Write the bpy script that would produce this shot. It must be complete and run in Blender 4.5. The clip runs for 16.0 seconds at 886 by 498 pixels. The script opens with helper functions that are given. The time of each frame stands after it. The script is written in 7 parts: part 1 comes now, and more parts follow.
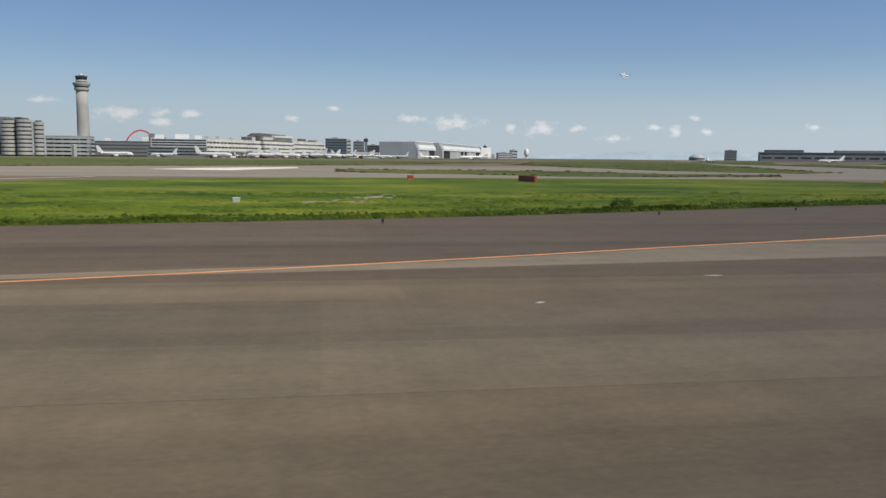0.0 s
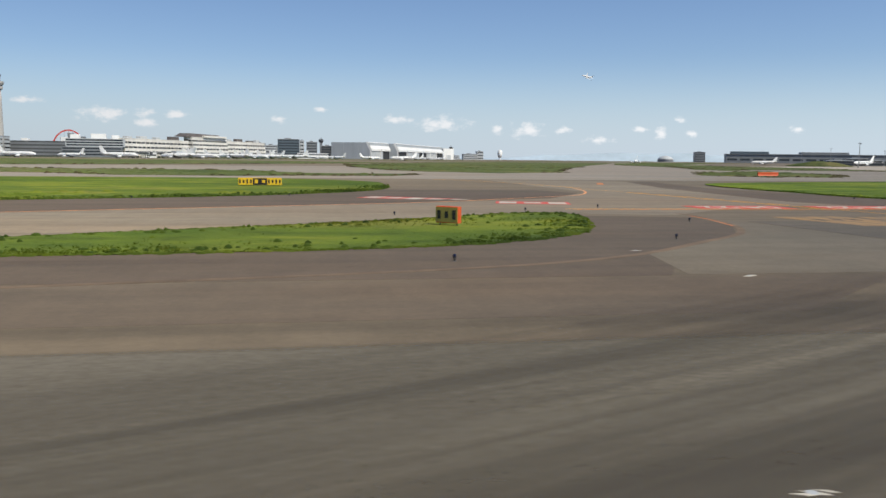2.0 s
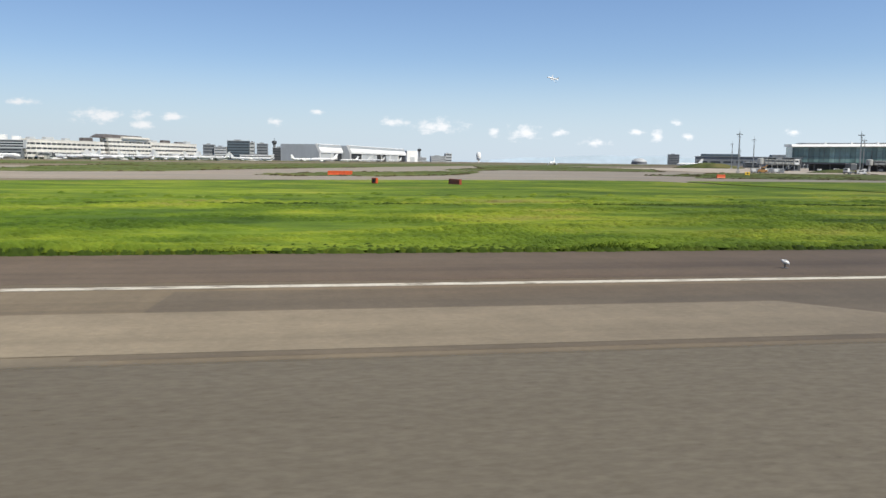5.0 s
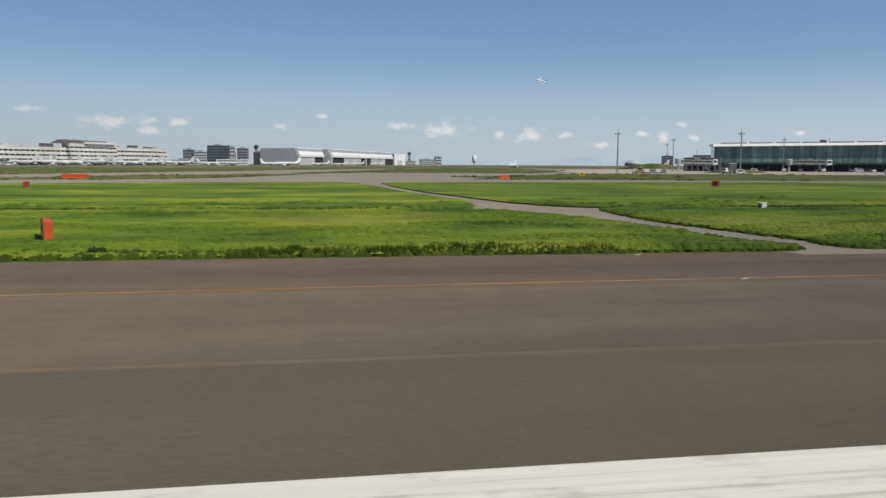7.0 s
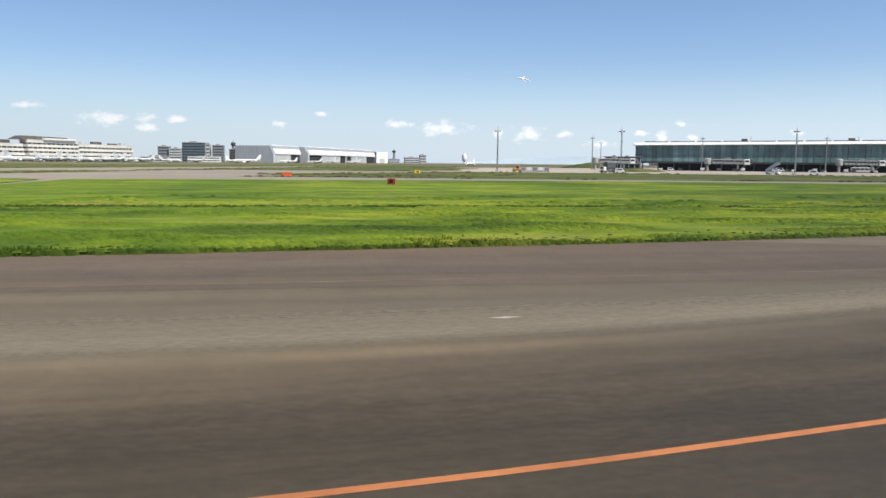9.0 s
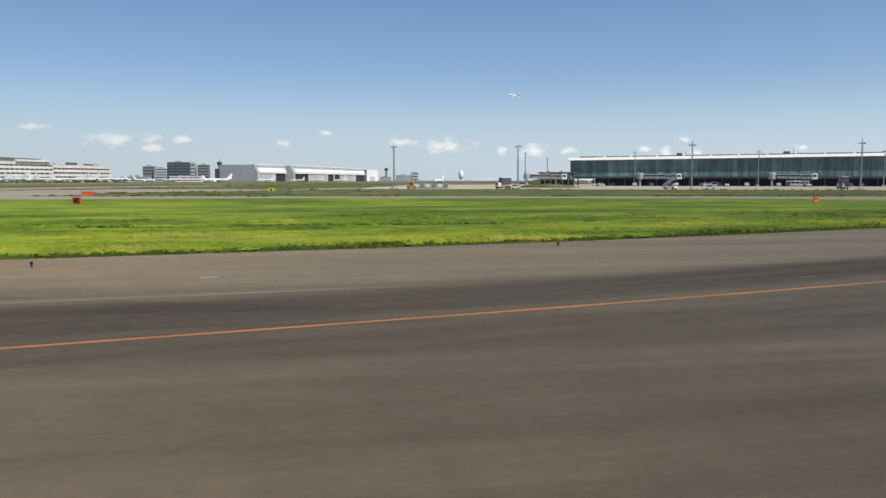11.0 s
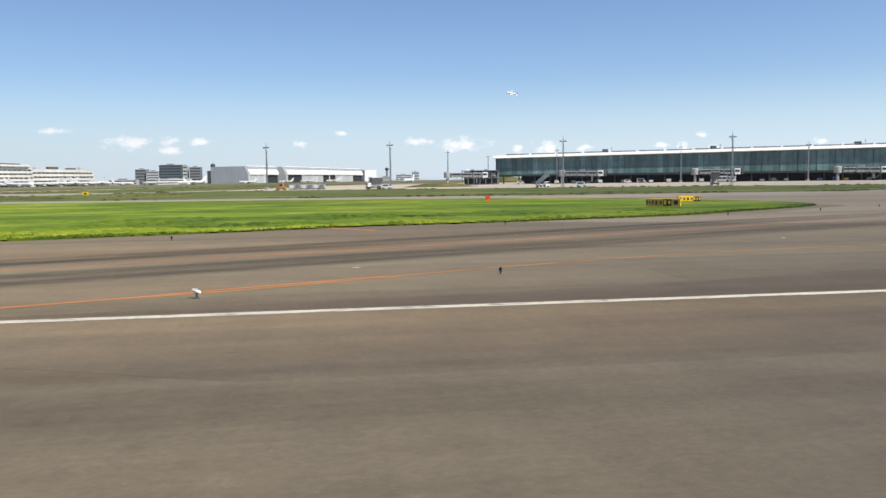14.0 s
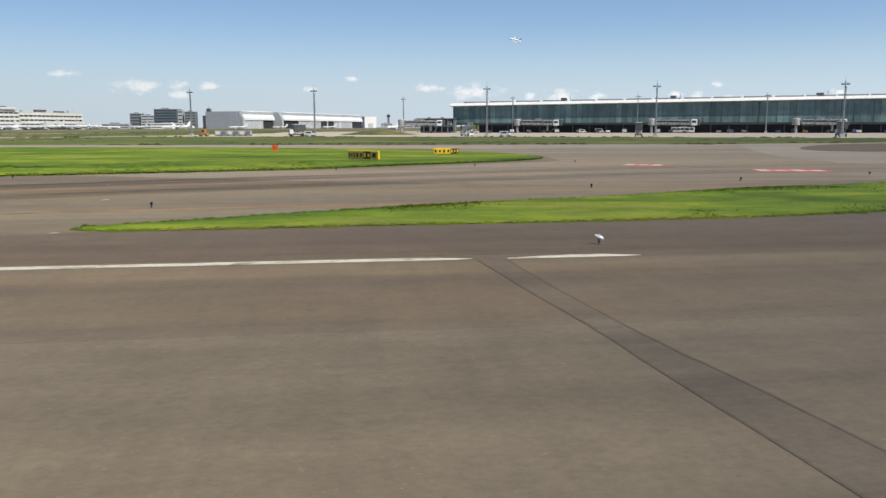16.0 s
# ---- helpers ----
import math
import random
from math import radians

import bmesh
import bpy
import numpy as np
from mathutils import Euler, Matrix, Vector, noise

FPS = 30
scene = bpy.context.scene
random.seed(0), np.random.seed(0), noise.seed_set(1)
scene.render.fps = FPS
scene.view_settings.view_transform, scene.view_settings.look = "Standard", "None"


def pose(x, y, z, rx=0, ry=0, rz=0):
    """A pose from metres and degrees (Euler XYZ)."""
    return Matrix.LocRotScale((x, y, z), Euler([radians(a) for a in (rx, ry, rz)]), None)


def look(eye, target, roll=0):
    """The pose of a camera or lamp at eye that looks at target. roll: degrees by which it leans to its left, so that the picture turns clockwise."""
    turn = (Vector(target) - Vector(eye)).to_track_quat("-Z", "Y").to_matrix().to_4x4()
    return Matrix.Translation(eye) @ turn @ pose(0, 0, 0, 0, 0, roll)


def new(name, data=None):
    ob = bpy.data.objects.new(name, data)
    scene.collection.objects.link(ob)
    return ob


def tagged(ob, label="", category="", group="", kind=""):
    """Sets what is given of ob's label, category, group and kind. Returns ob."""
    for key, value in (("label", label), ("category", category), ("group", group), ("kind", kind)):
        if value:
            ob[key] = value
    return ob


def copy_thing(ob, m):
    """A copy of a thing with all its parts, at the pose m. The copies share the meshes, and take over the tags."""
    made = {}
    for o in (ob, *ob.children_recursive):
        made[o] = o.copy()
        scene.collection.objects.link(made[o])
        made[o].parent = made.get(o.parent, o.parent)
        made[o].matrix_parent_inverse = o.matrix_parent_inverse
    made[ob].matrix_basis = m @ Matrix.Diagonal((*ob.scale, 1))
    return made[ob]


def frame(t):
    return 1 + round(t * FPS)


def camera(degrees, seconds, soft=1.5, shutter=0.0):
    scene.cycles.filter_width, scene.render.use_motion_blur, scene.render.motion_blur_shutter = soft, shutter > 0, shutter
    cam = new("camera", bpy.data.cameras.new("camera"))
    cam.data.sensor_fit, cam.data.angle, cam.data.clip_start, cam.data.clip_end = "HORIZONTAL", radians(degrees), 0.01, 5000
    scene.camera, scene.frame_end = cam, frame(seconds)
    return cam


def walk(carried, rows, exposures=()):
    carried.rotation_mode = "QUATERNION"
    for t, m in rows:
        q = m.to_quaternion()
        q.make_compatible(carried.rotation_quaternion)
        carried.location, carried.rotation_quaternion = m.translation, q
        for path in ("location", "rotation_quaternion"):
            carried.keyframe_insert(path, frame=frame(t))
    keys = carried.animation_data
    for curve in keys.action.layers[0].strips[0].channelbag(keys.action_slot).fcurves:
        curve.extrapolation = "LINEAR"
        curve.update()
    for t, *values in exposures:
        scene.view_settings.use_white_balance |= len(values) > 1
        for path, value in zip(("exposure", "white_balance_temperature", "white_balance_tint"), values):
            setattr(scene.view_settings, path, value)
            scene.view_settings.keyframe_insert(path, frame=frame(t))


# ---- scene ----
# Runway along x, airfield towards +y, height above the paving in z.
cam = camera(58.18, 16.0, soft=1.5, shutter=0.04)
PATH = [
    (0.0, 0.00, 0.00, 3.318, 83.417, -0.558, -8.773),
    (0.5, 19.58, -0.06, 3.318, 83.673, -0.857, -8.824),
    (1.0, 38.57, -0.11, 3.318, 83.431, -0.918, -8.900),
    (1.5, 57.24, -0.13, 3.318, 83.597, -0.980, -9.213),
    (2.0, 75.70, -0.15, 3.318, 83.519, -0.657, -9.732),
    (2.5, 94.16, -0.17, 3.318, 83.409, -0.597, -10.162),
    (3.0, 112.14, -0.18, 3.318, 83.481, -0.477, -10.391),
    (3.5, 129.40, -0.19, 3.318, 83.477, -0.604, -10.478),
    (4.0, 146.18, -0.19, 3.318, 83.563, -0.928, -10.368),
    (6.5, 221.97, -0.23, 3.318, 83.829, -0.158, -9.430),
    (7.0, 235.05, -0.23, 3.318, 83.929, -0.285, -9.565),
    (7.5, 248.30, -0.22, 3.318, 84.126, -0.495, -9.541),
    (8.0, 261.03, -0.19, 3.318, 83.865, -0.514, -9.406),
    (8.5, 273.34, -0.15, 3.318, 83.685, -0.579, -9.520),
    (9.0, 285.03, -0.11, 3.318, 83.818, -0.554, -9.665),
    (9.5, 296.39, -0.06, 3.318, 84.388, -0.425, -9.696),
    (10.0, 307.40, -0.02, 3.318, 84.955, -0.225, -9.438),
    (12.5, 357.17, 0.19, 3.318, 85.074, 0.214, -9.317),
    (13.0, 366.15, 0.24, 3.318, 85.058, 0.342, -8.832),
    (13.5, 374.73, 0.31, 3.318, 85.168, 0.531, -8.385),
    (14.0, 383.15, 0.41, 3.318, 84.990, 0.734, -8.209),
    (14.5, 391.48, 0.52, 3.318, 84.865, 0.490, -8.103),
    (15.0, 399.42, 0.65, 3.318, 84.009, 0.492, -8.127),
    (15.5, 407.05, 0.79, 3.318, 82.308, 0.382, -7.939),
    (16.0, 414.55, 0.95, 3.318, 81.276, 0.074, -7.439),
]
# the clip's camera darkens its picture a little whenever bright paving fills it
EXPOSURE = [(0.0, -0.44), (0.5, -0.22), (1.0, -0.17), (2.5, -0.10), (2.9, 0.06), (3.5, 0.03), (6.5, 0.02), (7.0, -0.44), (7.5, -0.10), (8.0, 0.07), (9.0, 0.11), (10.0, 0.08),
            (12.3, -0.46), (12.5, -0.44), (13.0, -0.24), (13.5, -0.04), (14.0, 0.12), (15.2, 0.12), (16.0, -0.08)]
walk(cam, [(r[0], pose(*r[1:])) for r in PATH], exposures=EXPOSURE)

# ---- sky, clouds and sun ----
SUN_TO = Vector((0.54, -0.60, 0.88)).normalized()
world = bpy.data.worlds.new("sky")
scene.world = world
world.use_nodes = True
wn, wl = world.node_tree.nodes, world.node_tree.links
wn.clear()


def wnode(kind, **values):
    n = wn.new(kind)
    for key, value in values.items():
        if key == "op":
            n.operation = value
        else:
            n.inputs[int(key[1:])].default_value = value
    return n


w_out = wn.new("ShaderNodeOutputWorld")
w_bg = wn.new("ShaderNodeBackground")
w_sky = wn.new("ShaderNodeTexSky")
w_sky.sky_type = "NISHITA"
w_sky.sun_disc = False
w_sky.sun_elevation = math.asin(SUN_TO.z)
w_sky.sun_rotation = math.atan2(SUN_TO.x, SUN_TO.y)
w_sky.altitude = 0
w_sky.air_density, w_sky.dust_density, w_sky.ozone_density = 1.0, 0.15, 1.6
w_bg.inputs[1].default_value = 0.092
w_tc = wn.new("ShaderNodeTexCoord")
w_sep = wn.new("ShaderNodeSeparateXYZ")
wl.new(w_tc.outputs["Generated"], w_sep.inputs[0])
w_dy = wnode("ShaderNodeMath", op="MAXIMUM", i1=0.02)
wl.new(w_sep.outputs[1], w_dy.inputs[0])
w_u = wnode("ShaderNodeMath", op="DIVIDE")
w_v = wnode("ShaderNodeMath", op="DIVIDE")
for n, k in ((w_u, 0), (w_v, 2)):
    wl.new(w_sep.outputs[k], n.inputs[0])
    wl.new(w_dy.outputs[0], n.inputs[1])
w_uv = wn.new("ShaderNodeCombineXYZ")
wl.new(w_u.outputs[0], w_uv.inputs[0])
wl.new(w_v.outputs[0], w_uv.inputs[1])
w_map = wnode("ShaderNodeVectorMath", op="MULTIPLY", i1=(1.0, 1.7, 1.0))
wl.new(w_uv.outputs[0], w_map.inputs[0])
w_noise = wn.new("ShaderNodeTexNoise")
w_noise.inputs["Scale"].default_value = 55.0
w_noise.inputs["Detail"].default_value = 6.0
w_noise.inputs["Roughness"].default_value = 0.62
wl.new(w_map.outputs[0], w_noise.inputs["Vector"])
# small fair-weather clouds low over the horizon: direction (across, up), half width, half height
CLOUDS = ((-0.319, 0.0623, 0.0198, 0.0048), (-0.235, 0.0489, 0.0343, 0.0096), (-0.1857, 0.0491, 0.0158, 0.0069),
          (-0.1848, 0.0385, 0.0132, 0.0064), (-0.15, 0.0491, 0.0185, 0.0048), (-0.0317, 0.0457, 0.0123, 0.0048),
          (0.0189, 0.0576, 0.0097, 0.0032), (0.1132, 0.0468, 0.0211, 0.0059), (0.1676, 0.0442, 0.0361, 0.0096),
          (0.283, 0.036, 0.0229, 0.0106), (0.328, 0.0389, 0.0141, 0.0048), (0.378, 0.0265, 0.022, 0.0059),
          (0.4356, 0.042, 0.0132, 0.0053), (0.4633, 0.0372, 0.0097, 0.009), (0.4885, 0.0546, 0.0123, 0.0048),
          (0.507, 0.0357, 0.0088, 0.0053), (0.6614, 0.0454, 0.015, 0.0048), (0.2421, 0.0376, 0.0114, 0.0064))
w_last = None
for cu, cv, ca, cb in CLOUDS:
    s = wnode("ShaderNodeVectorMath", op="SUBTRACT", i1=(cu, cv, 0.0))
    m = wnode("ShaderNodeVectorMath", op="MULTIPLY", i1=(1 / ca, 1 / cb, 0.0))
    l = wnode("ShaderNodeVectorMath", op="LENGTH")
    wl.new(w_uv.outputs[0], s.inputs[0])
    wl.new(s.outputs[0], m.inputs[0])
    wl.new(m.outputs[0], l.inputs[0])
    if w_last is None:
        w_last = l.outputs["Value"]
    else:
        k = wnode("ShaderNodeMath", op="MINIMUM")
        wl.new(w_last, k.inputs[0])
        wl.new(l.outputs["Value"], k.inputs[1])
        w_last = k.outputs[0]
w_grow = wnode("ShaderNodeMath", op="MULTIPLY_ADD", i1=-3.4, i2=1.9)
wl.new(w_noise.outputs[0], w_grow.inputs[0])
w_sum = wnode("ShaderNodeMath", op="ADD")
wl.new(w_last, w_sum.inputs[0])
wl.new(w_grow.outputs[0], w_sum.inputs[1])
w_mask = wn.new("ShaderNodeMapRange")
w_mask.interpolation_type = "SMOOTHSTEP"
for key, value in (("From Min", 1.3), ("From Max", 0.05), ("To Min", 0.0), ("To Max", 0.92)):
    w_mask.inputs[key].default_value = value
wl.new(w_sum.outputs[0], w_mask.inputs["Value"])
w_mix = wn.new("ShaderNodeMix")
w_mix.data_type = "RGBA"
w_mix.inputs["B"].default_value = (10.2, 10.3, 10.5, 1)
wl.new(w_mask.outputs[0], w_mix.inputs["Factor"])
w_tint = wn.new("ShaderNodeMix")
w_tint.data_type = "RGBA"
w_tint.blend_type = "MULTIPLY"
w_tint.inputs["Factor"].default_value = 1.0
w_tint.inputs["B"].default_value = (0.905, 0.995, 1.19, 1)
wl.new(w_sky.outputs[0], w_tint.inputs["A"])
# pale haze low over the horizon
w_low = wn.new("ShaderNodeMapRange")
w_low.interpolation_type = "SMOOTHSTEP"
for key, value in (("From Min", 0.13), ("From Max", 0.0), ("To Min", 0.0), ("To Max", 0.8)):
    w_low.inputs[key].default_value = value
wl.new(w_sep.outputs[2], w_low.inputs["Value"])
w_haze = wn.new("ShaderNodeMix")
w_haze.data_type = "RGBA"
w_haze.inputs["B"].default_value = (6.1, 7.3, 8.7, 1)
wl.new(w_low.outputs[0], w_haze.inputs["Factor"])
wl.new(w_tint.outputs["Result"], w_haze.inputs["A"])
wl.new(w_haze.outputs["Result"], w_mix.inputs["A"])
# a little brighter on the sun's side
w_side = wn.new("ShaderNodeMapRange")
for key, value in (("From Min", -0.6), ("From Max", 0.75), ("To Min", 0.88), ("To Max", 1.17)):
    w_side.inputs[key].default_value = value
wl.new(w_sep.outputs[0], w_side.inputs["Value"])
w_gain = wnode("ShaderNodeVectorMath", op="SCALE")
wl.new(w_mix.outputs["Result"], w_gain.inputs[0])
wl.new(w_side.outputs[0], w_gain.inputs["Scale"])
wl.new(w_gain.outputs[0], w_bg.inputs[0])
wl.new(w_bg.outputs[0], w_out.inputs[0])

sun_data = bpy.data.lights.new("sun", "SUN")
sun_data.energy, sun_data.angle, sun_data.color = 5.0, radians(0.53), (1.0, 0.928, 0.765)
sun = new("sun", sun_data)
sun.matrix_world = look(SUN_TO * 100, (0, 0, 0))


# ---- materials ----
def material(name, rough=0.6, metal=0.0):
    m = bpy.data.materials.new(name)
    m.use_nodes = True
    nt = m.node_tree
    b = nt.nodes["Principled BSDF"]
    b.inputs["Roughness"].default_value = rough
    b.inputs["Metallic"].default_value = metal
    return m, nt, b


def tex(nt, scale, detail=4.0, stretch=(1, 1, 1), coords="Object", rough=0.55):
    tc = nt.nodes.new("ShaderNodeTexCoord")
    mp = nt.nodes.new("ShaderNodeMapping")
    mp.inputs["Scale"].default_value = stretch
    n = nt.nodes.new("ShaderNodeTexNoise")
    n.inputs["Scale"].default_value, n.inputs["Detail"].default_value, n.inputs["Roughness"].default_value = scale, detail, rough
    nt.links.new(tc.outputs[coords], mp.inputs[0])
    nt.links.new(mp.outputs[0], n.inputs["Vector"])
    return n.outputs[0]


def ramp(nt, value, stops):
    r = nt.nodes.new("ShaderNodeValToRGB")
    e = r.color_ramp.elements
    while len(e) < len(stops):
        e.new(0.5)
    for k, (p, c) in zip(e, stops):
        k.position, k.color = p, (*c, 1)
    nt.links.new(value, r.inputs[0])
    return r.outputs[0]


def mixed(nt, a, b, fac=0.5, blend="MIX"):
    m = nt.nodes.new("ShaderNodeMix")
    m.data_type, m.blend_type = "RGBA", blend
    for sock, v in (("Factor", fac), ("A", a), ("B", b)):
        if isinstance(v, (int, float)):
            m.inputs[sock].default_value = v
        elif isinstance(v, tuple):
            m.inputs[sock].default_value = (*v, 1)
        else:
            nt.links.new(v, m.inputs[sock])
    return m.outputs["Result"]


def bump(nt, b, value, strength, distance):
    n = nt.nodes.new("ShaderNodeBump")
    n.inputs["Strength"].default_value, n.inputs["Distance"].default_value = strength, distance
    nt.links.new(value, n.inputs["Height"])
    nt.links.new(n.outputs[0], b.inputs["Normal"])


def worn(name, c, rough=0.6, metal=0.0, grime=0.25, scale=0.6, stretch=(1, 1, 1), fine=9.0):
    """A painted or cast surface with stains at two scales."""
    m, nt, b = material(name, rough, metal)
    dark = tuple(x * (1 - grime) for x in c)
    lite = tuple(min(1, x * (1 + grime * 0.35)) for x in c)
    big = ramp(nt, tex(nt, scale, 5, stretch), [(0.3, dark), (0.7, lite)])
    small = ramp(nt, tex(nt, fine, 3), [(0.3, (0.86,) * 3), (0.7, (1.06,) * 3)])
    nt.links.new(mixed(nt, big, small, 1.0, "MULTIPLY"), b.inputs["Base Color"])
    bump(nt, b, tex(nt, fine * 2, 3), 0.15, 0.02)
    return m


def paving(name, base, lane=3.2, lane_amount=0.12, streak=0.22, along=0.008, offset=2.6, run=71.0, strips=()):
    """Asphalt laid in lanes along x, with tyre streaks, stains and stone grain."""
    m, nt, b = material(name, 0.88)
    b.inputs["Diffuse Roughness"].default_value = 1.0
    nodes, links = nt.nodes, nt.links
    tc = nodes.new("ShaderNodeTexCoord")
    sep = nodes.new("ShaderNodeSeparateXYZ")
    links.new(tc.outputs["Object"], sep.inputs[0])

    def math_node(op, a, v, w=None):
        n = nodes.new("ShaderNodeMath")
        n.operation = op
        for i, x in enumerate((a, v, w)):
            if x is None:
                continue
            if isinstance(x, (int, float)):
                n.inputs[i].default_value = x
            else:
                links.new(x, n.inputs[i])
        return n.outputs[0]

    wob = tex(nt, 0.05, 3)
    yy = math_node("MULTIPLY_ADD", wob, 0.5, sep.outputs[1])
    ly = math_node("FLOOR", math_node("DIVIDE", math_node("SUBTRACT", yy, offset), lane), 0.0)
    shift = math_node("MULTIPLY", ly, 17.3)
    lx = math_node("FLOOR", math_node("DIVIDE", math_node("ADD", sep.outputs[0], shift), run), 0.0)
    cell = nodes.new("ShaderNodeCombineXYZ")
    links.new(lx, cell.inputs[0])
    links.new(ly, cell.inputs[1])
    wh = nodes.new("ShaderNodeTexWhiteNoise")
    links.new(cell.outputs[0], wh.inputs["Vector"])
    lanes = ramp(nt, wh.outputs["Value"], [(0.0, (1 - lane_amount,) * 3), (1.0, (1 + lane_amount,) * 3)])
    streaks = ramp(nt, tex(nt, 1.0, 6, (along * 2.2, 0.55, 1), rough=0.62), [(0.25, (1 - streak * 1.6,) * 3), (0.5, (1.0,) * 3), (0.78, (1 + streak,) * 3)])
    clouds = ramp(nt, tex(nt, 0.05, 5, (0.55, 1, 1)), [(0.3, (0.90, 0.895, 0.89)), (0.7, (1.08, 1.075, 1.06))])
    tone = ramp(nt, tex(nt, 0.02, 3, (0.5, 1.4, 1)), [(0.35, tuple(x * k for x, k in zip(base, (1.04, 0.98, 0.95)))), (0.65, base)])
    grain = ramp(nt, tex(nt, 9.0, 6, (0.8, 1, 1), rough=0.8), [(0.25, (0.79,) * 3), (0.5, (1.0,) * 3), (0.8, (1.24,) * 3)])
    blots = ramp(nt, tex(nt, 0.9, 5, (0.7, 1, 1), rough=0.7), [(0.3, (0.86,) * 3), (0.52, (1.0,) * 3), (0.75, (1.13,) * 3)])
    chips = ramp(nt, tex(nt, 16.0, 2, (0.8, 1, 1), rough=0.9), [(0.66, (1.0,) * 3), (0.74, (1.5,) * 3)])
    brushed = ramp(nt, tex(nt, 1.0, 5, (3.2, 0.10, 1), rough=0.6), [(0.3, (0.955,) * 3), (0.5, (1.0,) * 3), (0.72, (1.045,) * 3)])
    pits = ramp(nt, tex(nt, 24.0, 2, (0.9, 1, 1), rough=0.8), [(0.24, (0.55,) * 3), (0.33, (1.0,) * 3)])
    rust = ramp(nt, tex(nt, 0.09, 5, (0.25, 1, 1)), [(0.5, (1.0,) * 3), (0.75, (1.12, 1.0, 0.88))])
    c = mixed(nt, tone, lanes, 1.0, "MULTIPLY")
    if strips:
        band = ramp(nt, math_node("DIVIDE", yy, 30.0), [(y / 30.0, (v * 1.01, v, v * 0.98)) for y, v in strips])
        c = mixed(nt, c, band, 1.0, "MULTIPLY")
    for k in (streaks, clouds, grain, blots, chips, rust, brushed, pits):
        c = mixed(nt, c, k, 1.0, "MULTIPLY")
    links.new(c, b.inputs["Base Color"])
    bump(nt, b, tex(nt, 30.0, 3), 0.35, 0.01)
    return m


def lawn(name, stops, big=0.035, mid=0.35, stretch=(0.45, 1.2, 1), leaf=0.0):
    m, nt, b = material(name, 0.9)
    b.inputs["Diffuse Roughness"].default_value = 1.0
    a = ramp(nt, tex(nt, big, 5, stretch, rough=0.65), stops)
    k = ramp(nt, tex(nt, mid, 6, (0.5, 1, 1), rough=0.7), [(0.28, (0.50, 0.56, 0.50)), (0.50, (1.0, 1.0, 1.0)), (0.70, (1.48, 1.36, 1.15))])
    broad = ramp(nt, tex(nt, 0.035, 4, (0.8, 1, 1), rough=0.6), [(0.36, (0.70, 0.78, 0.7)), (0.5, (1.0, 1.0, 1.0)), (0.64, (1.24, 1.18, 1.1))])
    tone = mixed(nt, mixed(nt, a, k, 1.0, "MULTIPLY"), broad, 1.0, "MULTIPLY")
    nt.links.new(tone, b.inputs["Base Color"])
    b.inputs["Specular IOR Level"].default_value = 0.2
    if leaf:
        # thin blades let light through
        through_leaf = nt.nodes.new("ShaderNodeBsdfTranslucent")
        nt.links.new(tone, through_leaf.inputs[0])
        both = nt.nodes.new("ShaderNodeMixShader")
        both.inputs[0].default_value = leaf
        nt.links.new(b.outputs[0], both.inputs[1])
        nt.links.new(through_leaf.outputs[0], both.inputs[2])
        nt.links.new(both.outputs[0], nt.nodes["Material Output"].inputs[0])
    else:
        bump(nt, b, tex(nt, 3.0, 5), 0.8, 0.12)
    return m


STRIPS = ((0.0, 0.88), (7.0, 0.93), (9.2, 1.0), (10.4, 1.09), (13.4, 1.08), (13.7, 0.96), (16.0, 0.95), (16.3, 1.03), (18.4, 1.01), (18.7, 0.90), (24.5, 0.98), (27.0, 1.14))
ASPHALT = paving("runway_asphalt", (0.1294, 0.1067, 0.0731), lane_amount=0.08, strips=STRIPS)
ASPHALT_DARK = paving("shoulder_asphalt", (0.1032, 0.0791, 0.0550), lane=6.5, lane_amount=0.06)
CONCRETE = paving("apron_concrete", (0.3864, 0.3496, 0.2944), lane=9.0, lane_amount=0.06, streak=0.05)
RUBBER_A = paving("rubbered_asphalt", (0.112, 0.097, 0.072), lane=3.0, lane_amount=0.05, streak=0.2)
PALE_PAVING = paving("pale_taxiway", (0.2332, 0.2094, 0.1742), lane=5.0, lane_amount=0.07, streak=0.08)
TAXI_PALE = paving("pale_worn_taxiway", (0.200, 0.170, 0.124), lane=6.0, lane_amount=0.10, streak=0.2)
LANE_NEW = paving("fresh_pale_lane", (0.172, 0.149, 0.108), lane=50.0, streak=0.14)
LANE_MID = paving("fresh_mid_lane", (0.148, 0.126, 0.090), lane=50.0, streak=0.14)
LANE_WORN = paving("weathered_lane", (0.136, 0.114, 0.081), lane=50.0, streak=0.16)
LANE_PALE = paving("worn_pale_lane", (0.1442, 0.1207, 0.0842), lane=50.0, streak=0.14)
LANE_BROWN = paving("worn_brown_lane", (0.112, 0.089, 0.062), lane=50.0, streak=0.14)
LANE_DARK = paving("worn_dark_lane", (0.1198, 0.0986, 0.0697), lane=50.0, streak=0.14)
PALE_LANE = paving("pale_asphalt_lane", (0.1974, 0.1672, 0.1193), lane=50.0)
TURF = [(0.32, (0.044, 0.074, 0.009)), (0.42, (0.074, 0.122, 0.011)), (0.50, (0.110, 0.165, 0.013)), (0.58, (0.162, 0.208, 0.018)), (0.68, (0.195, 0.195, 0.043)), (0.76, (0.142, 0.110, 0.058))]
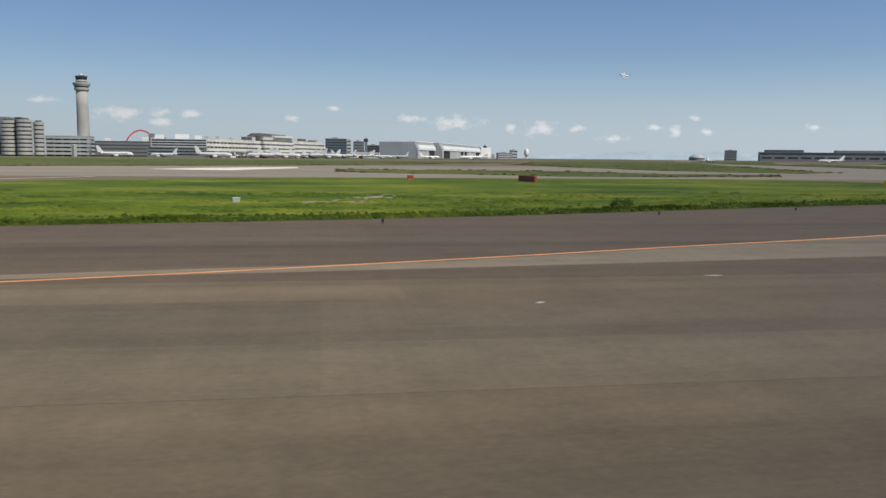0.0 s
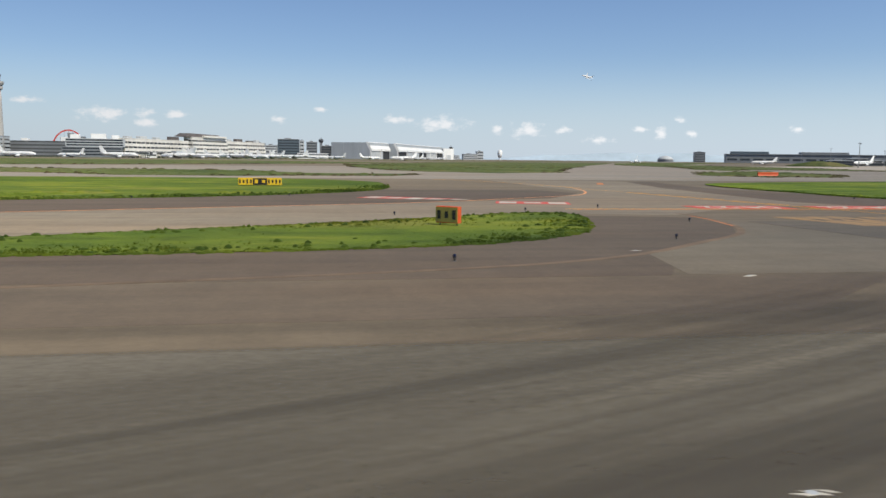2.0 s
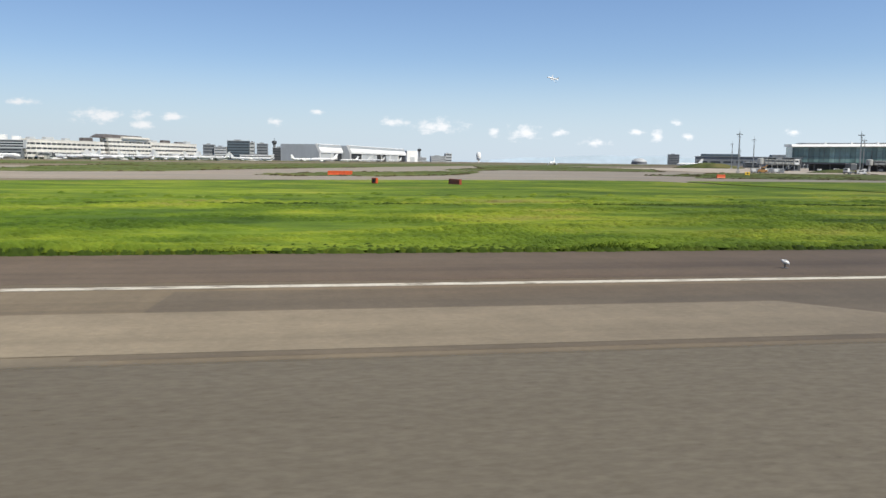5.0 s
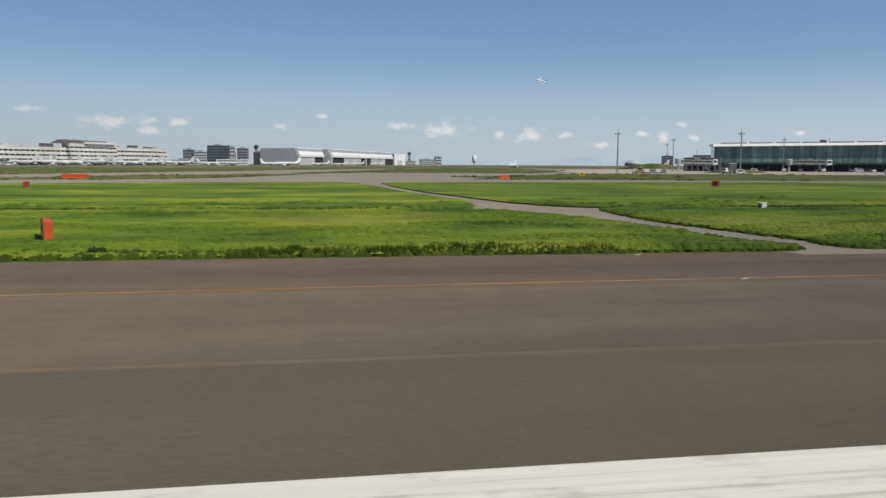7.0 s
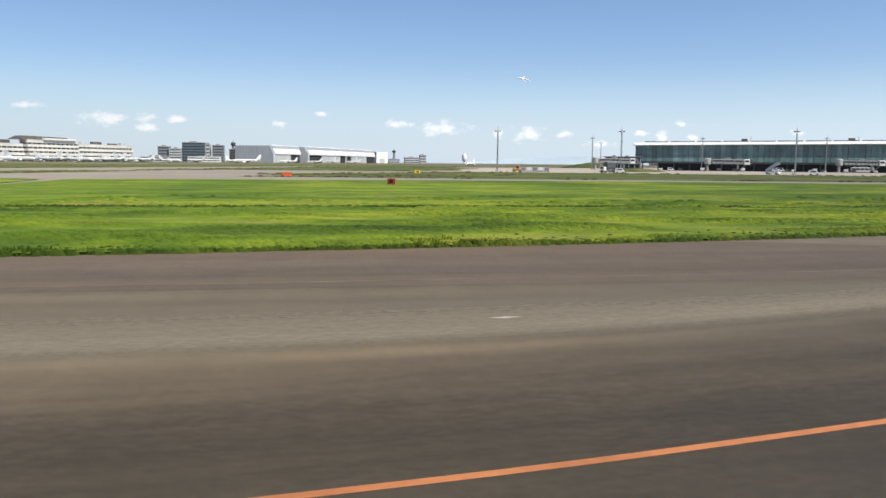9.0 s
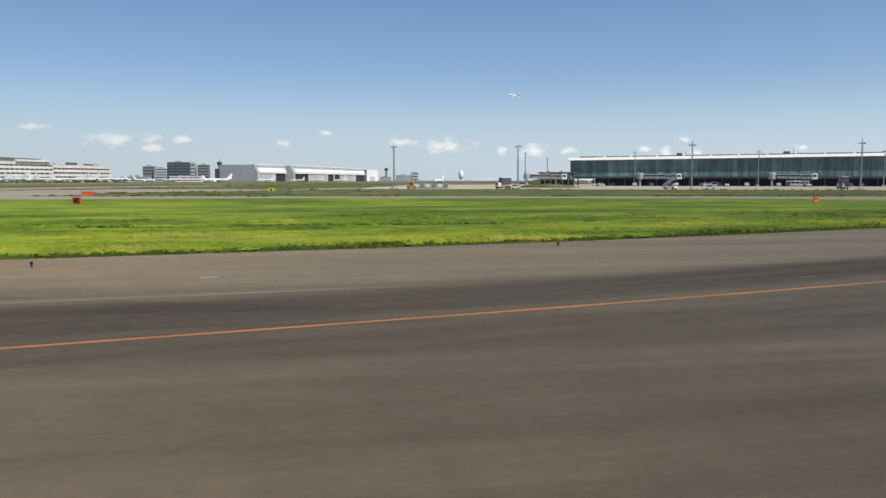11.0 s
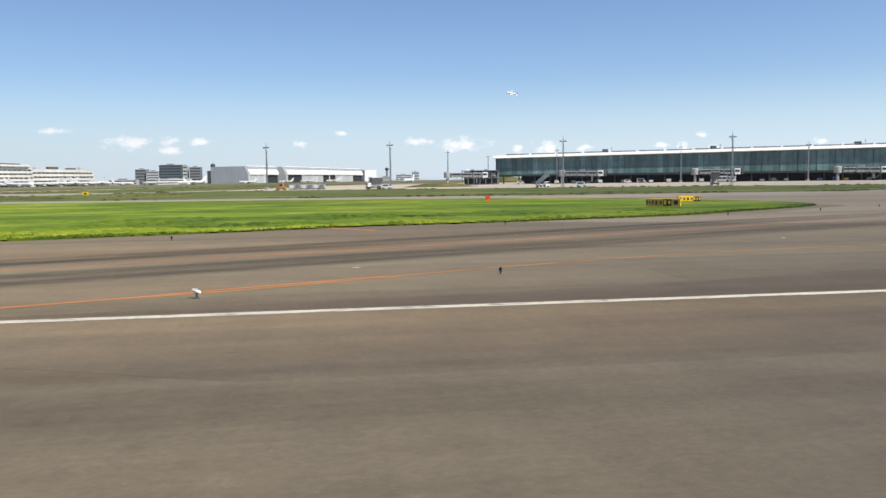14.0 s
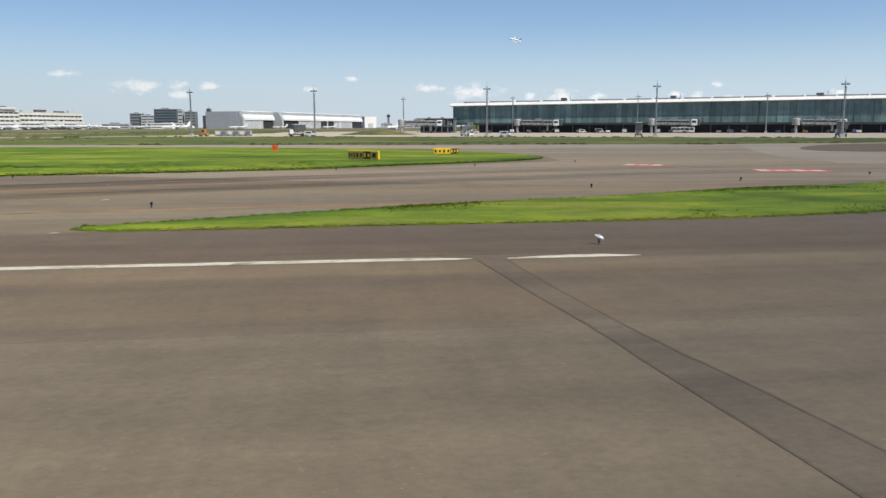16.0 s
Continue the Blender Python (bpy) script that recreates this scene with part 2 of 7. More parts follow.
LUSH = [(0.30, (0.034, 0.060, 0.008)), (0.42, (0.066, 0.104, 0.011)), (0.52, (0.100, 0.138, 0.014)), (0.60, (0.142, 0.166, 0.020)), (0.72, (0.160, 0.150, 0.045))]
GRASS = lawn("grass_field", TURF, big=0.11, mid=0.55, stretch=(0.55, 1.0, 1))
GRASS_LUSH = lawn("lush_grass_field", LUSH, big=0.09, mid=0.5, stretch=(0.5, 1.0, 1))
BLADE = lawn("grass_blade", TURF, big=0.11, mid=0.55, stretch=(0.55, 1.0, 1), leaf=0.4)
BLADE_LUSH = lawn("lush_grass_blade", LUSH, big=0.09, mid=0.5, stretch=(0.5, 1.0, 1), leaf=0.4)
GRASS_FAR = lawn("far_grass", [(0.3, (0.050, 0.074, 0.018)), (0.5, (0.084, 0.106, 0.030)), (0.62, (0.120, 0.122, 0.048)), (0.74, (0.150, 0.118, 0.066))], big=0.035, mid=0.2)
ROUGH_GRASS = lawn("rough_brown_grass", [(0.35, (0.040, 0.036, 0.016)), (0.55, (0.070, 0.058, 0.026)), (0.7, (0.075, 0.085, 0.024))], big=0.2, mid=0.6)
WHITE_LINE = worn("white_road_paint", (0.64, 0.59, 0.49), 0.7, grime=0.5, scale=1.2, stretch=(0.3, 2, 1), fine=8)
# broad bars: bright paint worn into long streaks
BAR_PAINT, _nt, _b = material("bright_bar_paint", 0.7)
_nt.links.new(mixed(_nt, ramp(_nt, tex(_nt, 1.0, 6, (0.16, 7.0, 1), rough=0.7), [(0.30, (0.45, 0.42, 0.35)), (0.45, (0.74, 0.71, 0.62)), (0.7, (0.84, 0.81, 0.72))]),
                    ramp(_nt, tex(_nt, 2.2, 5, (0.6, 1.5, 1), rough=0.7), [(0.28, (0.72,) * 3), (0.45, (1.0,) * 3)]), 1.0, "MULTIPLY"), _b.inputs["Base Color"])
# edge line: paint worn through to the asphalt in places
EDGE_PAINT, _nt, _b = material("worn_edge_paint", 0.75)
_nt.links.new(mixed(_nt, ramp(_nt, tex(_nt, 2.2, 6, (0.5, 1.6, 1), rough=0.75), [(0.36, (0.17, 0.145, 0.105)), (0.47, (0.62, 0.57, 0.47)), (0.7, (0.70, 0.66, 0.57))]),
                    ramp(_nt, tex(_nt, 12.0, 4), [(0.3, (0.8,) * 3), (0.7, (1.08,) * 3)]), 1.0, "MULTIPLY"), _b.inputs["Base Color"])
YELLOW_LINE = worn("yellow_road_paint", (0.76, 0.35, 0.030), 0.7, grime=0.18, scale=0.8, fine=8)
PALE_YELLOW = worn("pale_yellow_paint", (0.74, 0.42, 0.13), 0.75, grime=0.25, scale=0.8, fine=8)
BRIGHT_ORANGE = worn("pale_orange_paint", (0.80, 0.36, 0.15), 0.8, grime=0.2, scale=0.6, fine=5)
FADED_LINE = worn("faded_orange_paint", (0.54, 0.20, 0.070), 0.8, grime=0.28, scale=0.6, fine=5)
SIDE_LINE = worn("weathered_orange_paint", (0.40, 0.195, 0.065), 0.85, grime=0.4, scale=0.6, fine=5)
BRIGHT_SLAB = paving("bright_concrete", (0.72, 0.69, 0.63), lane=7.0, lane_amount=0.05, streak=0.04)
FAINT_LINE = worn("nearly_worn_off_paint", (0.185, 0.125, 0.075), 0.85, grime=0.35, scale=0.8, fine=5)
OCHRE_PAINT, _nt, _b = material("worn_ochre_paint", 0.85)
_nt.links.new(ramp(_nt, tex(_nt, 0.9, 6, (1.4, 0.5, 1), rough=0.72), [(0.36, (0.150, 0.118, 0.080)), (0.47, (0.250, 0.160, 0.078)), (0.62, (0.345, 0.205, 0.080)), (0.75, (0.30, 0.20, 0.10))]), _b.inputs["Base Color"])
RED_PAINT = worn("red_road_paint", (0.62, 0.09, 0.06), 0.7, grime=0.25, scale=1.0)
ORANGE = worn("orange_plastic", (0.66, 0.095, 0.018), 0.5, grime=0.2, scale=1.5)
DARK_RED = worn("weathered_red_plastic", (0.33, 0.06, 0.025), 0.6, grime=0.3, scale=1.5)
YELLOW = worn("sign_yellow", (0.80, 0.52, 0.02), 0.45, grime=0.15, scale=1.5)
DITCH_SOIL = worn("dark_ditch_soil", (0.070, 0.062, 0.032), 0.95, grime=0.3, scale=0.3, fine=4)
REPAIR = paving("repair_asphalt", (0.118, 0.101, 0.075), lane=50.0)
TRENCH = paving("trench_asphalt", (0.112, 0.094, 0.069), lane=50.0, streak=0.3)
# sign yellow darkened to olive, painting shade on faces turned from the sun
SHADED_YELLOW = worn("shaded_sign_yellow", (0.40, 0.32, 0.07), 0.5, grime=0.2, scale=1.5)
BLACK = worn("black_enamel", (0.018, 0.017, 0.016), 0.5, grime=0.2, scale=2)
WHITE = worn("white_enamel", (0.78, 0.78, 0.76), 0.4, grime=0.12, scale=1.0)
LAMP_GLASS, _nt, _b = material("lamp_glass", 0.08)
_b.inputs["Base Color"].default_value = (0.85, 0.87, 0.86, 1)
_b.inputs["Transmission Weight"].default_value = 0.6
BLUE_GLASS, _nt, _b = material("blue_lamp_glass", 0.12)
_b.inputs["Base Color"].default_value = (0.012, 0.014, 0.045, 1)
STEEL = worn("galvanised_steel", (0.34, 0.35, 0.35), 0.45, 0.6, grime=0.2, scale=0.8)
DARK_STEEL = worn("dark_painted_steel", (0.10, 0.105, 0.11), 0.5, 0.2, grime=0.25, scale=0.8)
CONCRETE_WALL = worn("pale_concrete_wall", (0.46, 0.445, 0.42), 0.85, grime=0.18, scale=0.08, stretch=(1, 1, 0.4), fine=1.5)
CREAM_WALL = worn("cream_panel_wall", (0.76, 0.735, 0.68), 0.8, grime=0.15, scale=0.06, stretch=(1, 1, 0.5), fine=1.5)
BROWN_ROOF = worn("brown_roof_plant", (0.115, 0.102, 0.098), 0.8, grime=0.3, scale=0.1, fine=1.2)
HANGAR_CLAD = worn("hangar_cladding", (0.43, 0.46, 0.485), 0.6, grime=0.12, scale=0.05, stretch=(1, 1, 0.3), fine=1.0)
GREY_CLAD = worn("grey_cladding", (0.21, 0.225, 0.24), 0.6, grime=0.15, scale=0.05, stretch=(1, 1, 0.3), fine=1.0)
NAVY_CLAD = worn("dark_navy_cladding", (0.040, 0.046, 0.062), 0.5, grime=0.25, scale=0.08, fine=1.0)
BLUE_CLAD = worn("slate_blue_cladding", (0.095, 0.125, 0.15), 0.5, grime=0.15, scale=0.05, fine=1.0)
WHITE_CLAD = worn("white_cladding", (0.83, 0.83, 0.81), 0.5, grime=0.08, scale=0.05, stretch=(1, 1, 0.3), fine=1.0)
BRIDGE_CLAD = worn("jet_bridge_cladding", (0.42, 0.43, 0.41), 0.6, grime=0.25, scale=0.3, fine=3)
LIGHT_CLAD = worn("light_grey_cladding", (0.50, 0.52, 0.53), 0.55, grime=0.12, scale=0.05, stretch=(1, 1, 0.3), fine=1.0)
# near-black colour that paints the shade inside openings onto solid parts
OPENING_SHADE = worn("painted_opening_shade", (0.035, 0.038, 0.042), 0.8, grime=0.3, scale=0.1, fine=0.8)
DARK_GLASS = worn("dark_window_glass", (0.045, 0.055, 0.065), 0.12, grime=0.3, scale=0.15, fine=0.5)
PAINT_WHITE = worn("aircraft_white_paint", (0.90, 0.90, 0.88), 0.3, grime=0.05, scale=0.3, fine=2)
ARCH_RED = worn("red_arch_paint", (0.55, 0.075, 0.06), 0.5, grime=0.12, scale=0.1, fine=1)
TYRE = worn("rubber", (0.02, 0.02, 0.02), 0.9, grime=0.2, scale=2)
BLUE_PAINT = worn("blue_truck_paint", (0.06, 0.10, 0.22), 0.4, grime=0.15, scale=1)
AMBER = worn("amber_machine_paint", (0.46, 0.24, 0.07), 0.5, grime=0.2, scale=1)
SOIL = worn("dry_soil", (0.20, 0.145, 0.085), 0.95, grime=0.3, scale=0.3, fine=4)
TAR = paving("patch_asphalt", (0.0894, 0.0783, 0.0602), lane=50.0)
VERGE = lawn("tall_verge_grass", [(0.30, (0.046, 0.082, 0.010)), (0.5, (0.084, 0.134, 0.012)), (0.72, (0.150, 0.185, 0.022))], big=0.12, mid=1.4, leaf=0.4)
# grass darkened in its colour to stand for the verge's self-shade
RIM = lawn("shade_dark_rim_grass", [(0.35, (0.032, 0.056, 0.008)), (0.5, (0.052, 0.086, 0.010)), (0.66, (0.095, 0.130, 0.016))], big=0.3, mid=2.0, leaf=0.2)
SHRUB = lawn("shrub_leaves", [(0.3, (0.055, 0.110, 0.016)), (0.6, (0.100, 0.170, 0.020)), (0.8, (0.15, 0.20, 0.028))], big=1.2, mid=4.0, leaf=0.5)
# distance haze is painted into this pale blue
HILL = worn("haze_painted_hills", (0.40, 0.49, 0.57), 1.0, grime=0.05, scale=0.002, fine=0.01)


def rubber(name, strength, streaks, along, tint=(0.050, 0.043, 0.033), near=0.34, far=0.34, tail=0.22, even=0.0):
    """Tyre rubber or bleached dust rubbed into the asphalt: streaky, thinning out to its sides and ends."""
    m, nt, b = material(name, 0.85)
    nodes, links = nt.nodes, nt.links
    b.inputs["Base Color"].default_value = (*tint, 1)
    uv = nodes.new("ShaderNodeUVMap")
    sep = nodes.new("ShaderNodeSeparateXYZ")
    links.new(uv.outputs[0], sep.inputs[0])

    def op(kind, a, v=0.0):
        n = nodes.new("ShaderNodeMath")
        n.operation = kind
        for i, x in enumerate((a, v)):
            if isinstance(x, (int, float)):
                n.inputs[i].default_value = x
            else:
                links.new(x, n.inputs[i])
        return n.outputs[0]

    def rise_to(value, top):
        n = nodes.new("ShaderNodeMapRange")
        n.interpolation_type = "SMOOTHSTEP"
        n.inputs["From Max"].default_value = top
        links.new(value, n.inputs["Value"])
        return n.outputs[0]

    side = op("MULTIPLY", rise_to(sep.outputs[0], near), rise_to(op("SUBTRACT", 1.0, sep.outputs[0]), far))
    ends = rise_to(op("SUBTRACT", 0.5, op("ABSOLUTE", op("SUBTRACT", sep.outputs[1], 0.5))), tail)
    info = nodes.new("ShaderNodeObjectInfo")
    mp = nodes.new("ShaderNodeMapping")
    mp.inputs["Scale"].default_value = (streaks, along, 1)
    links.new(uv.outputs[0], mp.inputs[0])
    n = nodes.new("ShaderNodeTexNoise")
    n.noise_dimensions = "4D"
    n.inputs["Scale"].default_value, n.inputs["Detail"].default_value, n.inputs["Roughness"].default_value = 1.0, 4.0, 0.6
    links.new(op("MULTIPLY", info.outputs["Random"], 40.0), n.inputs["W"])
    links.new(mp.outputs[0], n.inputs["Vector"])
    blot = nodes.new("ShaderNodeMapRange")
    blot.inputs["From Min"].default_value, blot.inputs["From Max"].default_value = 0.28, 0.62
    blot.inputs["To Min"].default_value = even
    links.new(n.outputs[0], blot.inputs["Value"])
    grain = tex(nt, 9.0, 4, (0.5, 1, 1), rough=0.7)
    alpha = op("MULTIPLY", op("MULTIPLY", op("MULTIPLY", side, ends), op("MULTIPLY", blot.outputs[0], strength)), op("ADD", op("MULTIPLY", grain, 0.9), 0.5))
    links.new(alpha, b.inputs["Alpha"])
    return m


RUBBER_BAND = rubber("rubber_band", 0.46, 5.0, 3.0)
RUBBER_TURN = rubber("rubber_turn", 0.57, 20.0, 1.6)
RUBBER_FAN = rubber("rubber_fan", 0.36, 20.0, 1.6)
RUBBER_TRACK = rubber("rubber_track", 0.50, 3.0, 4.0)
RUBBER_SKID = rubber("rubber_skid", 0.30, 2.5, 3.0)
RUBBER_FAINT = rubber("rubber_faint", 0.13, 2.5, 3.0)
RUBBER_ZONE = rubber("rubber_zone", 0.26, 7.0, 2.0)
BLEACH = rubber("bleached_asphalt", 0.95, 6.0, 2.0, (0.224, 0.188, 0.132), 0.16, 0.8, 0.10, 0.75)
BLEACH_LANE = rubber("bleached_lane", 0.95, 6.0, 2.0, (0.176, 0.151, 0.109), 0.08, 0.04, 0.30, 0.75)
BLEACH_DULL = rubber("dull_bleached_lane", 0.95, 6.0, 2.0, (0.155, 0.132, 0.094), 0.08, 0.03, 0.28, 0.8)
RUBBER_WIDE = rubber("rubber_wide", 0.22, 6.0, 3.0, (0.055, 0.050, 0.042), 0.25, 0.06, 0.16, 0.6)
# curtain wall: green-blue glass over a dim hall
GLASS, _nt, _b = material("green_curtain_glass", 0.06)
_n = tex(_nt, 0.05, 4, (1, 1, 0.6))
_w = tex(_nt, 0.35, 3, (1, 1, 0.5))
_nt.links.new(mixed(_nt, ramp(_nt, _n, [(0.3, (0.070, 0.130, 0.130)), (0.7, (0.185, 0.300, 0.290))]),
                    ramp(_nt, _w, [(0.3, (0.75,) * 3), (0.7, (1.15,) * 3)]), 1.0, "MULTIPLY"), _b.inputs["Base Color"])
# random brightness per pane, painted in place of uneven reflections
_one = _nt.nodes.new("ShaderNodeObjectInfo")
_nt.links.new(mixed(_nt, _b.inputs["Base Color"].links[0].from_socket, ramp(_nt, _one.outputs["Random"], [(0.0, (0.62, 0.66, 0.66)), (0.6, (1.0, 1.0, 1.0)), (1.0, (1.45, 1.38, 1.34))]), 1.0, "MULTIPLY"), _b.inputs["Base Color"])
_b.inputs["Specular IOR Level"].default_value = 0.6


# ---- lie of the land ----
EYE = 3.318
CAMBER = 0.36  # the runway stands this much above the airfield


def fall(y):
    return CAMBER * min(1.0, max(0.0, (110.0 - y) / 85.0))


def settle(x, y):
    """A place of the level plan on the real ground: x, y, z."""
    z = fall(y)
    return x - 0.17 * y * z / EYE, y * (1 - z / EYE), z


def spot(x, y, yaw=0.0):
    return pose(*settle(x, y), 0, 0, yaw)


# ---- mesh helpers ----
class Shape:
    """Vertices and faces of one mesh, gathered piece by piece."""

    def __init__(self):
        self.v, self.f = [], []

    def add(self, verts, faces):
        n = len(self.v)
        self.v += [tuple(p) for p in verts]
        self.f += [tuple(i + n for i in f) for f in faces]
        return self

    def box(self, x0, y0, z0, x1, y1, z1, bevel=0.0):
        b = min(bevel, abs(x1 - x0) * 0.4, abs(y1 - y0) * 0.4)
        ring = lambda k, z: [(x0 + k, y0, z), (x1 - k, y0, z), (x1, y0 + k, z), (x1, y1 - k, z), (x1 - k, y1, z), (x0 + k, y1, z), (x0, y1 - k, z), (x0, y0 + k, z)]
        if b <= 0:
            p = [(x, y, z) for z in (z0, z1) for x, y in ((x0, y0), (x1, y0), (x1, y1), (x0, y1))]
            return self.add(p, [(3, 2, 1, 0), (4, 5, 6, 7), (0, 1, 5, 4), (1, 2, 6, 5), (2, 3, 7, 6), (3, 0, 4, 7)])
        top = [(x0 + b, y0 + b, z1), (x1 - b, y0 + b, z1), (x1 - b, y1 - b, z1), (x0 + b, y1 - b, z1)]
        top8 = [top[0], top[1], top[1], top[2], top[2], top[3], top[3], top[0]]
        return self.loft([ring(b, z0), ring(b, z1 - b), top8])

    def loft(self, rings, caps=True):
        n = len(rings[0])
        verts = [p for r in rings for p in r]
        faces = [(k * n + i, k * n + (i + 1) % n, (k + 1) * n + (i + 1) % n, (k + 1) * n + i) for k in range(len(rings) - 1) for i in range(n)]
        if caps:
            faces += [tuple(range(n - 1, -1, -1)), tuple(range((len(rings) - 1) * n, len(rings) * n))]
        return self.add(verts, faces)

    def lathe(self, profile, n=12, x=0.0, y=0.0):
        """profile: (radius, z) from below to above."""
        return self.loft([[(x + r * math.cos(a), y + r * math.sin(a), z) for a in (2 * math.pi * i / n for i in range(n))] for r, z in profile])

    def tube(self, a, b, r0, r1=None, n=8):
        a, b = Vector(a), Vector(b)
        r1 = r0 if r1 is None else r1
        q = (b - a).to_track_quat("Z", "Y")
        ring = lambda c, r: [c + q @ Vector((r * math.cos(t), r * math.sin(t), 0)) for t in (2 * math.pi * i / n for i in range(n))]
        return self.loft([ring(a, r0), ring(b, r1)])

    def prism(self, outline, z0, z1):
        return self.loft([[(x, y, z0) for x, y in outline], [(x, y, z1) for x, y in outline]])

    def laid(self):
        """Lays level work on the gently falling ground."""
        self.v = [(*settle(x, y)[:2], z + settle(x, y)[2]) for x, y, z in self.v]
        return self

    def mesh(self, name, mat, smooth=False):
        me = bpy.data.meshes.new(name)
        me.from_pydata(self.v, [], self.f)
        me.materials.append(mat)
        me.validate()
        if smooth:
            me.polygons.foreach_set("use_smooth", [True] * len(me.polygons))
        me.update()
        return me


def part(name, shape, mat, parent=None, label="", smooth=False):
    ob = new(name, shape.mesh(name, mat, smooth))
    if parent:
        ob.parent = parent
    return tagged(ob, label=label)


def thing(name, label, category, group="", at=None, kind=""):
    ob = new(name)
    ob.empty_display_size = 0.3
    if at is not None:
        ob.matrix_basis = at
    return tagged(ob, label, category, group, kind)


def setting(name, shape, mat, label="", category=""):
    return tagged(part(name, shape, mat), label, category, kind="structure")


def curve_through(points, steps=8, closed=False):
    """Smooth line through a few plan points."""
    n = len(points)
    out = []
    for i in range(n if closed else n - 1):
        p = [points[(i + k) % n] if closed else points[min(max(i + k, 0), n - 1)] for k in (-1, 0, 1, 2)]
        for s in range(steps):
            t = s / steps
            out.append(tuple(0.5 * (2 * b + (c - a) * t + (2 * a - 5 * b + 4 * c - d) * t * t + (3 * b - a - 3 * c + d) * t ** 3)
                             for a, b, c, d in zip(*p)))
    if not closed:
        out.append(tuple(points[-1]))
    return out


def ribbon(points, width, z=0.006, steps=8, smooth=True, thick=0.004):
    line = curve_through(points, steps) if smooth else list(points)
    s = Shape()
    rings = []
    for i, p in enumerate(line):
        a, b = Vector(line[max(i - 1, 0)]), Vector(line[min(i + 1, len(line) - 1)])
        d = (b - a).normalized()
        nx, ny = -d.y * width / 2, d.x * width / 2
        rings.append([(p[0] - nx, p[1] - ny, z - thick), (p[0] + nx, p[1] + ny, z - thick), (p[0] + nx, p[1] + ny, z), (p[0] - nx, p[1] - ny, z)])
    return s.loft(rings).laid()


def sheet(outline, z, depth=0.05):
    """A thin slab over a plan outline, laid on the ground."""
    a = sum(p[0] * q[1] - q[0] * p[1] for p, q in zip(outline, outline[1:] + outline[:1]))
    s = Shape().prism(outline if a > 0 else outline[::-1], z - depth, z)
    bm = bmesh.new()
    vs = [bm.verts.new(p) for p in s.v]
    for f in s.f:
        bm.faces.new([vs[i] for i in f])
    lo, hi = min(p[1] for p in s.v), max(p[1] for p in s.v)
    for y in range(5, 115, 5):
        if lo < y < hi:
            bmesh.ops.bisect_plane(bm, geom=bm.verts[:] + bm.edges[:] + bm.faces[:], plane_co=(0, y, 0), plane_no=(0, 1, 0))
    bm.verts.index_update()
    s.v = [tuple(v.co) for v in bm.verts]
    s.f = [tuple(v.index for v in f.verts) for f in bm.faces]
    bm.free()
    return s.laid()


# ---- ground and paving ----
g = Shape()
rows = [-1500, 0] + list(range(5, 115, 5)) + [4700]
for y in rows:
    x, yy, z = settle(0, y) if y > 0 else (0, y, CAMBER)
    g.v += [(x - 4400, yy, z), (x + 4800, yy, z)]
g.f = [(2 * i, 2 * i + 1, 2 * i + 3, 2 * i + 2) for i in range(len(rows) - 1)]
tagged(part("ground", g, ASPHALT), "grey-brown runway and taxiway asphalt laid in lanes", "ground", kind="structure")

setting("shoulder", sheet([(-60, 21.4), (85.5, 21.4), (88, 26.5), (91, 30), (94, 33.8), (96.2, 38), (97.2, 44), (90, 46), (80, 38), (70, 27.5), (-20, 27.5), (-60, 24)], 0.003, 0.002), ASPHALT_DARK, "brown asphalt shoulder beside the runway edge line", "pavement")
setting("shoulder", sheet([(118, 20.4), (128, 22), (330, 20.6), (300, 33), (270, 29.2), (150, 29.2), (132, 45), (124, 90), (130, 120), (126, 120), (118.5, 92), (114.5, 62), (118, 54)], 0.003, 0.002), ASPHALT_DARK, "brown asphalt shoulder beside the grass", "pavement")
setting("shoulder", sheet([(374, 21.4), (480, 21.4), (480, 47), (440, 31), (408, 27.6), (392, 23.6)], 0.003, 0.002), ASPHALT_DARK, "brown asphalt shoulder beside the runway edge line", "pavement")
setting("taxiway", sheet([(-60, 10.2), (-30, 16.0), (-6.9, 22.0), (4, 25.5), (12.6, 28.7), (23.3, 32.5), (44.2, 41.6), (65.6, 51.0), (84, 59.2), (104, 72), (100, 84), (84, 84), (68, 67), (45, 58), (29, 52.5), (7, 44.2), (-14, 39), (-60, 30)], 0.0035, 0.002), ASPHALT_DARK, "dark brown asphalt between taxiway line and grass", "taxiway")
TURN_OFF = [(238, 1.6), (262, 4.8), (284.9, 7.6), (291.9, 8.9), (303.8, 11.52), (309.6, 13.15), (318.9, 15.6), (335, 20.1), (349.7, 24.8), (357, 27.6), (365, 30.7), (371.2, 32.8), (380, 36.4), (391, 41.3), (412, 51), (440, 60), (480, 66)]


def beside(line, off):
    """The same line shifted sideways."""
    out = []
    for i, p in enumerate(line):
        d = (Vector(line[min(i + 1, len(line) - 1)]) - Vector(line[max(i - 1, 0)])).normalized()
        out.append((p[0] - d.y * off, p[1] + d.x * off))
    return out


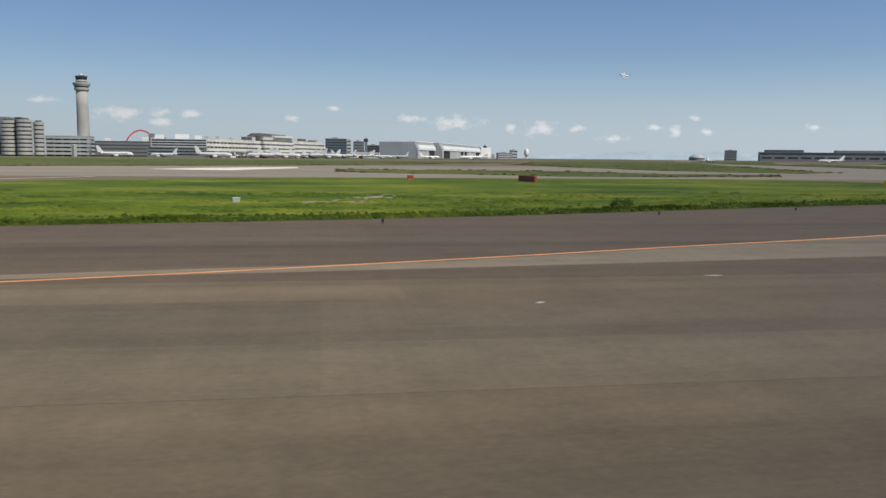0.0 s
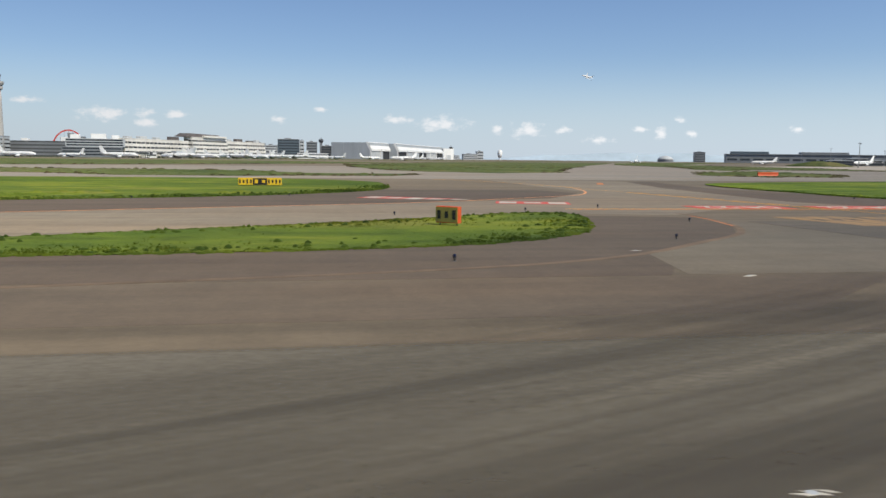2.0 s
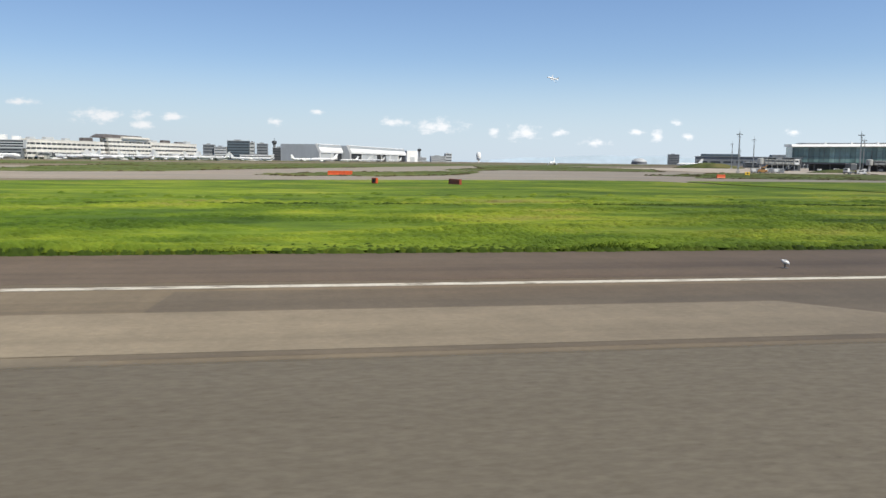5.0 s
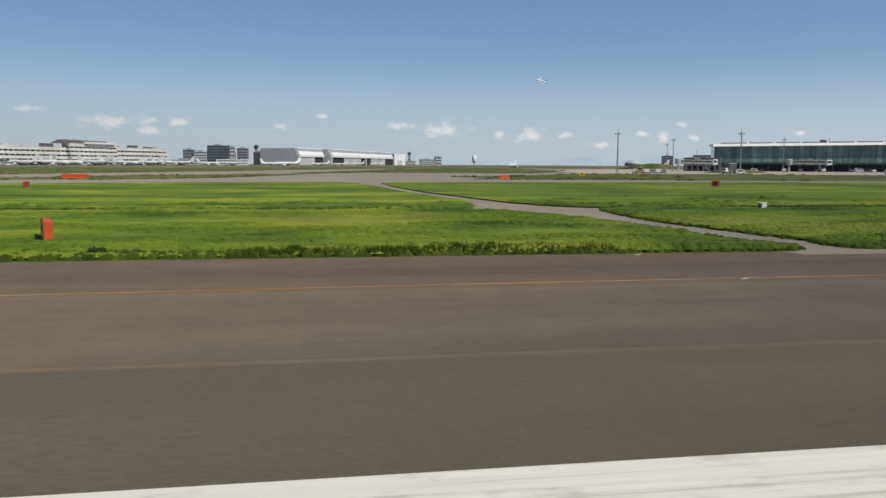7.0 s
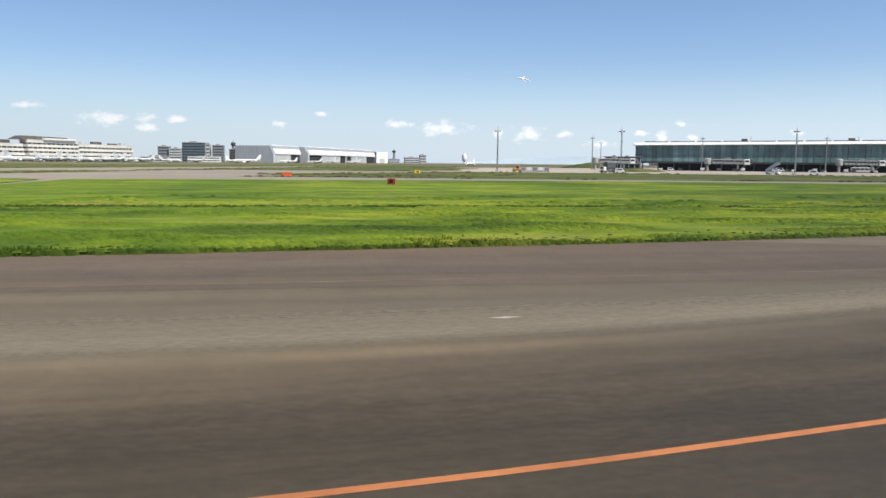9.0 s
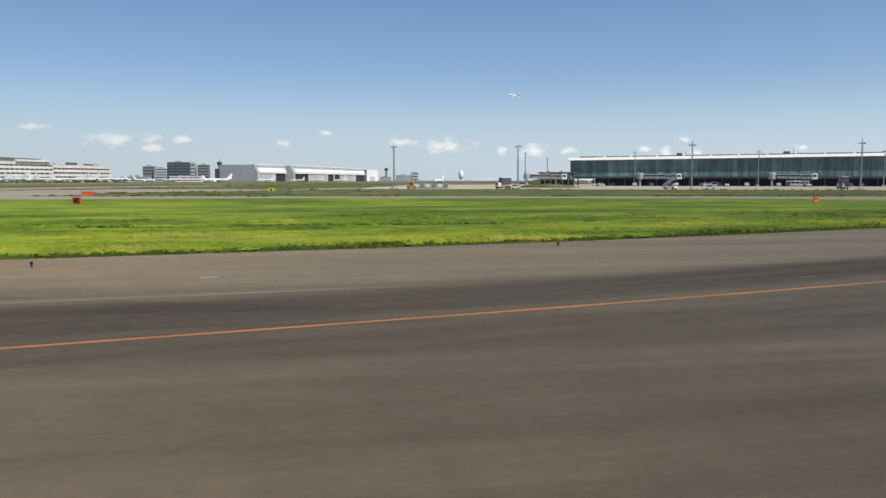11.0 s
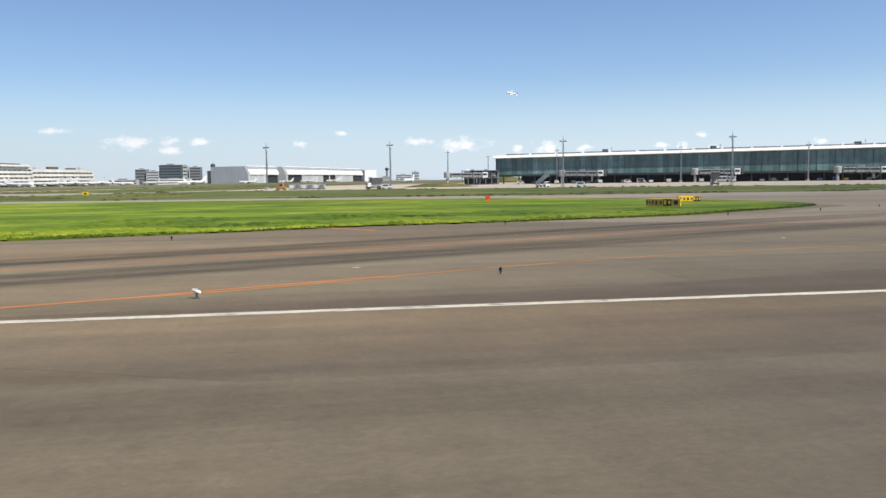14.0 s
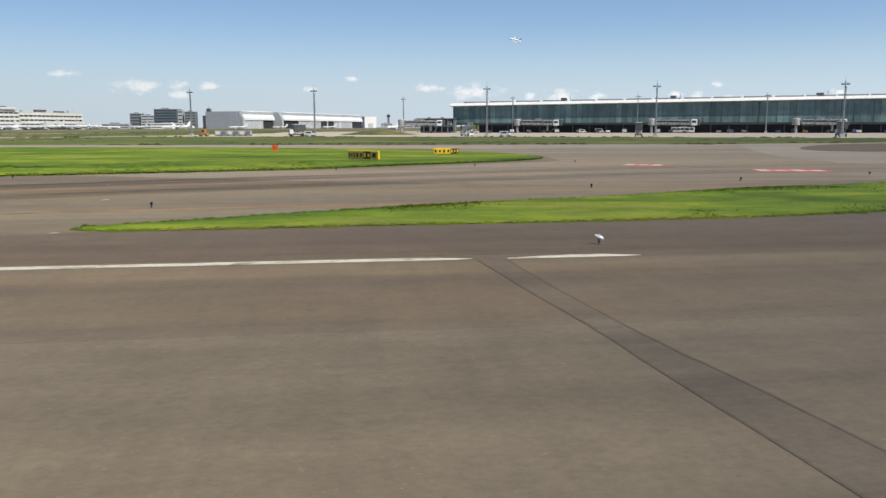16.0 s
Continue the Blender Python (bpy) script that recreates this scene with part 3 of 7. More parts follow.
def band_between(low, high, mat, label, z):
    """A worn film on the paving between two lines, with across and along coordinates."""
    n = len(low)
    s = Shape()
    for k in (0.0, 0.33, 0.67, 1.0):
        s.v += [(a[0] + (b[0] - a[0]) * k, a[1] + (b[1] - a[1]) * k, z) for a, b in zip(low, high)]
    s.f = [(k * n + i, k * n + i + 1, (k + 1) * n + i + 1, (k + 1) * n + i) for k in range(3) for i in range(n - 1)]
    ob = setting("worn_band", s.laid(), mat, label, "worn band")
    uv = ob.data.uv_layers.new(name="along")
    for lp in ob.data.loops:
        k, i = divmod(lp.vertex_index, n)
        uv.data[lp.index].uv = ((0.0, 0.33, 0.67, 1.0)[k], i / (n - 1))
    return ob


def rubbing(line, width, mat, label, z=0.005, off=0.0):
    """Rubber along a line."""
    line = beside(curve_through(line, 6), off)
    return band_between(beside(line, -width / 2), beside(line, width / 2), mat, label, z)


rubbing([(225, -0.6)] + TURN_OFF[:12], 11.5, RUBBER_BAND, "broad tyre-darkened band along a turn-off", 0.0042, 1.6)
rubbing([(322, 10), (340, 11), (356, 12), (372, 12.6), (392, 13)], 9.0, RUBBER_ZONE, "tyre-darkened zone of the runway", 0.0046)
rubbing([(362.4, 15.6), (362.7, 14.2), (363.1, 10.8), (363.2, 8.6)], 0.4, RUBBER_FAINT, "faint dark tyre streak across the runway", 0.0088)
for off, w in ((-3.5, 5.6), (3.4, 5.2)):
    rubbing(beside(TURN_OFF[6:], off), w, RUBBER_TRACK, "dark tyre track along a turn-off", 0.0060)
setting("taxiway", sheet([(-400, 122), (130, 128), (150, 130), (240, 141), (340, 144), (420, 128), (520, 90), (900, 70), (900, 168), (500, 152), (420, 148), (330, 162), (150, 162), (-400, 160)], 0.0028, 0.002), PALE_PAVING, "pale worn paving of the parallel taxiway", "taxiway")
setting("taxiway", sheet([(-120, 158), (420, 146), (380, 330), (150, 330), (-120, 230)], 0.0020, 0.0015), PALE_PAVING, "pale paving where the outer taxiways meet", "taxiway")
setting("apron", sheet([(345, 300), (560, 208), (1500, -60), (2200, 900), (700, 820), (380, 520)], 0.012, 0.01), CONCRETE, "pale sunlit concrete apron before the glass terminal", "apron")
setting("taxiway", sheet([(396, 60.5), (420, 66), (436, 78), (438, 92), (428, 118), (470, 128), (560, 150), (620, 130), (560, 92), (480, 60), (462, 55), (447, 47), (430, 44), (412, 52)], 0.0031, 0.002), TAXI_PALE, "paler worn taxiway asphalt", "taxiway")
setting("taxiway", sheet(curve_through([(478, 119), (486, 137), (505, 147), (535, 158), (590, 150), (560, 110), (500, 82), (462, 67), (460, 75), (466, 94)], 4, True), 0.0062, 0.005), PALE_PAVING, "pale concrete of the taxiway mouth", "taxiway")
setting("taxiway", sheet(curve_through([(480, 101), (486, 118), (504, 138), (522, 145), (548, 140), (520, 112), (496, 97)], 4, True), 0.0085, 0.005), ASPHALT_DARK, "dark brown asphalt island in the taxiway mouth", "taxiway")
setting("taxiway", sheet([(-38.5, 190), (-19.5, 182), (-5.5, 220), (-6.5, 238), (-28.5, 213)], 0.0066, 0.005), BRIGHT_SLAB, "bright pale concrete slab on the far taxiway", "taxiway")
setting("cross_runway", sheet([(86, 150), (190, 150), (222, 240), (360, 520), (1290, 2450), (1130, 2450), (250, 520), (150, 290)], 0.0045, 0.004), PALE_PAVING, "pale paving of a crossing runway running far off", "runway")


setting("taxiway", sheet([(-20, 21), (4, 25.0), (23, 32.1), (44, 41.2), (66, 50.6), (84, 58.8), (96, 66), (104, 80), (104, 122), (125.5, 120), (118.3, 92), (114.3, 62), (116, 54), (108, 56), (97, 46), (90, 48), (80, 42), (69, 36), (58, 30), (40, 27.8), (0, 23)], 0.0040, 0.002), TAXI_PALE, "paler worn taxiway asphalt", "taxiway")
setting("taxiway", sheet([(86, 21.5), (99.4, 21.4), (98.9, 30), (98.4, 40), (97.4, 41.5), (95.8, 36.5), (93.5, 33), (90.5, 29.8), (87, 26.5)], 0.0044, 0.002), LANE_MID, "pale wedge of worn asphalt inside the edge line", "taxiway")
TURN_IN = [(66, 1.0), (84, 4.4), (93.6, 6.9), (97.6, 9.8), (102.1, 14.2), (106.0, 19.4), (108.6, 25.0)]
setting("taxiway", sheet([(80, 2.5), (109, 2.5), (108.0, 8), (106.5, 13.8), (90, 13.9), (84, 10)], 0.0032, 0.002), RUBBER_A, "dark rubbered asphalt of the turning area", "taxiway")
SWEEP = [(56, 2.6), (66, 5.2), (74, 8.2), (79, 10.5), (84, 13.0), (90, 16.6), (96, 21.5)]
rubbing(SWEEP, 13.0, RUBBER_FAN, "fan of dark curved tyre rubber before the turn", 0.0048, -1.0)
rubbing(TURN_IN, 17.0, RUBBER_TURN, "fan of dark curved tyre rubber over the turn", 0.0056, -2.0)
for k, (pts, w) in enumerate((([(115.5, 20.4), (115.2, 17.4), (114.7, 15.0), (114.1, 13.2), (113.3, 11.5), (112.5, 10.0), (111.9, 8.7), (111.3, 7.7), (110.6, 6.6)], 0.42),
                              ([(116.3, 23), (116.2, 20.0), (115.9, 17.2), (115.6, 14.8), (115.0, 12.6), (114.3, 10.8), (113.7, 9.6), (112.9, 8.5), (112.2, 7.5), (111.5, 6.6)], 0.46),
                              ([(117.0, 14.0), (116.6, 12.0), (116.1, 10.7), (115.5, 9.6), (114.9, 8.6), (114.0, 7.4)], 0.24),
                              ([(117.2, 12.6), (116.8, 10.9), (116.3, 9.9), (115.7, 8.9), (114.6, 7.2)], 0.24))):
    rubbing(pts, w, RUBBER_SKID, "faint curved skid mark on the asphalt", 0.0095 + 0.0004 * k)

# bleached bands
for x0, x1, y0, y1, m, z in ((54, 104, 2.0, 13.9, BLEACH_LANE, 0.0042), (150, 256, 2.5, 13.1, BLEACH_DULL, 0.0040)):
    cuts = [x0 + (x1 - x0) * i / 24 for i in range(25)]
    band_between([(x, y0) for x in cuts], [(x, y1) for x in cuts], m, "bleached lane of the runway with soft ends", z)
PALE_EDGE = curve_through([(256, 13.6), (270, 13.3), (281, 13.2), (290, 14.0), (296, 15.4), (302, 17.4), (308.4, 19.4), (317.4, 21.8), (325, 23.2), (338, 25.6)], 6)
PALE_FADE = curve_through([(256, 20.4), (270, 20.8), (281, 21.3), (290, 21.8), (296, 22.0), (302, 22.4), (308.4, 22.8), (317.4, 24.0), (325, 25.0), (338, 26.6)], 6)
DARK_FOOT = curve_through([(256, 2.0), (270, 1.8), (281, 1.6), (290, 1.6), (296, 2.0), (304, 3.0), (314, 4.6), (326, 7.0), (338, 10.0), (350, 14.0)], 6)
band_between(PALE_EDGE, PALE_FADE, BLEACH, "bleached band fading towards the shoulder", 0.0038)
band_between(DARK_FOOT, PALE_EDGE, RUBBER_WIDE, "wide tyre-darkened zone before a turn-off", 0.0036)

# lanes of older and newer asphalt
for k, (x0, x1, y0, y1, m, text) in enumerate(((109, 176, 3.0, 10.6, LANE_NEW, "paler"), (109, 176, 10.2, 13.6, LANE_MID, "darker"), (109, 147.7, 13.55, 20.8, LANE_MID, "paler"), (366.5, 480, 3.0, 14.2, LANE_WORN, "paler"), (62, 92, 15.9, 21.2, LANE_BROWN, "darker"), (372, 480, 13.8, 18.7, LANE_DARK, "darker"),
                                               (-60, 62, 14.0, 18.4, LANE_DARK, "darker"), (-60, 62, 10.9, 14.1, LANE_PALE, "paler"), (176, 258, 13.3, 20.2, LANE_DARK, "darker"))):
    n = 24
    a0, a1 = x0 + (10 if x0 > 360 else 7 * noise.noise((x0, y0, 3))), x1 - (1.2 if x1 == 176 else 6)
    low = [(a0 + (a1 - a0) * i / n, y0 + 0.10 * noise.noise((x0 + i * 0.9, y0, 0))) for i in range(n + 1)]
    top = [(x0 + (x1 - x0) * i / n, y1 + 0.10 * noise.noise((x0 + i * 0.9, y1, 5))) for i in range(n, -1, -1)]
    setting("paving_lane", sheet(low + top, 0.0022 + 0.00015 * k, 0.002), m, text + " asphalt lane of the runway", "runway")

# ---- grass ----
rng = np.random.default_rng(7)


def inside(px, py, outline):
    o = np.array(outline)
    res = np.zeros(len(px), bool)
    j = len(o) - 1
    for i in range(len(o)):
        (x0, y0), (x1, y1) = o[i], o[j]
        c = ((y0 > py) != (y1 > py)) & (px < (x1 - x0) * (py - y0) / (y1 - y0 + 1e-12) + x0)
        res ^= c
        j = i
    return res


def tufts(name, px, py, height, spread, mat, label, parent=None, leaf=3, base=0.0):
    """Clumps of tapering blades at the given places, joined into one mesh."""
    n = len(px)
    k = np.repeat(np.arange(n), leaf)
    m = len(k)
    ang = rng.uniform(0, 2 * math.pi, m)
    lean = rng.uniform(0.1, 0.9, m) * spread[k]
    hh = height[k] * rng.uniform(0.6, 1.15, m)
    bx = px[k] + rng.normal(0, 0.35, m) * spread[k]
    by = py[k] + rng.normal(0, 0.35, m) * spread[k]
    w = rng.uniform(0.10, 0.24, m) * spread[k]
    wa = rng.uniform(0, math.pi, m)
    v = np.zeros((m, 4, 3))
    v[:, 0] = np.stack([bx - w * np.cos(wa), by - w * np.sin(wa), np.full(m, base)], 1)
    v[:, 1] = np.stack([bx + w * np.cos(wa), by + w * np.sin(wa), np.full(m, base)], 1)
    v[:, 2] = np.stack([bx + w * 0.75 * np.cos(wa) + lean * 0.4 * np.cos(ang), by + w * 0.75 * np.sin(wa) + lean * 0.4 * np.sin(ang), base + hh * 0.65], 1)
    v[:, 3] = np.stack([bx + lean * np.cos(ang), by + lean * np.sin(ang), base + hh], 1)
    zz = CAMBER * np.clip((110.0 - v[:, :, 1]) / 85.0, 0, 1)
    v[:, :, 0] -= 0.17 * v[:, :, 1] * zz / EYE
    v[:, :, 1] *= 1 - zz / EYE
    v[:, :, 2] += zz
    idx = np.arange(m)[:, None] * 4
    tri = np.concatenate([idx + np.array([0, 1, 2]), idx + np.array([0, 2, 3])]).astype(np.int32)
    me = bpy.data.meshes.new(name)
    me.vertices.add(m * 4)
    me.vertices.foreach_set("co", v.reshape(-1))
    me.loops.add(tri.size)
    me.loops.foreach_set("vertex_index", tri.reshape(-1))
    me.polygons.add(len(tri))
    me.polygons.foreach_set("loop_start", np.arange(0, tri.size, 3, dtype=np.int32))
    me.materials.append(mat)
    me.update(calc_edges=True)
    ob = new(name, me)
    return tagged(ob, label, "grass", kind="stuff")


def tussocks(name, px, py, radius, height, mat, label, base):
    """Low rounded clumps of grass, joined into one mesh."""
    n, k = len(px), 6
    a = (np.arange(k) * 2 * math.pi / k)[None, :] + rng.uniform(0, 1, n)[:, None]
    low = radius[:, None] * rng.uniform(0.75, 1.3, (n, k))
    v = np.zeros((n, 2 * k + 1, 3))
    for j, (q, h) in enumerate(((1.0, 0.0), (0.55, 0.75))):
        v[:, j * k:(j + 1) * k, 0] = px[:, None] + low * q * np.cos(a)
        v[:, j * k:(j + 1) * k, 1] = py[:, None] + low * q * np.sin(a)
        v[:, j * k:(j + 1) * k, 2] = base + height[:, None] * h * rng.uniform(0.7, 1.2, (n, k))
    v[:, -1, 0], v[:, -1, 1], v[:, -1, 2] = px, py, base + height
    zz = CAMBER * np.clip((110.0 - v[:, :, 1]) / 85.0, 0, 1)
    v[:, :, 0] -= 0.17 * v[:, :, 1] * zz / EYE
    v[:, :, 1] *= 1 - zz / EYE
    v[:, :, 2] += zz
    one = [(i, (i + 1) % k, k + (i + 1) % k) for i in range(k)] + [(i, k + (i + 1) % k, k + i) for i in range(k)] + [(k + i, k + (i + 1) % k, 2 * k) for i in range(k)]
    tri = (np.arange(n)[:, None, None] * (2 * k + 1) + np.array(one)[None]).reshape(-1, 3).astype(np.int32)
    me = bpy.data.meshes.new(name)
    me.vertices.add(n * (2 * k + 1))
    me.vertices.foreach_set("co", v.reshape(-1))
    me.loops.add(tri.size)
    me.loops.foreach_set("vertex_index", tri.reshape(-1))
    me.polygons.add(len(tri))
    me.polygons.foreach_set("loop_start", np.arange(0, tri.size, 3, dtype=np.int32))
    me.polygons.foreach_set("use_smooth", np.ones(len(tri), bool))
    me.materials.append(mat)
    me.update(calc_edges=True)
    return tagged(new(name, me), label, "grass", kind="stuff")


def grass_field(outline, label, edge_height, density, verge_x, verge_step=0.085, z=0.05, turf=GRASS, rim_share=0.34, relief=1.0, blade=None, edge=None):
    blade, edge = blade or VERGE, edge or VERGE
    line = curve_through(outline, 6, True)
    setting("lawn", sheet(line, z, 0.05), turf, label, "grass")
    pts = np.array(line)
    x0, y0 = pts.min(0)
    x1, y1 = pts.max(0)
    # thinner with distance from the runway
    n = int(density * (x1 - x0) * 60)
    px = rng.uniform(x0, x1, n)
    py = y0 + (y1 - y0) * rng.uniform(0, 1, n) ** 1.8
    ok = inside(px, py, line)
    px, py = px[ok], py[ok]
    grow = np.array([noise.noise((a * 0.12, b * 0.3, 3.0)) for a, b in zip(px, py)])
    keep = rng.uniform(0, 1, len(px)) < 0.55 + 0.6 * grow
    px, py, grow = px[keep], py[keep], grow[keep]
    near = rng.uniform(0, 1, len(px)) < np.clip((78.0 - py) / 35.0, 0.0, 1.0)
    px, py, grow = px[near], py[near], grow[near]
    far = np.clip(py / 40.0, 0.8, 3.0)
    tussocks("grass", px, py, (0.16 + 0.14 * relief) * far * rng.uniform(0.6, 1.3, len(px)), relief * (0.08 + 0.20 * np.clip(grow + 0.1, -0.3, 1)) * rng.uniform(0.6, 1.3, len(px)), turf, "green and yellow airfield grass in low clumps", z - 0.02)
    # taller uncut verge along the paving side
    ex, ey = [], []
    loop = line + line[:1]
    for a, b in zip(loop, loop[1:]):
        d = math.hypot(b[0] - a[0], b[1] - a[1])
        mid = ((a[0] + b[0]) / 2, (a[1] + b[1]) / 2)
        if not (verge_x[0] < mid[0] < verge_x[1]) or d == 0 or mid[1] > 92 or (242 < mid[0] < 258 and mid[1] > 31) or (mid[0] > 135 and 54 < mid[1] < 62):
            continue
        reach = 11 if mid[1] < 60 else 3
        c = int(d / verge_step * reach)
        t = rng.uniform(0, 1, c)
        nx, ny = -(b[1] - a[1]) / d, (b[0] - a[0]) / d
        s = 1 if inside(np.array([mid[0] + nx * 0.5]), np.array([mid[1] + ny * 0.5]), line)[0] else -1
        off = (rng.exponential(0.8, c) - 0.22) * s
        ex.append(a[0] + (b[0] - a[0]) * t + nx * off)
        ey.append(a[1] + (b[1] - a[1]) * t + ny * off)
    ex, ey = np.concatenate(ex), np.concatenate(ey)
    if relief < 0.5:
        ok = inside(ex, ey, line)
        ex, ey = ex[ok], ey[ok]
    # low growth right along the edge, over a thin line of soil
    kx, ky = [], []
    for a, b in zip(loop, loop[1:]):
        d = math.hypot(b[0] - a[0], b[1] - a[1])
        if d == 0 or not (verge_x[0] < a[0] < verge_x[1]) or a[1] > 75:
            continue
        t = rng.uniform(0, 1, int(d / 0.11))
        kx.append(a[0] + (b[0] - a[0]) * t + rng.normal(0, 0.09, len(t)))
        ky.append(a[1] + (b[1] - a[1]) * t + rng.normal(0, 0.09, len(t)))
    kx, ky = np.concatenate(kx), np.concatenate(ky)
    tussocks("grass_edge", kx, ky, rng.uniform(0.10, 0.22, len(kx)), np.clip(z, 0.05, 0.2) * rng.uniform(0.9, 1.7, len(kx)), edge, "low dense grass along the asphalt edge", 0.0)
    # rounded lumpy rim, the verge's own shade painted in as dark grass
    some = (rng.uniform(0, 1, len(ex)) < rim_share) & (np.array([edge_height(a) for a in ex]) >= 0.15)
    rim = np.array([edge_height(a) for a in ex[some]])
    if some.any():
        tussocks("grass_rim", ex[some], ey[some], rng.uniform(0.10, 0.24, some.sum()), rim * rng.uniform(0.45, 0.95, some.sum()), RIM, "lumpy grass rim painted dark as verge shade along the asphalt", 0.0)
    gr = np.array([noise.noise((a * 0.16, b * 0.16, 9.0)) + 0.5 * noise.noise((a * 0.9, b * 0.9, 4.0)) for a, b in zip(ex, ey)])
    tufts("grass_verge", ex, ey, np.array([edge_height(a) for a in ex]) * (1.0 if relief > 0.5 else 0.6) * np.clip(0.7 + 1.15 * gr, 0.2, 1.6), np.full(len(ex), 0.13), blade, "tall uncut green grass along the asphalt edge", base=0.0)


FIELD_A = [(-150, 16), (-60, 29.5), (-14, 38.9), (7, 43.9), (29, 52.0), (45, 57.5), (68, 67.0), (78, 75), (83.5, 83.5), (85.5, 98), (84, 112), (72, 124), (50, 126), (21, 124), (3, 123), (-20, 113), (-36, 100), (-70, 78), (-160, 50)]
FIELD_B = [(57.5, 27.9), (70, 27.7), (81, 29.7), (87, 34), (90, 41), (91, 46.5), (88, 47.3), (80, 41.5), (69, 35.5), (60, 30.0)]
WEST_LOW = [(127.8, 64), (129.4, 53), (131.5, 45), (134.5, 37.5), (139, 32.8), (146, 29.8), (153, 28.6), (175, 28.4), (215, 28.5), (246, 28.4), (252.5, 28.5), (252.3, 31.5), (252.1, 33.5), (251.6, 40.5), (250.6, 47.3), (249.4, 50.4), (247.3, 54.3), (240.4, 55.6), (222, 57.2), (200, 57.4), (180, 57.6), (160, 58.2), (140, 60)]
WEST_TOP = [(127.4, 80), (127.6, 66), (140, 60), (160, 58.8), (180, 58.7), (200, 58.9), (222, 58.8), (243.5, 58.7), (247.0, 59.6), (248.2, 64.2), (248.5, 69.9), (247.7, 80.6), (246.4, 93.2), (243.9, 126), (240, 139), (215, 138), (172, 126), (140, 113), (130, 102)]
EAST_LOW = [(255.6, 28.6), (262, 28.6), (275, 28.9), (296, 31.7), (313, 35), (340, 41.5), (361, 48.7), (384, 57.4), (360, 57.0), (340, 56.6), (320, 56.0), (295, 55.8), (266.3, 56.3), (257.0, 57.0), (255.4, 54.5), (254.6, 49.1), (254.2, 44.3), (254.6, 39.0), (255.2, 32.1)]
EAST_TOP = [(256.1, 58.6), (262.9, 58.3), (295, 57.2), (320, 57.0), (340, 57.0), (360, 57.1), (384, 57.5), (408, 63.2), (419, 69.5), (433.5, 80), (436, 92), (431, 107), (417, 123), (390, 134), (343, 144), (290, 142.5), (252, 140), (247.2, 124), (248.3, 95), (249.6, 83.5), (251.4, 69.9), (252.8, 63.3)]
FIELD_D = [(407.3, 28.4), (410, 27.7), (416, 28.0), (428, 28.6), (437, 30.6), (455, 35.5), (478, 44), (492, 54), (488, 62), (470, 57), (446, 45), (434.7, 41.4), (427.5, 37.9), (419.5, 35.0), (413.4, 32.0), (409.6, 29.9)]
grass_field(FIELD_A, "long green grass field between the taxiways", lambda x: 0.24, 13.0, (-70, 90), turf=GRASS_LUSH, blade=BLADE_LUSH)
grass_field(FIELD_B, "narrow island of green grass between runway and taxiway", lambda x: 0.10 + 0.008 * max(0.0, min(12.0, x - 56)), 24.0, (40, 100), turf=GRASS_LUSH, rim_share=0.03, relief=0.12, blade=BLADE_LUSH, edge=BLADE_LUSH)
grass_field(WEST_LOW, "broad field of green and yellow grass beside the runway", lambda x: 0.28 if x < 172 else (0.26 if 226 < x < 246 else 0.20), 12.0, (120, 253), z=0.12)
grass_field(WEST_TOP, "far half of a broad green and yellow grass field", lambda x: 0.15, 2.5, (120, 132), z=0.12)
grass_field(EAST_LOW, "broad field of green and yellow grass beside the runway", lambda x: 0.20, 12.0, (254, 386), z=0.12)
grass_field(EAST_TOP, "far half of a broad grass field tapering to a point", lambda x: 0.15, 4.0, (384, 440), z=0.12)
grass_field(FIELD_D, "narrow wedge of green grass beside the runway", lambda x: 0.05 + 0.005 * min(16.0, x - 403), 24.0, (395, 500), rim_share=0.02, relief=0.12, blade=BLADE, edge=BLADE)
setting("soil_patch", sheet(curve_through([(-0.6, 56.4), (1.2, 60.4), (4.2, 66.6), (6.6, 68.6), (5.6, 61.4), (3.2, 56.4)], 4, True), 0.075, 0.05), PALE_PAVING, "bare pale gravel patch worn into the grass", "patch")
# service track over the field, and the drainage ditch across it
setting("service_road", sheet([(252.0, 26.8), (256.2, 26.8), (257.5, 45), (258.5, 57), (256.5, 60.5), (253.5, 68), (251.0, 90), (249.0, 126), (249, 150), (242.0, 150), (243.0, 126), (246.0, 85), (245, 62), (240, 60), (239, 55), (246, 53), (249, 45), (251, 34)], 0.008, 0.006), PALE_PAVING, "narrow pale service road across the grass", "road")
setting("ditch", sheet([(158, 57.0), (200, 56.5), (240, 54.5), (240, 60), (200, 60), (158, 60)], 0.007, 0.006), DITCH_SOIL, "shallow dark drainage ditch across the grass", "ditch")
setting("ditch", sheet([(254, 55.6), (295, 55.0), (345, 56.2), (345, 57.4), (295, 57.6), (254, 59)], 0.007, 0.006), DITCH_SOIL, "shallow brown drainage ditch in the grass", "ditch")
for x0, x1, y0, y1 in ((160, 244, 58.3, 57.4), (257, 344, 57.7, 56.9)):
    n = int((x1 - x0) * 14)
    px = rng.uniform(x0, x1, n)
    py = y0 + (y1 - y0) * (px - x0) / (x1 - x0) + rng.normal(0, 0.28, n)
    ok = np.array([noise.noise((a * 0.07, 2.0, 6.0)) for a in px]) > -0.16
    tussocks("ditch_grass", px[ok], py[ok], rng.uniform(0.15, 0.35, ok.sum()), rng.uniform(0.10, 0.22, ok.sum()), RIM, "dark rank grass along the drainage ditch", 0.04)
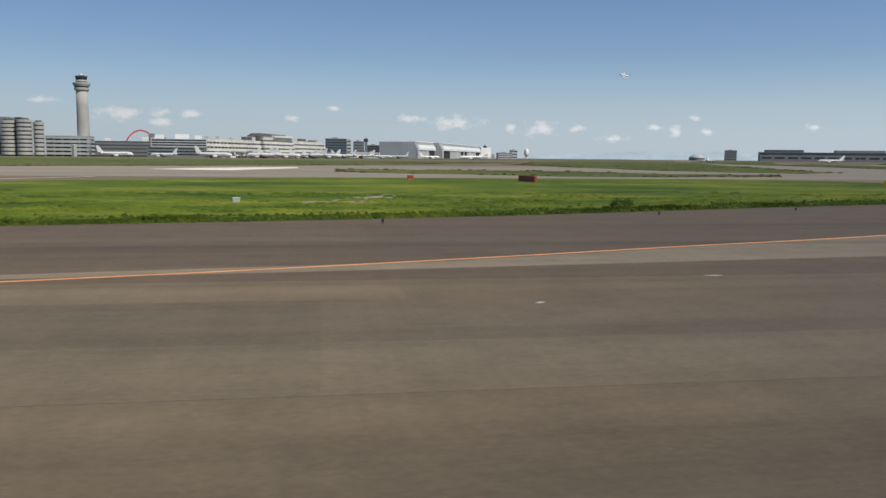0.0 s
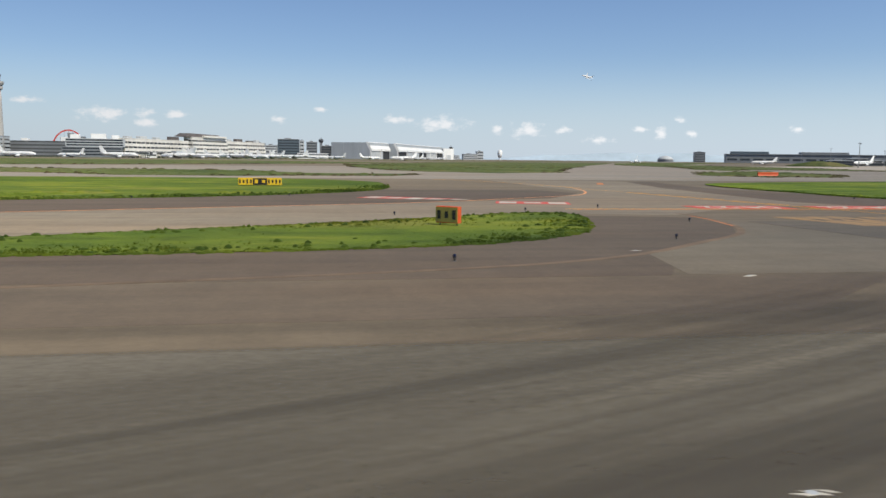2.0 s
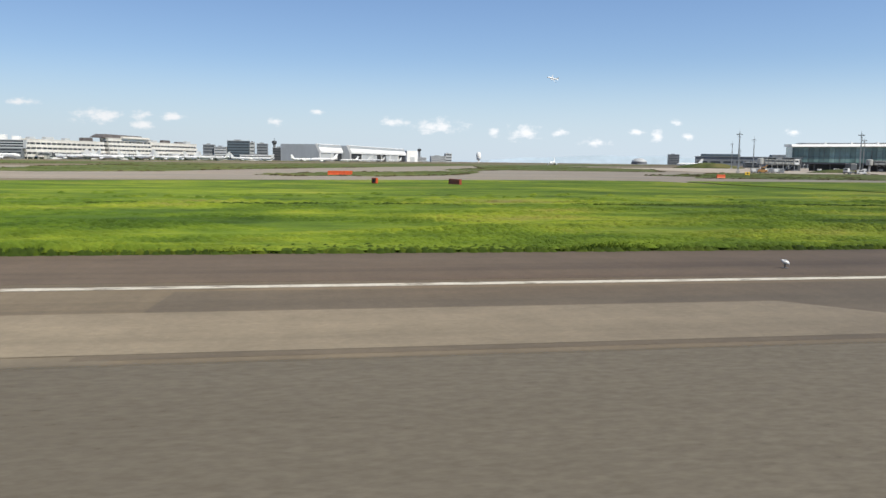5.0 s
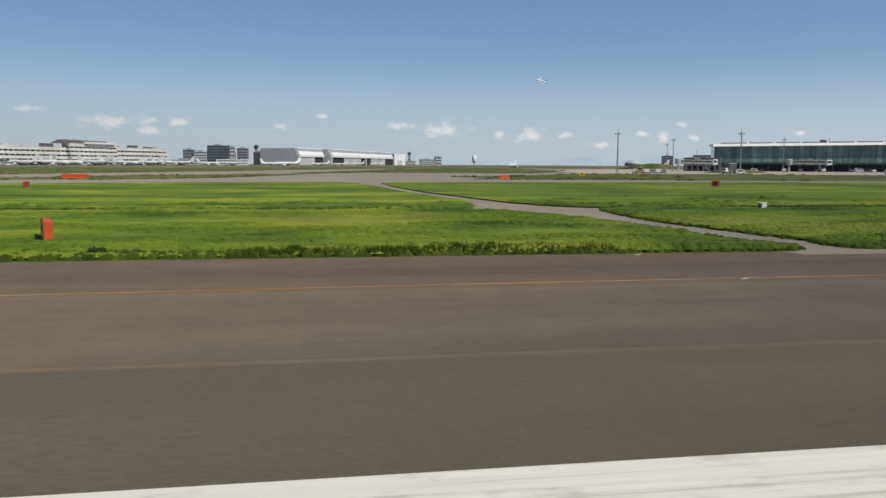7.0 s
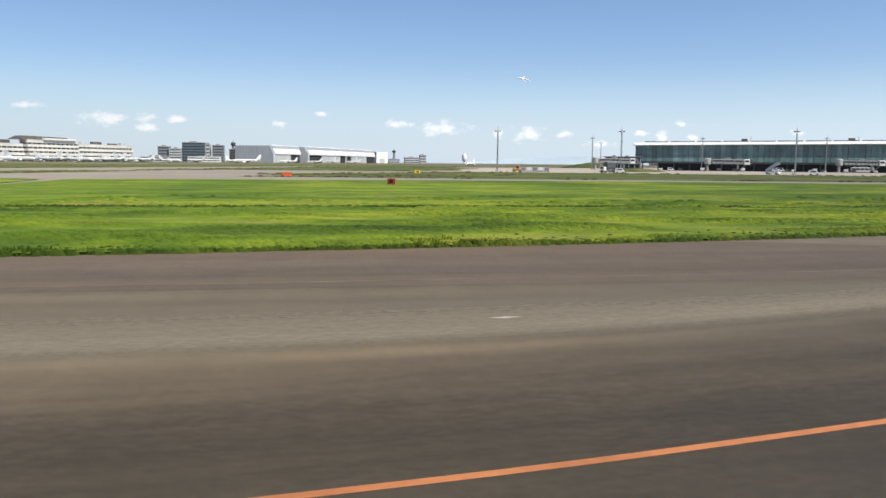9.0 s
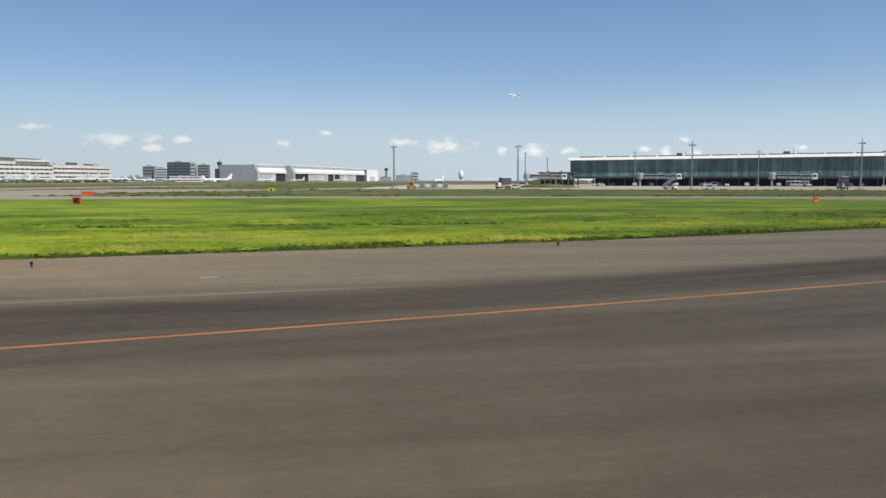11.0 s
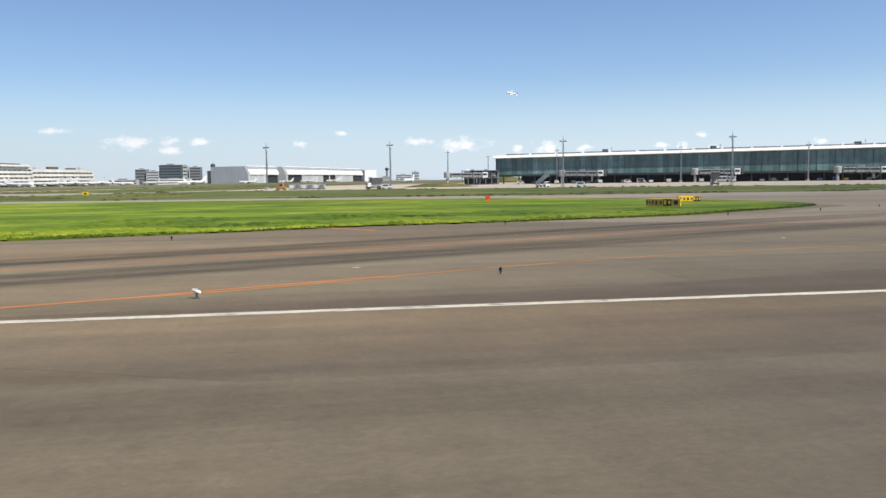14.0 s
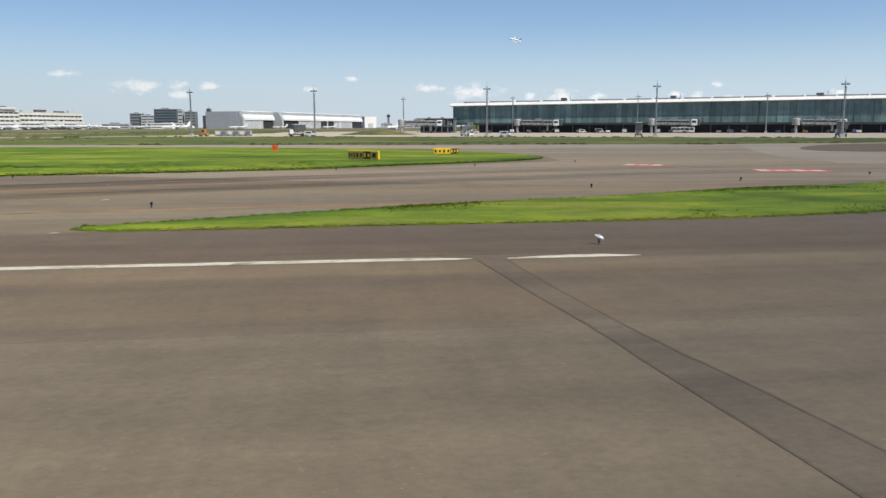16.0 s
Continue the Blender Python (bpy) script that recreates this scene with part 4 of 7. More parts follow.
# far grass strips between the outer taxiways
NEAR_STRIPS = (
        ([(270, 176), (335, 164), (395, 157), (480, 146), (560, 160), (800, 100), (900, 110), (566, 215), (470, 262), (345, 298), (300, 232)], "dry green grass strip before the apron"),
        ([(92, 290), (97, 224), (106, 197), (122, 186), (144, 205), (156, 245), (185, 320), (215, 385), (190, 420), (96, 420)], "grass island between the outer taxiways"),
        ([(168, 176), (176, 162), (188, 168), (194, 164), (213, 186), (228, 224), (238, 270), (222, 250), (209, 236), (192, 226)], "small grass island at a taxiway crossing"),
        ([(272, 208), (287, 190), (330, 192), (350, 240), (322, 262)], "small grass island at a taxiway crossing"),
        ([(229, 272), (250, 296), (316, 414), (416, 644), (340, 560), (232, 305)], "grass verge beside the crossing runway"))
FAR_STRIPS = (
        ([(4, 172), (15, 160), (31, 153), (44, 141), (64, 140), (76, 146), (92, 149), (100, 166), (77, 168), (62, 192), (41, 202), (19, 201), (5, 204)], "rough grass strip with brown tufts"),
        ([(-600, 222), (-80, 218), (-20, 268), (60, 385), (90, 440), (150, 560), (60, 640), (-700, 640)], "broad far grass field before the terminal"),
        ([(96, 375), (130, 300), (162, 292), (182, 322), (420, 860), (300, 900), (180, 660)], "far grass field beside the crossing runway"),
        ([(250, 312), (320, 300), (380, 440), (380, 620), (900, 1500), (760, 1500), (420, 860), (300, 560)], "far grass field before the hangars"),
        ([(-700, 640), (1000, 1480), (1000, 1700), (-700, 900)], "pale far grass by the hangars"))
for k, (outline, text) in enumerate(NEAR_STRIPS + FAR_STRIPS):
    setting("grass_strip", sheet(outline, 0.03 + 0.006 * k, 0.024 + 0.006 * k), GRASS_FAR, text, "grass")
    # uneven growth: green clumps over the strip, rough brown tufts along its rim
    loop = outline + outline[:1]
    tx, ty = [], []
    for (ax, ay), (bx, by) in zip(loop, loop[1:]):
        d = math.hypot(bx - ax, by - ay)
        if min(ay, by) > 430 or d > 400:
            continue
        q = rng.uniform(0, 1, int(d * 0.9))
        q = q[np.array([noise.noise((ax + v * (bx - ax), ay + v * (by - ay), 2.0 * k)) for v in q * 0.5 + 0.25]) > -0.2] if len(q) else q
        tx.append(ax + (bx - ax) * q + rng.normal(0, 0.5, len(q)))
        ty.append(ay + (by - ay) * q + rng.normal(0, 1.2, len(q)))
    tx, ty = (np.concatenate(tx), np.concatenate(ty)) if tx else (np.zeros(0), np.zeros(0))
    some = np.array([noise.noise((a * 0.05, b * 0.05, 7.0 + k)) for a, b in zip(tx, ty)]) > -0.05 if len(tx) else np.zeros(0, bool)
    if some.any():
        tx, ty = tx[some], ty[some]
        tussocks("rough_grass", tx, ty, rng.uniform(0.35, 1.1, len(tx)), rng.uniform(0.10, 0.38, len(tx)), ROUGH_GRASS, "rough brown tufts along the rim of far grass", 0.0)
    ox, oy = np.array(outline).T
    n = int(min(900, 0.06 * (ox.max() - ox.min()) * (min(oy.max(), 430) - oy.min())))
    if n > 0:
        px, py = rng.uniform(ox.min(), ox.max(), n), rng.uniform(oy.min(), min(oy.max(), 430), n)
        ok = inside(px, py, outline)
        if ok.any():
            px, py = px[ok], py[ok]
            tussocks("rough_grass", px, py, rng.uniform(0.5, 1.8, len(px)), rng.uniform(0.06, 0.26, len(px)), GRASS_FAR, "dry green clumps of far airfield grass", 0.02)


# ---- painted markings ----
def mark(name, shape, mat, label):
    return tagged(part(name, shape, mat), label, "marking", kind="structure")


for x0, x1 in ((22.3, 68.3), (158.4, 227.2), (369.6, 417.9), (418.7, 421.9)):
    s = Shape()
    y0, y1 = 20.66, 21.05
    s.prism([(x0, y0), (x1 - 0.5, y0), (x1, y0 + 0.1), (x1 - 0.9, y1), (x0 + 1.4, y1), (x0, y0 + 0.12)], 0.002, 0.008)
    mark("edge_line", s.laid(), EDGE_PAINT, "worn white runway edge line")
for x0, x1, y0, y1 in ((229.6, 247.5, 5.6, 7.95), (339.0, 368.0, 5.4, 8.5)):
    mark("touchdown_bar", Shape().box(x0, y0, 0.002, x1, y1, 0.008).laid(), BAR_PAINT, "broad worn white touchdown bar")
mark("centre_line", ribbon([(-60, 10), (-30, 15.8), (-6.9, 21.8), (4, 25.3), (12.6, 28.5), (23.3, 32.3), (44.2, 41.4), (65.6, 50.8), (84, 59.2), (93, 66), (97, 69.2), (100.2, 72), (102.8, 76.6), (105, 83), (106.4, 90)], 0.22, 0.0115), BRIGHT_ORANGE, "thin faded orange taxiway line")
mark("centre_line", ribbon([(86, 5.0), (91.5, 5.9), (94.36, 7.3), (95.8, 8.34), (97.5, 9.77), (99.9, 11.9), (102.1, 14.25), (104.2, 16.9), (106.1, 19.6), (107.6, 22.35), (108.9, 25.2), (110.1, 28.7), (111.2, 33.2), (111.9, 38.3), (111.4, 46.5), (110.9, 52.3), (109.6, 66), (108.2, 80.7), (106.6, 93)], 0.155, 0.009), YELLOW_LINE, "bright yellow taxiway centre line curving onto the runway")
mark("centre_line", ribbon([(111.9, 40.5), (113.0, 35), (114.6, 30.6), (117.0, 25.4), (119.6, 21.6), (124.3, 15.6), (128.7, 11.6), (131.3, 9.4), (135.2, 6.9), (143, 4.4)], 0.17, 0.010), PALE_YELLOW, "bright yellow taxiway centre line curving onto the runway")
mark("centre_line", ribbon([(272, 6.0), (284.9, 7.6), (291.9, 8.9), (303.8, 11.52), (309.6, 13.15), (318.9, 15.6), (335, 20.1), (349.7, 24.8), (357, 27.6), (365, 30.7), (371.2, 32.8), (380, 36.4), (391, 41.3), (412, 51), (430, 57)], 0.15, 0.009), FADED_LINE, "orange turn-off centre line leaving the runway")
mark("side_line", ribbon([(371, 21.3), (376.5, 23.7), (381, 25.3), (389, 29.4), (398.3, 32.8), (409.3, 34.6), (425, 36.9), (450, 47)], 0.26, 0.007), SIDE_LINE, "faded orange taxiway edge line")
mark("side_line", ribbon([(371, 21.15), (375.8, 23.25), (378.2, 24.3), (381, 25.75), (385.4, 27.85)], 0.2, 0.0085), FADED_LINE, "orange taxiway edge line leaving the runway")
mark("side_line", ribbon([(227.5, 20.85), (234, 21.1), (241, 21.3), (252, 21.4), (266, 21.55)], 0.15, 0.007), SIDE_LINE, "faded orange taxiway edge line")
mark("side_line", ribbon([(266.5, 21.55), (282, 21.9), (300, 22.6), (320, 25)], 0.13, 0.007), FAINT_LINE, "nearly worn off orange taxiway edge line")
mark("side_line", ribbon([(69, 20.9), (79.8, 23.2), (86, 26.0), (91, 30.6), (94.3, 34.0), (96.4, 38.3), (97.5, 42.6), (98.0, 45.6), (97.9, 47.6)], 0.35, 0.007), FAINT_LINE, "faded orange taxiway edge line")
mark("side_line", ribbon([(123.1, 65.3), (123.9, 54), (125.1, 44.5), (127, 39.5), (133.5, 31.5), (142, 25.4), (150.3, 22.0), (158, 20.9)], 0.28, 0.007), FAINT_LINE, "faded orange taxiway edge line")
mark("side_line", ribbon([(115.6, 104.5), (118.5, 112.5)], 0.9, 0.0085, smooth=False), FADED_LINE, "short orange bar on the far taxiway")
mark("side_line", ribbon([(96.2, 38.0), (97.2, 42.2), (97.6, 45.4)], 0.14, 0.0075), FADED_LINE, "faded orange double bend of the edge line")
mark("centre_line", ribbon([(107.3, 90), (106.4, 98), (104, 110), (96, 128)], 0.3, 0.0085), YELLOW_LINE, "yellow taxiway line at the holding point")
# holding position: dashed bars, red panels with white figures
mark("holding_bar", Shape().box(92.5, 51.75, 0.004, 123.8, 52.05, 0.0095).laid(), YELLOW_LINE, "thin solid yellow holding position bar")
s = Shape()
for k in range(11):
    s.box(93.0 + 2.8 * k, 51.0, 0.004, 95.0 + 2.8 * k, 51.25, 0.0095)
mark("holding_bar", s.laid(), FADED_LINE, "dashed yellow holding position bar")


def red_panel(x0, y0, length, angle, bars):
    m = spot(x0, y0, angle)
    t = thing("runway_number_panel", "red painted panel with white runway numbers on the asphalt", "marking", "holding point panels", m)
    part("panel", Shape().box(0, 0, 0.002, length, 3.0, 0.0105), RED_PAINT, t)
    if bars is None:
        f = bpy.data.curves.new("figures", "FONT")
        f.body, f.size, f.align_x, f.align_y, f.extrude, f.offset = "04-22", 3.2, "CENTER", "CENTER", 0.001, 0.05
        f.materials.append(WHITE_LINE)
        o = new("figures", f)
        o.matrix_basis = pose(length / 2, 1.5, 0.013, 0, 0, 180) @ Matrix.Diagonal((length / 9.4, 1.0, 1, 1))
        dg = bpy.context.evaluated_depsgraph_get()
        me = bpy.data.meshes.new_from_object(o.evaluated_get(dg))
        q = new("number", me)
        q.matrix_basis = o.matrix_basis
        bpy.data.objects.remove(o)
        q.parent = t
        tagged(q, "worn white runway numbers")
    else:
        for i in range(bars):
            k = length / bars
            part("stroke", Shape().box(k * (i + 0.15), 0.8 if i % 2 else 0.5, 0.006, k * (i + 0.85), 2.2 if i % 2 else 2.6, 0.0145), WHITE_LINE, t, "worn white figure stroke")
    return t


red_panel(101.9, 52.3, 7.0, -1.0, None)
red_panel(111.0, 52.2, 7.1, -1.0, None)
red_panel(80.2, 66.4, 10.6, -32.0, 6)
red_panel(89.5, 58.3, 5.3, -14.0, 3)
red_panel(444.2, 56.9, 4.9, -14.0, 4)
red_panel(438.0, 67.6, 3.2, -32.0, 3)
mark("side_line", ribbon([(432.6, 72.0), (434.6, 70.6), (437.7, 68.7)], 0.5, 0.0085), FADED_LINE, "faded orange bar beside the red panel")
for quad, mat in (([(103.0, 37.9), (107.0, 37.8), (106.2, 44.7), (101.9, 44.4)], OCHRE_PAINT), ([(107.6, 37.8), (111.45, 37.7), (111.05, 44.4), (107.0, 44.0)], OCHRE_PAINT), ([(112.2, 37.7), (116.4, 37.9), (117.3, 43.6), (112.3, 44.0)], FAINT_LINE)):
    mark("faded_panel", Shape().prism(quad, 0.002, 0.0078).laid(), mat, "worn pale orange painted panel")
for x, y in ((103.4, 41.9), (104.5, 42.2), (105.4, 42.0), (109.4, 40.2)):
    mark("panel_figure", Shape().prism([(x - 0.3, y - 0.5), (x + 0.15, y - 0.7), (x + 0.34, y + 0.3), (x + 0.1, y + 1.0), (x - 0.1, y + 0.2)], 0.004, 0.0100).laid(), TAR, "worn dark figure on the faded panel")
# broader broken line before the holding point
for side in (-0.42, 0.42):
    for k in range(7):
        q0, q1 = k / 7, (k + 0.62) / 7
        line = lambda q: (111.0 - 2.75 * q + side, 52.6 + 27.6 * q)
        (xa, ya), (xb, yb) = line(q0), line(q1)
        mark("centre_line_dash", Shape().prism([(xa - 0.1, ya), (xa + 0.1, ya), (xb + 0.1, yb), (xb - 0.1, yb)], 0.003, 0.0098).laid(), YELLOW_LINE, "yellow dash beside the taxiway line")
# marks of the far taxiways
mark("threshold_bar", Shape().prism([(-44.5, 103), (-40.2, 109.0), (-33.0, 121.9), (-32.4, 123.4), (-33.4, 123.4), (-40.9, 110.4), (-45.5, 104)], 0.003, 0.009).laid(), WHITE_LINE, "pale white kerb line beside the grass")
mark("side_line", ribbon([(435.8, 73.6), (438, 68.7), (440.5, 65.0), (443.0, 60.5), (450, 57), (470, 55)], 0.25, 0.0085), FADED_LINE, "faded orange line at the taxiway mouth")
mark("side_line", ribbon([(383.9, 56.3), (386.6, 53.0)], 0.55, 0.009, smooth=False), FADED_LINE, "short orange bar on the taxiway shoulder")

# ---- asphalt repairs, cracks and small recessed markers ----
patch = lambda pts, label, mat=TAR: setting("asphalt_patch", sheet(pts, 0.0055, 0.0035), mat, label, "patch")
patch([(418.95, 4.2), (420.1, 4.2), (419.55, 9.0), (419.0, 14.0), (418.62, 20.55), (417.95, 20.55), (418.48, 13.8), (418.74, 8.8)], "slightly darker asphalt trench repair across the runway", TRENCH)
setting("asphalt_patch", sheet([(418.40, 15.2), (418.93, 15.2), (419.04, 13.6), (418.50, 13.4)], 0.0066, 0.0008), TRENCH, "darker square of the trench repair", "patch")
for k, pts in enumerate((((418.0, 20.5), (418.24, 16.67), (418.48, 13.78), (418.61, 10.94), (418.74, 8.8), (418.95, 4.4)), ((418.64, 20.5), (418.79, 17.18), (419.0, 13.98), (419.23, 11.73), (419.5, 9.6), (419.9, 5.0)))):
    fine = [(x + 0.03 * noise.noise((x * 3, y * 2, k)), y) for x, y in curve_through(pts, 6)]
    setting("crack", ribbon(fine, 0.045, 0.0085, 1, False, 0.0015), TAR, "dark sealed joint along the trench repair", "crack")
patch([(105.2, 41.5), (98.6, 41), (98.9, 33.4), (99.3, 27), (99.7, 21.3), (106.7, 21.4)], "dark asphalt repair beside the yellow line", REPAIR)
patch([(112.5, 39.5), (113.6, 21.2), (122, 21.3), (127, 26), (123.5, 42), (119, 46)], "dark asphalt repair beside the yellow line", REPAIR)
setting("paving_lane", sheet([(147.6, 17.5), (148.0, 13.65), (168, 13.7), (192, 13.65), (189, 17.4)], 0.0042, 0.002), PALE_LANE, "paler asphalt lane relaid beside the edge line", "patch")
for pts in (((147.6, 17.55), (147.7, 16.2), (148.0, 13.6)), ((148.0, 13.62), (158, 13.66), (170, 13.68), (188, 13.62))):
    setting("crack", ribbon(pts, 0.035, 0.0062, 1, False), TRENCH, "dark joint round the relaid lane", "crack")
LIGHTS_WEST = ((4.8, 17.6, 0.35), (80.3, 6.8, 0.7), (10.4, 21.3, 0.6), (17.6, 22.0, 0.5), (10.4, 13.8, 0.6), (87.8, 13.7, 0.8), (87.5, 21.1, 0.8), (87.0, 27.6, 0.5), (98.3, 10.0, 0.6), (102.1, 13.9, 0.5), (105.3, 18.0, 0.5), (111.4, 22.3, 0.7),
                (105.7, 14.0, 0.35), (113.6, 14.2, 0.35), (114.6, 14.1, 0.45), (121.8, 21.2, 0.6), (122.4, 14.0, 0.4), (120.7, 6.9, 0.4), (106.0, 6.7, 0.4))
LIGHTS_EAST = ((247.2, 14.1, 0.75), (246.8, 21.3, 0.6), (246.4, 27.7, 0.5), (249.8, 14.9, 0.3),
                (247.5, 8.2, 0.45), (289.1, 16.4, 0.65), (303.1, 21.9, 0.95), (311.7, 21.8, 0.75), (325.7, 28.1, 0.6), (358.8, 11.0, 0.55), (356.5, 15.8, 0.5), (354.1, 20.8, 0.4), (362.5, 21.9, 0.7), (351.1, 22.5, 0.4),
                (355.7, 34.8, 0.5), (384.6, 30.8, 0.5), (405.4, 39.5, 0.5), (407.0, 27.5, 0.4), (266.2, 12.1, 0.85), (407.5, 14.3, 0.45), (296.6, 9.9, 0.35), (307.5, 12.4, 0.35), (314.2, 14.5, 0.3))
for x, y, w in LIGHTS_WEST + LIGHTS_EAST:
    t = thing("recessed_light", "small pale recessed pavement light worn flush with the asphalt", "light", "recessed lights", spot(x, y, random.Random(x).uniform(-25, 25)))
    part("ring", Shape().lathe([(0.06, 0.001), (0.06, 0.008), (0.04, 0.012)], 12), LIGHT_CLAD, t)
    q = random.Random(x * 7 + y)
    for k in range(3 if w > 0.55 else 2):
        l, a, o = w * q.uniform(0.18, 0.34), q.uniform(-0.35, 0.35), (k - 0.8) * w * 0.16
        d, e = math.cos(a), math.sin(a)
        h = q.uniform(0.02, 0.042)
        part("paint_stroke", Shape().prism([(-l * d + o, -l * e + o * 0.5 - h), (l * 0.3 * d + o, l * 0.3 * e + o * 0.5 - h * 1.6), (l * d + o, l * e + o * 0.5), (l * 0.2 * d + o, l * 0.2 * e + o * 0.5 + h)], 0.002, 0.009), WHITE_LINE, t, "worn white brush stroke")
CRACK_LINES = (((355.1, 14.9), (355.7, 14.1), (356.3, 12.2), (356.5, 11.5)), ((356.8, 11.2), (357.7, 9.9), (357.9, 9.5), (358.2, 8.8)), ((360.4, 12.4), (360.5, 11.5), (360.4, 10.7)), ((363.2, 12.0), (363.1, 11.0), (363.3, 9.7), (363.4, 8.7)))
for i, pts in enumerate(CRACK_LINES):
    fine = curve_through(pts, 5)
    fine = [(x + 0.05 * noise.noise((x * 3, y * 3, i)), y + 0.09 * noise.noise((x * 3, y * 3, i + 9))) for x, y in fine]
    setting("crack", ribbon(fine, 0.012, 0.0068, 1, False), TAR, "thin wandering crack in the asphalt", "crack")

# ---- airfield lights ----


def edge_light():
    t = thing("runway_edge_light", "white elevated runway edge light on a dark stem", "light", "runway edge lights")
    part("base_plate", Shape().lathe([(0.14, 0.0), (0.14, 0.02), (0.05, 0.035)], 12), DARK_STEEL, t)
    part("stem", Shape().lathe([(0.035, 0.03), (0.03, 0.16)], 8), BLACK, t, "black stem")
    s = Shape()
    ring = lambda x, r: [(x, r * math.cos(a), 0.25 + r * math.sin(a)) for a in (2 * math.pi * i / 12 for i in range(12))]
    s.loft([ring(-0.15, 0.04), ring(-0.135, 0.068), ring(0.12, 0.074), ring(0.15, 0.05)])
    s.v = [(x, y, z - 0.35 * x) for x, y, z in s.v]
    part("lamp_housing", s, WHITE, t, "white cylindrical housing", True)
    part("lens", Shape().lathe([(0.04, 0.30), (0.055, 0.315), (0.045, 0.35), (0.015, 0.36)], 10), LAMP_GLASS, t, "clear glass lens", True)
    part("collar", Shape().lathe([(0.05, 0.15), (0.06, 0.17), (0.04, 0.19)], 10), DARK_STEEL, t)
    return t


def round_light():
    t = thing("runway_guard_light", "small round white-topped airfield light on a dark stem", "light", "round edge lights")
    part("base_plate", Shape().lathe([(0.12, 0.0), (0.12, 0.02), (0.05, 0.03)], 12), DARK_STEEL, t)
    part("stem", Shape().lathe([(0.04, 0.02), (0.05, 0.15)], 8), BLACK, t, "black stem")
    part("lamp_housing", Shape().lathe([(0.05, 0.14), (0.075, 0.17), (0.075, 0.22)], 12), DARK_STEEL, t, "", True)
    part("lens", Shape().lathe([(0.07, 0.22), (0.085, 0.26), (0.065, 0.32), (0.02, 0.34)], 12), WHITE, t, "white dome lens", True)
    return t


def taxi_light():
    t = thing("taxiway_light", "dark blue taxiway edge light on a short stem", "light", "taxiway edge lights")
    part("base_plate", Shape().lathe([(0.10, 0.0), (0.10, 0.02), (0.04, 0.03)], 10), DARK_STEEL, t)
    part("stem", Shape().lathe([(0.032, 0.02), (0.032, 0.13)], 8), BLACK, t)
    part("lamp_housing", Shape().lathe([(0.05, 0.12), (0.075, 0.145), (0.075, 0.19)], 10), BLACK, t, "", True)
    part("lens", Shape().lathe([(0.068, 0.19), (0.078, 0.23), (0.055, 0.285), (0.02, 0.30)], 10), BLUE_GLASS, t, "dark blue glass lens", True)
    return t


def spread(first, places, scale=0.85):
    size = Matrix.Diagonal((scale, scale, scale, 1))
    first.matrix_basis = spot(*places[0]) @ size
    for p in places[1:]:
        copy_thing(first, spot(*p) @ size)
    return first


spread(edge_light(), [(32.75, 22.8, -12), (67.9, 23.1, -12), (158.7, 23.8, -12), (192.6, 23.1, -12), (226.8, 23.3, -12), (380.2, 23.9, -12), (421.5, 22.8, -12)])
spread(round_light(), [(63.6, 22.5), (159.1, 22.6), (254.8, 22.2), (399.0, 22.6), (147.6, 42.0)])
spread(taxi_light(), [(3.4, 39.2), (18.8, 44.5), (29.3, 48.4), (45, 56.2), (64, 63.8), (75, 69.3), (61.4, 36.6), (40.85, 26.7), (81, 46.0), (95.2, 53.4), (90.3, 31.6), (89.3, 49.8), (95.3, 40.7), (80.4, 25.1), (136.3, 29.7), (128.1, 37.4), (125, 46.7), (124, 57.5), (123, 65.4), (147.0, 24.6),
                      (319.4, 32.2), (365, 44.4), (375.5, 48.1), (395.5, 56.4), (415, 63.2), (426, 67.8), (436, 73.5), (408.1, 35.4), (427.7, 43.2), (437.9, 47.6), (448.8, 51.8), (388.9, 27.45), (340, 38.5), (274.1, 25.6)])


# ---- signs and barriers ----
def sign(x, y, length, height, yaw, panels, label, back=ORANGE):
    """panels: colour and strokes of each field, along the face."""
    t = thing("taxiway_sign", label, "sign", "airfield signs", spot(x, y, yaw))
    lift = 0.16
    part("housing", Shape().box(-length / 2, -0.02, lift, length / 2, 0.30, lift + height, 0.03), back, t)
    w = length / len(panels)
    for i, (mat, ink, strokes) in enumerate(panels):
        x0 = -length / 2 + w * i
        f = part("panel", Shape().box(x0 + 0.02, -0.05, lift + 0.04, x0 + w - 0.02, -0.022, lift + height - 0.04), mat, t)
        for k in range(strokes):
            q = w * (k + 0.5) / strokes
            hgt = height * (0.52, 0.40, 0.56)[k % 3]
            part("stroke", Shape().box(x0 + q - w * 0.22 / strokes, -0.062, lift + (height - hgt) / 2, x0 + q + w * 0.22 / strokes, -0.052, lift + (height + hgt) / 2), ink, f)
    for k in (-0.38, 0.38):
        part("leg", Shape().lathe([(0.06, 0.0), (0.04, 0.03), (0.035, lift + 0.02)], 8, length * k, 0.14), DARK_STEEL, t)
    return t


sign(71.2, 90.6, 4.6, 0.78, 0, [(YELLOW, BLACK, 4), (BLACK, YELLOW, 2), (YELLOW, BLACK, 4)], "long yellow and black taxiway direction sign in the grass", YELLOW)
sign(82.5, 38.3, 1.15, 0.74, -40, [(SHADED_YELLOW, BLACK, 3)], "yellow taxiway sign painted shade-dark, with black figures in an orange housing")
DIST = sign(225.75, 35.1, 1.7, 0.70, -71, [(YELLOW, BLACK, 1)], "yellow taxiway sign with a black arrow in an orange housing")
for c in list(DIST.children_recursive):
    if c.name.startswith("stroke"):
        bpy.data.objects.remove(c)
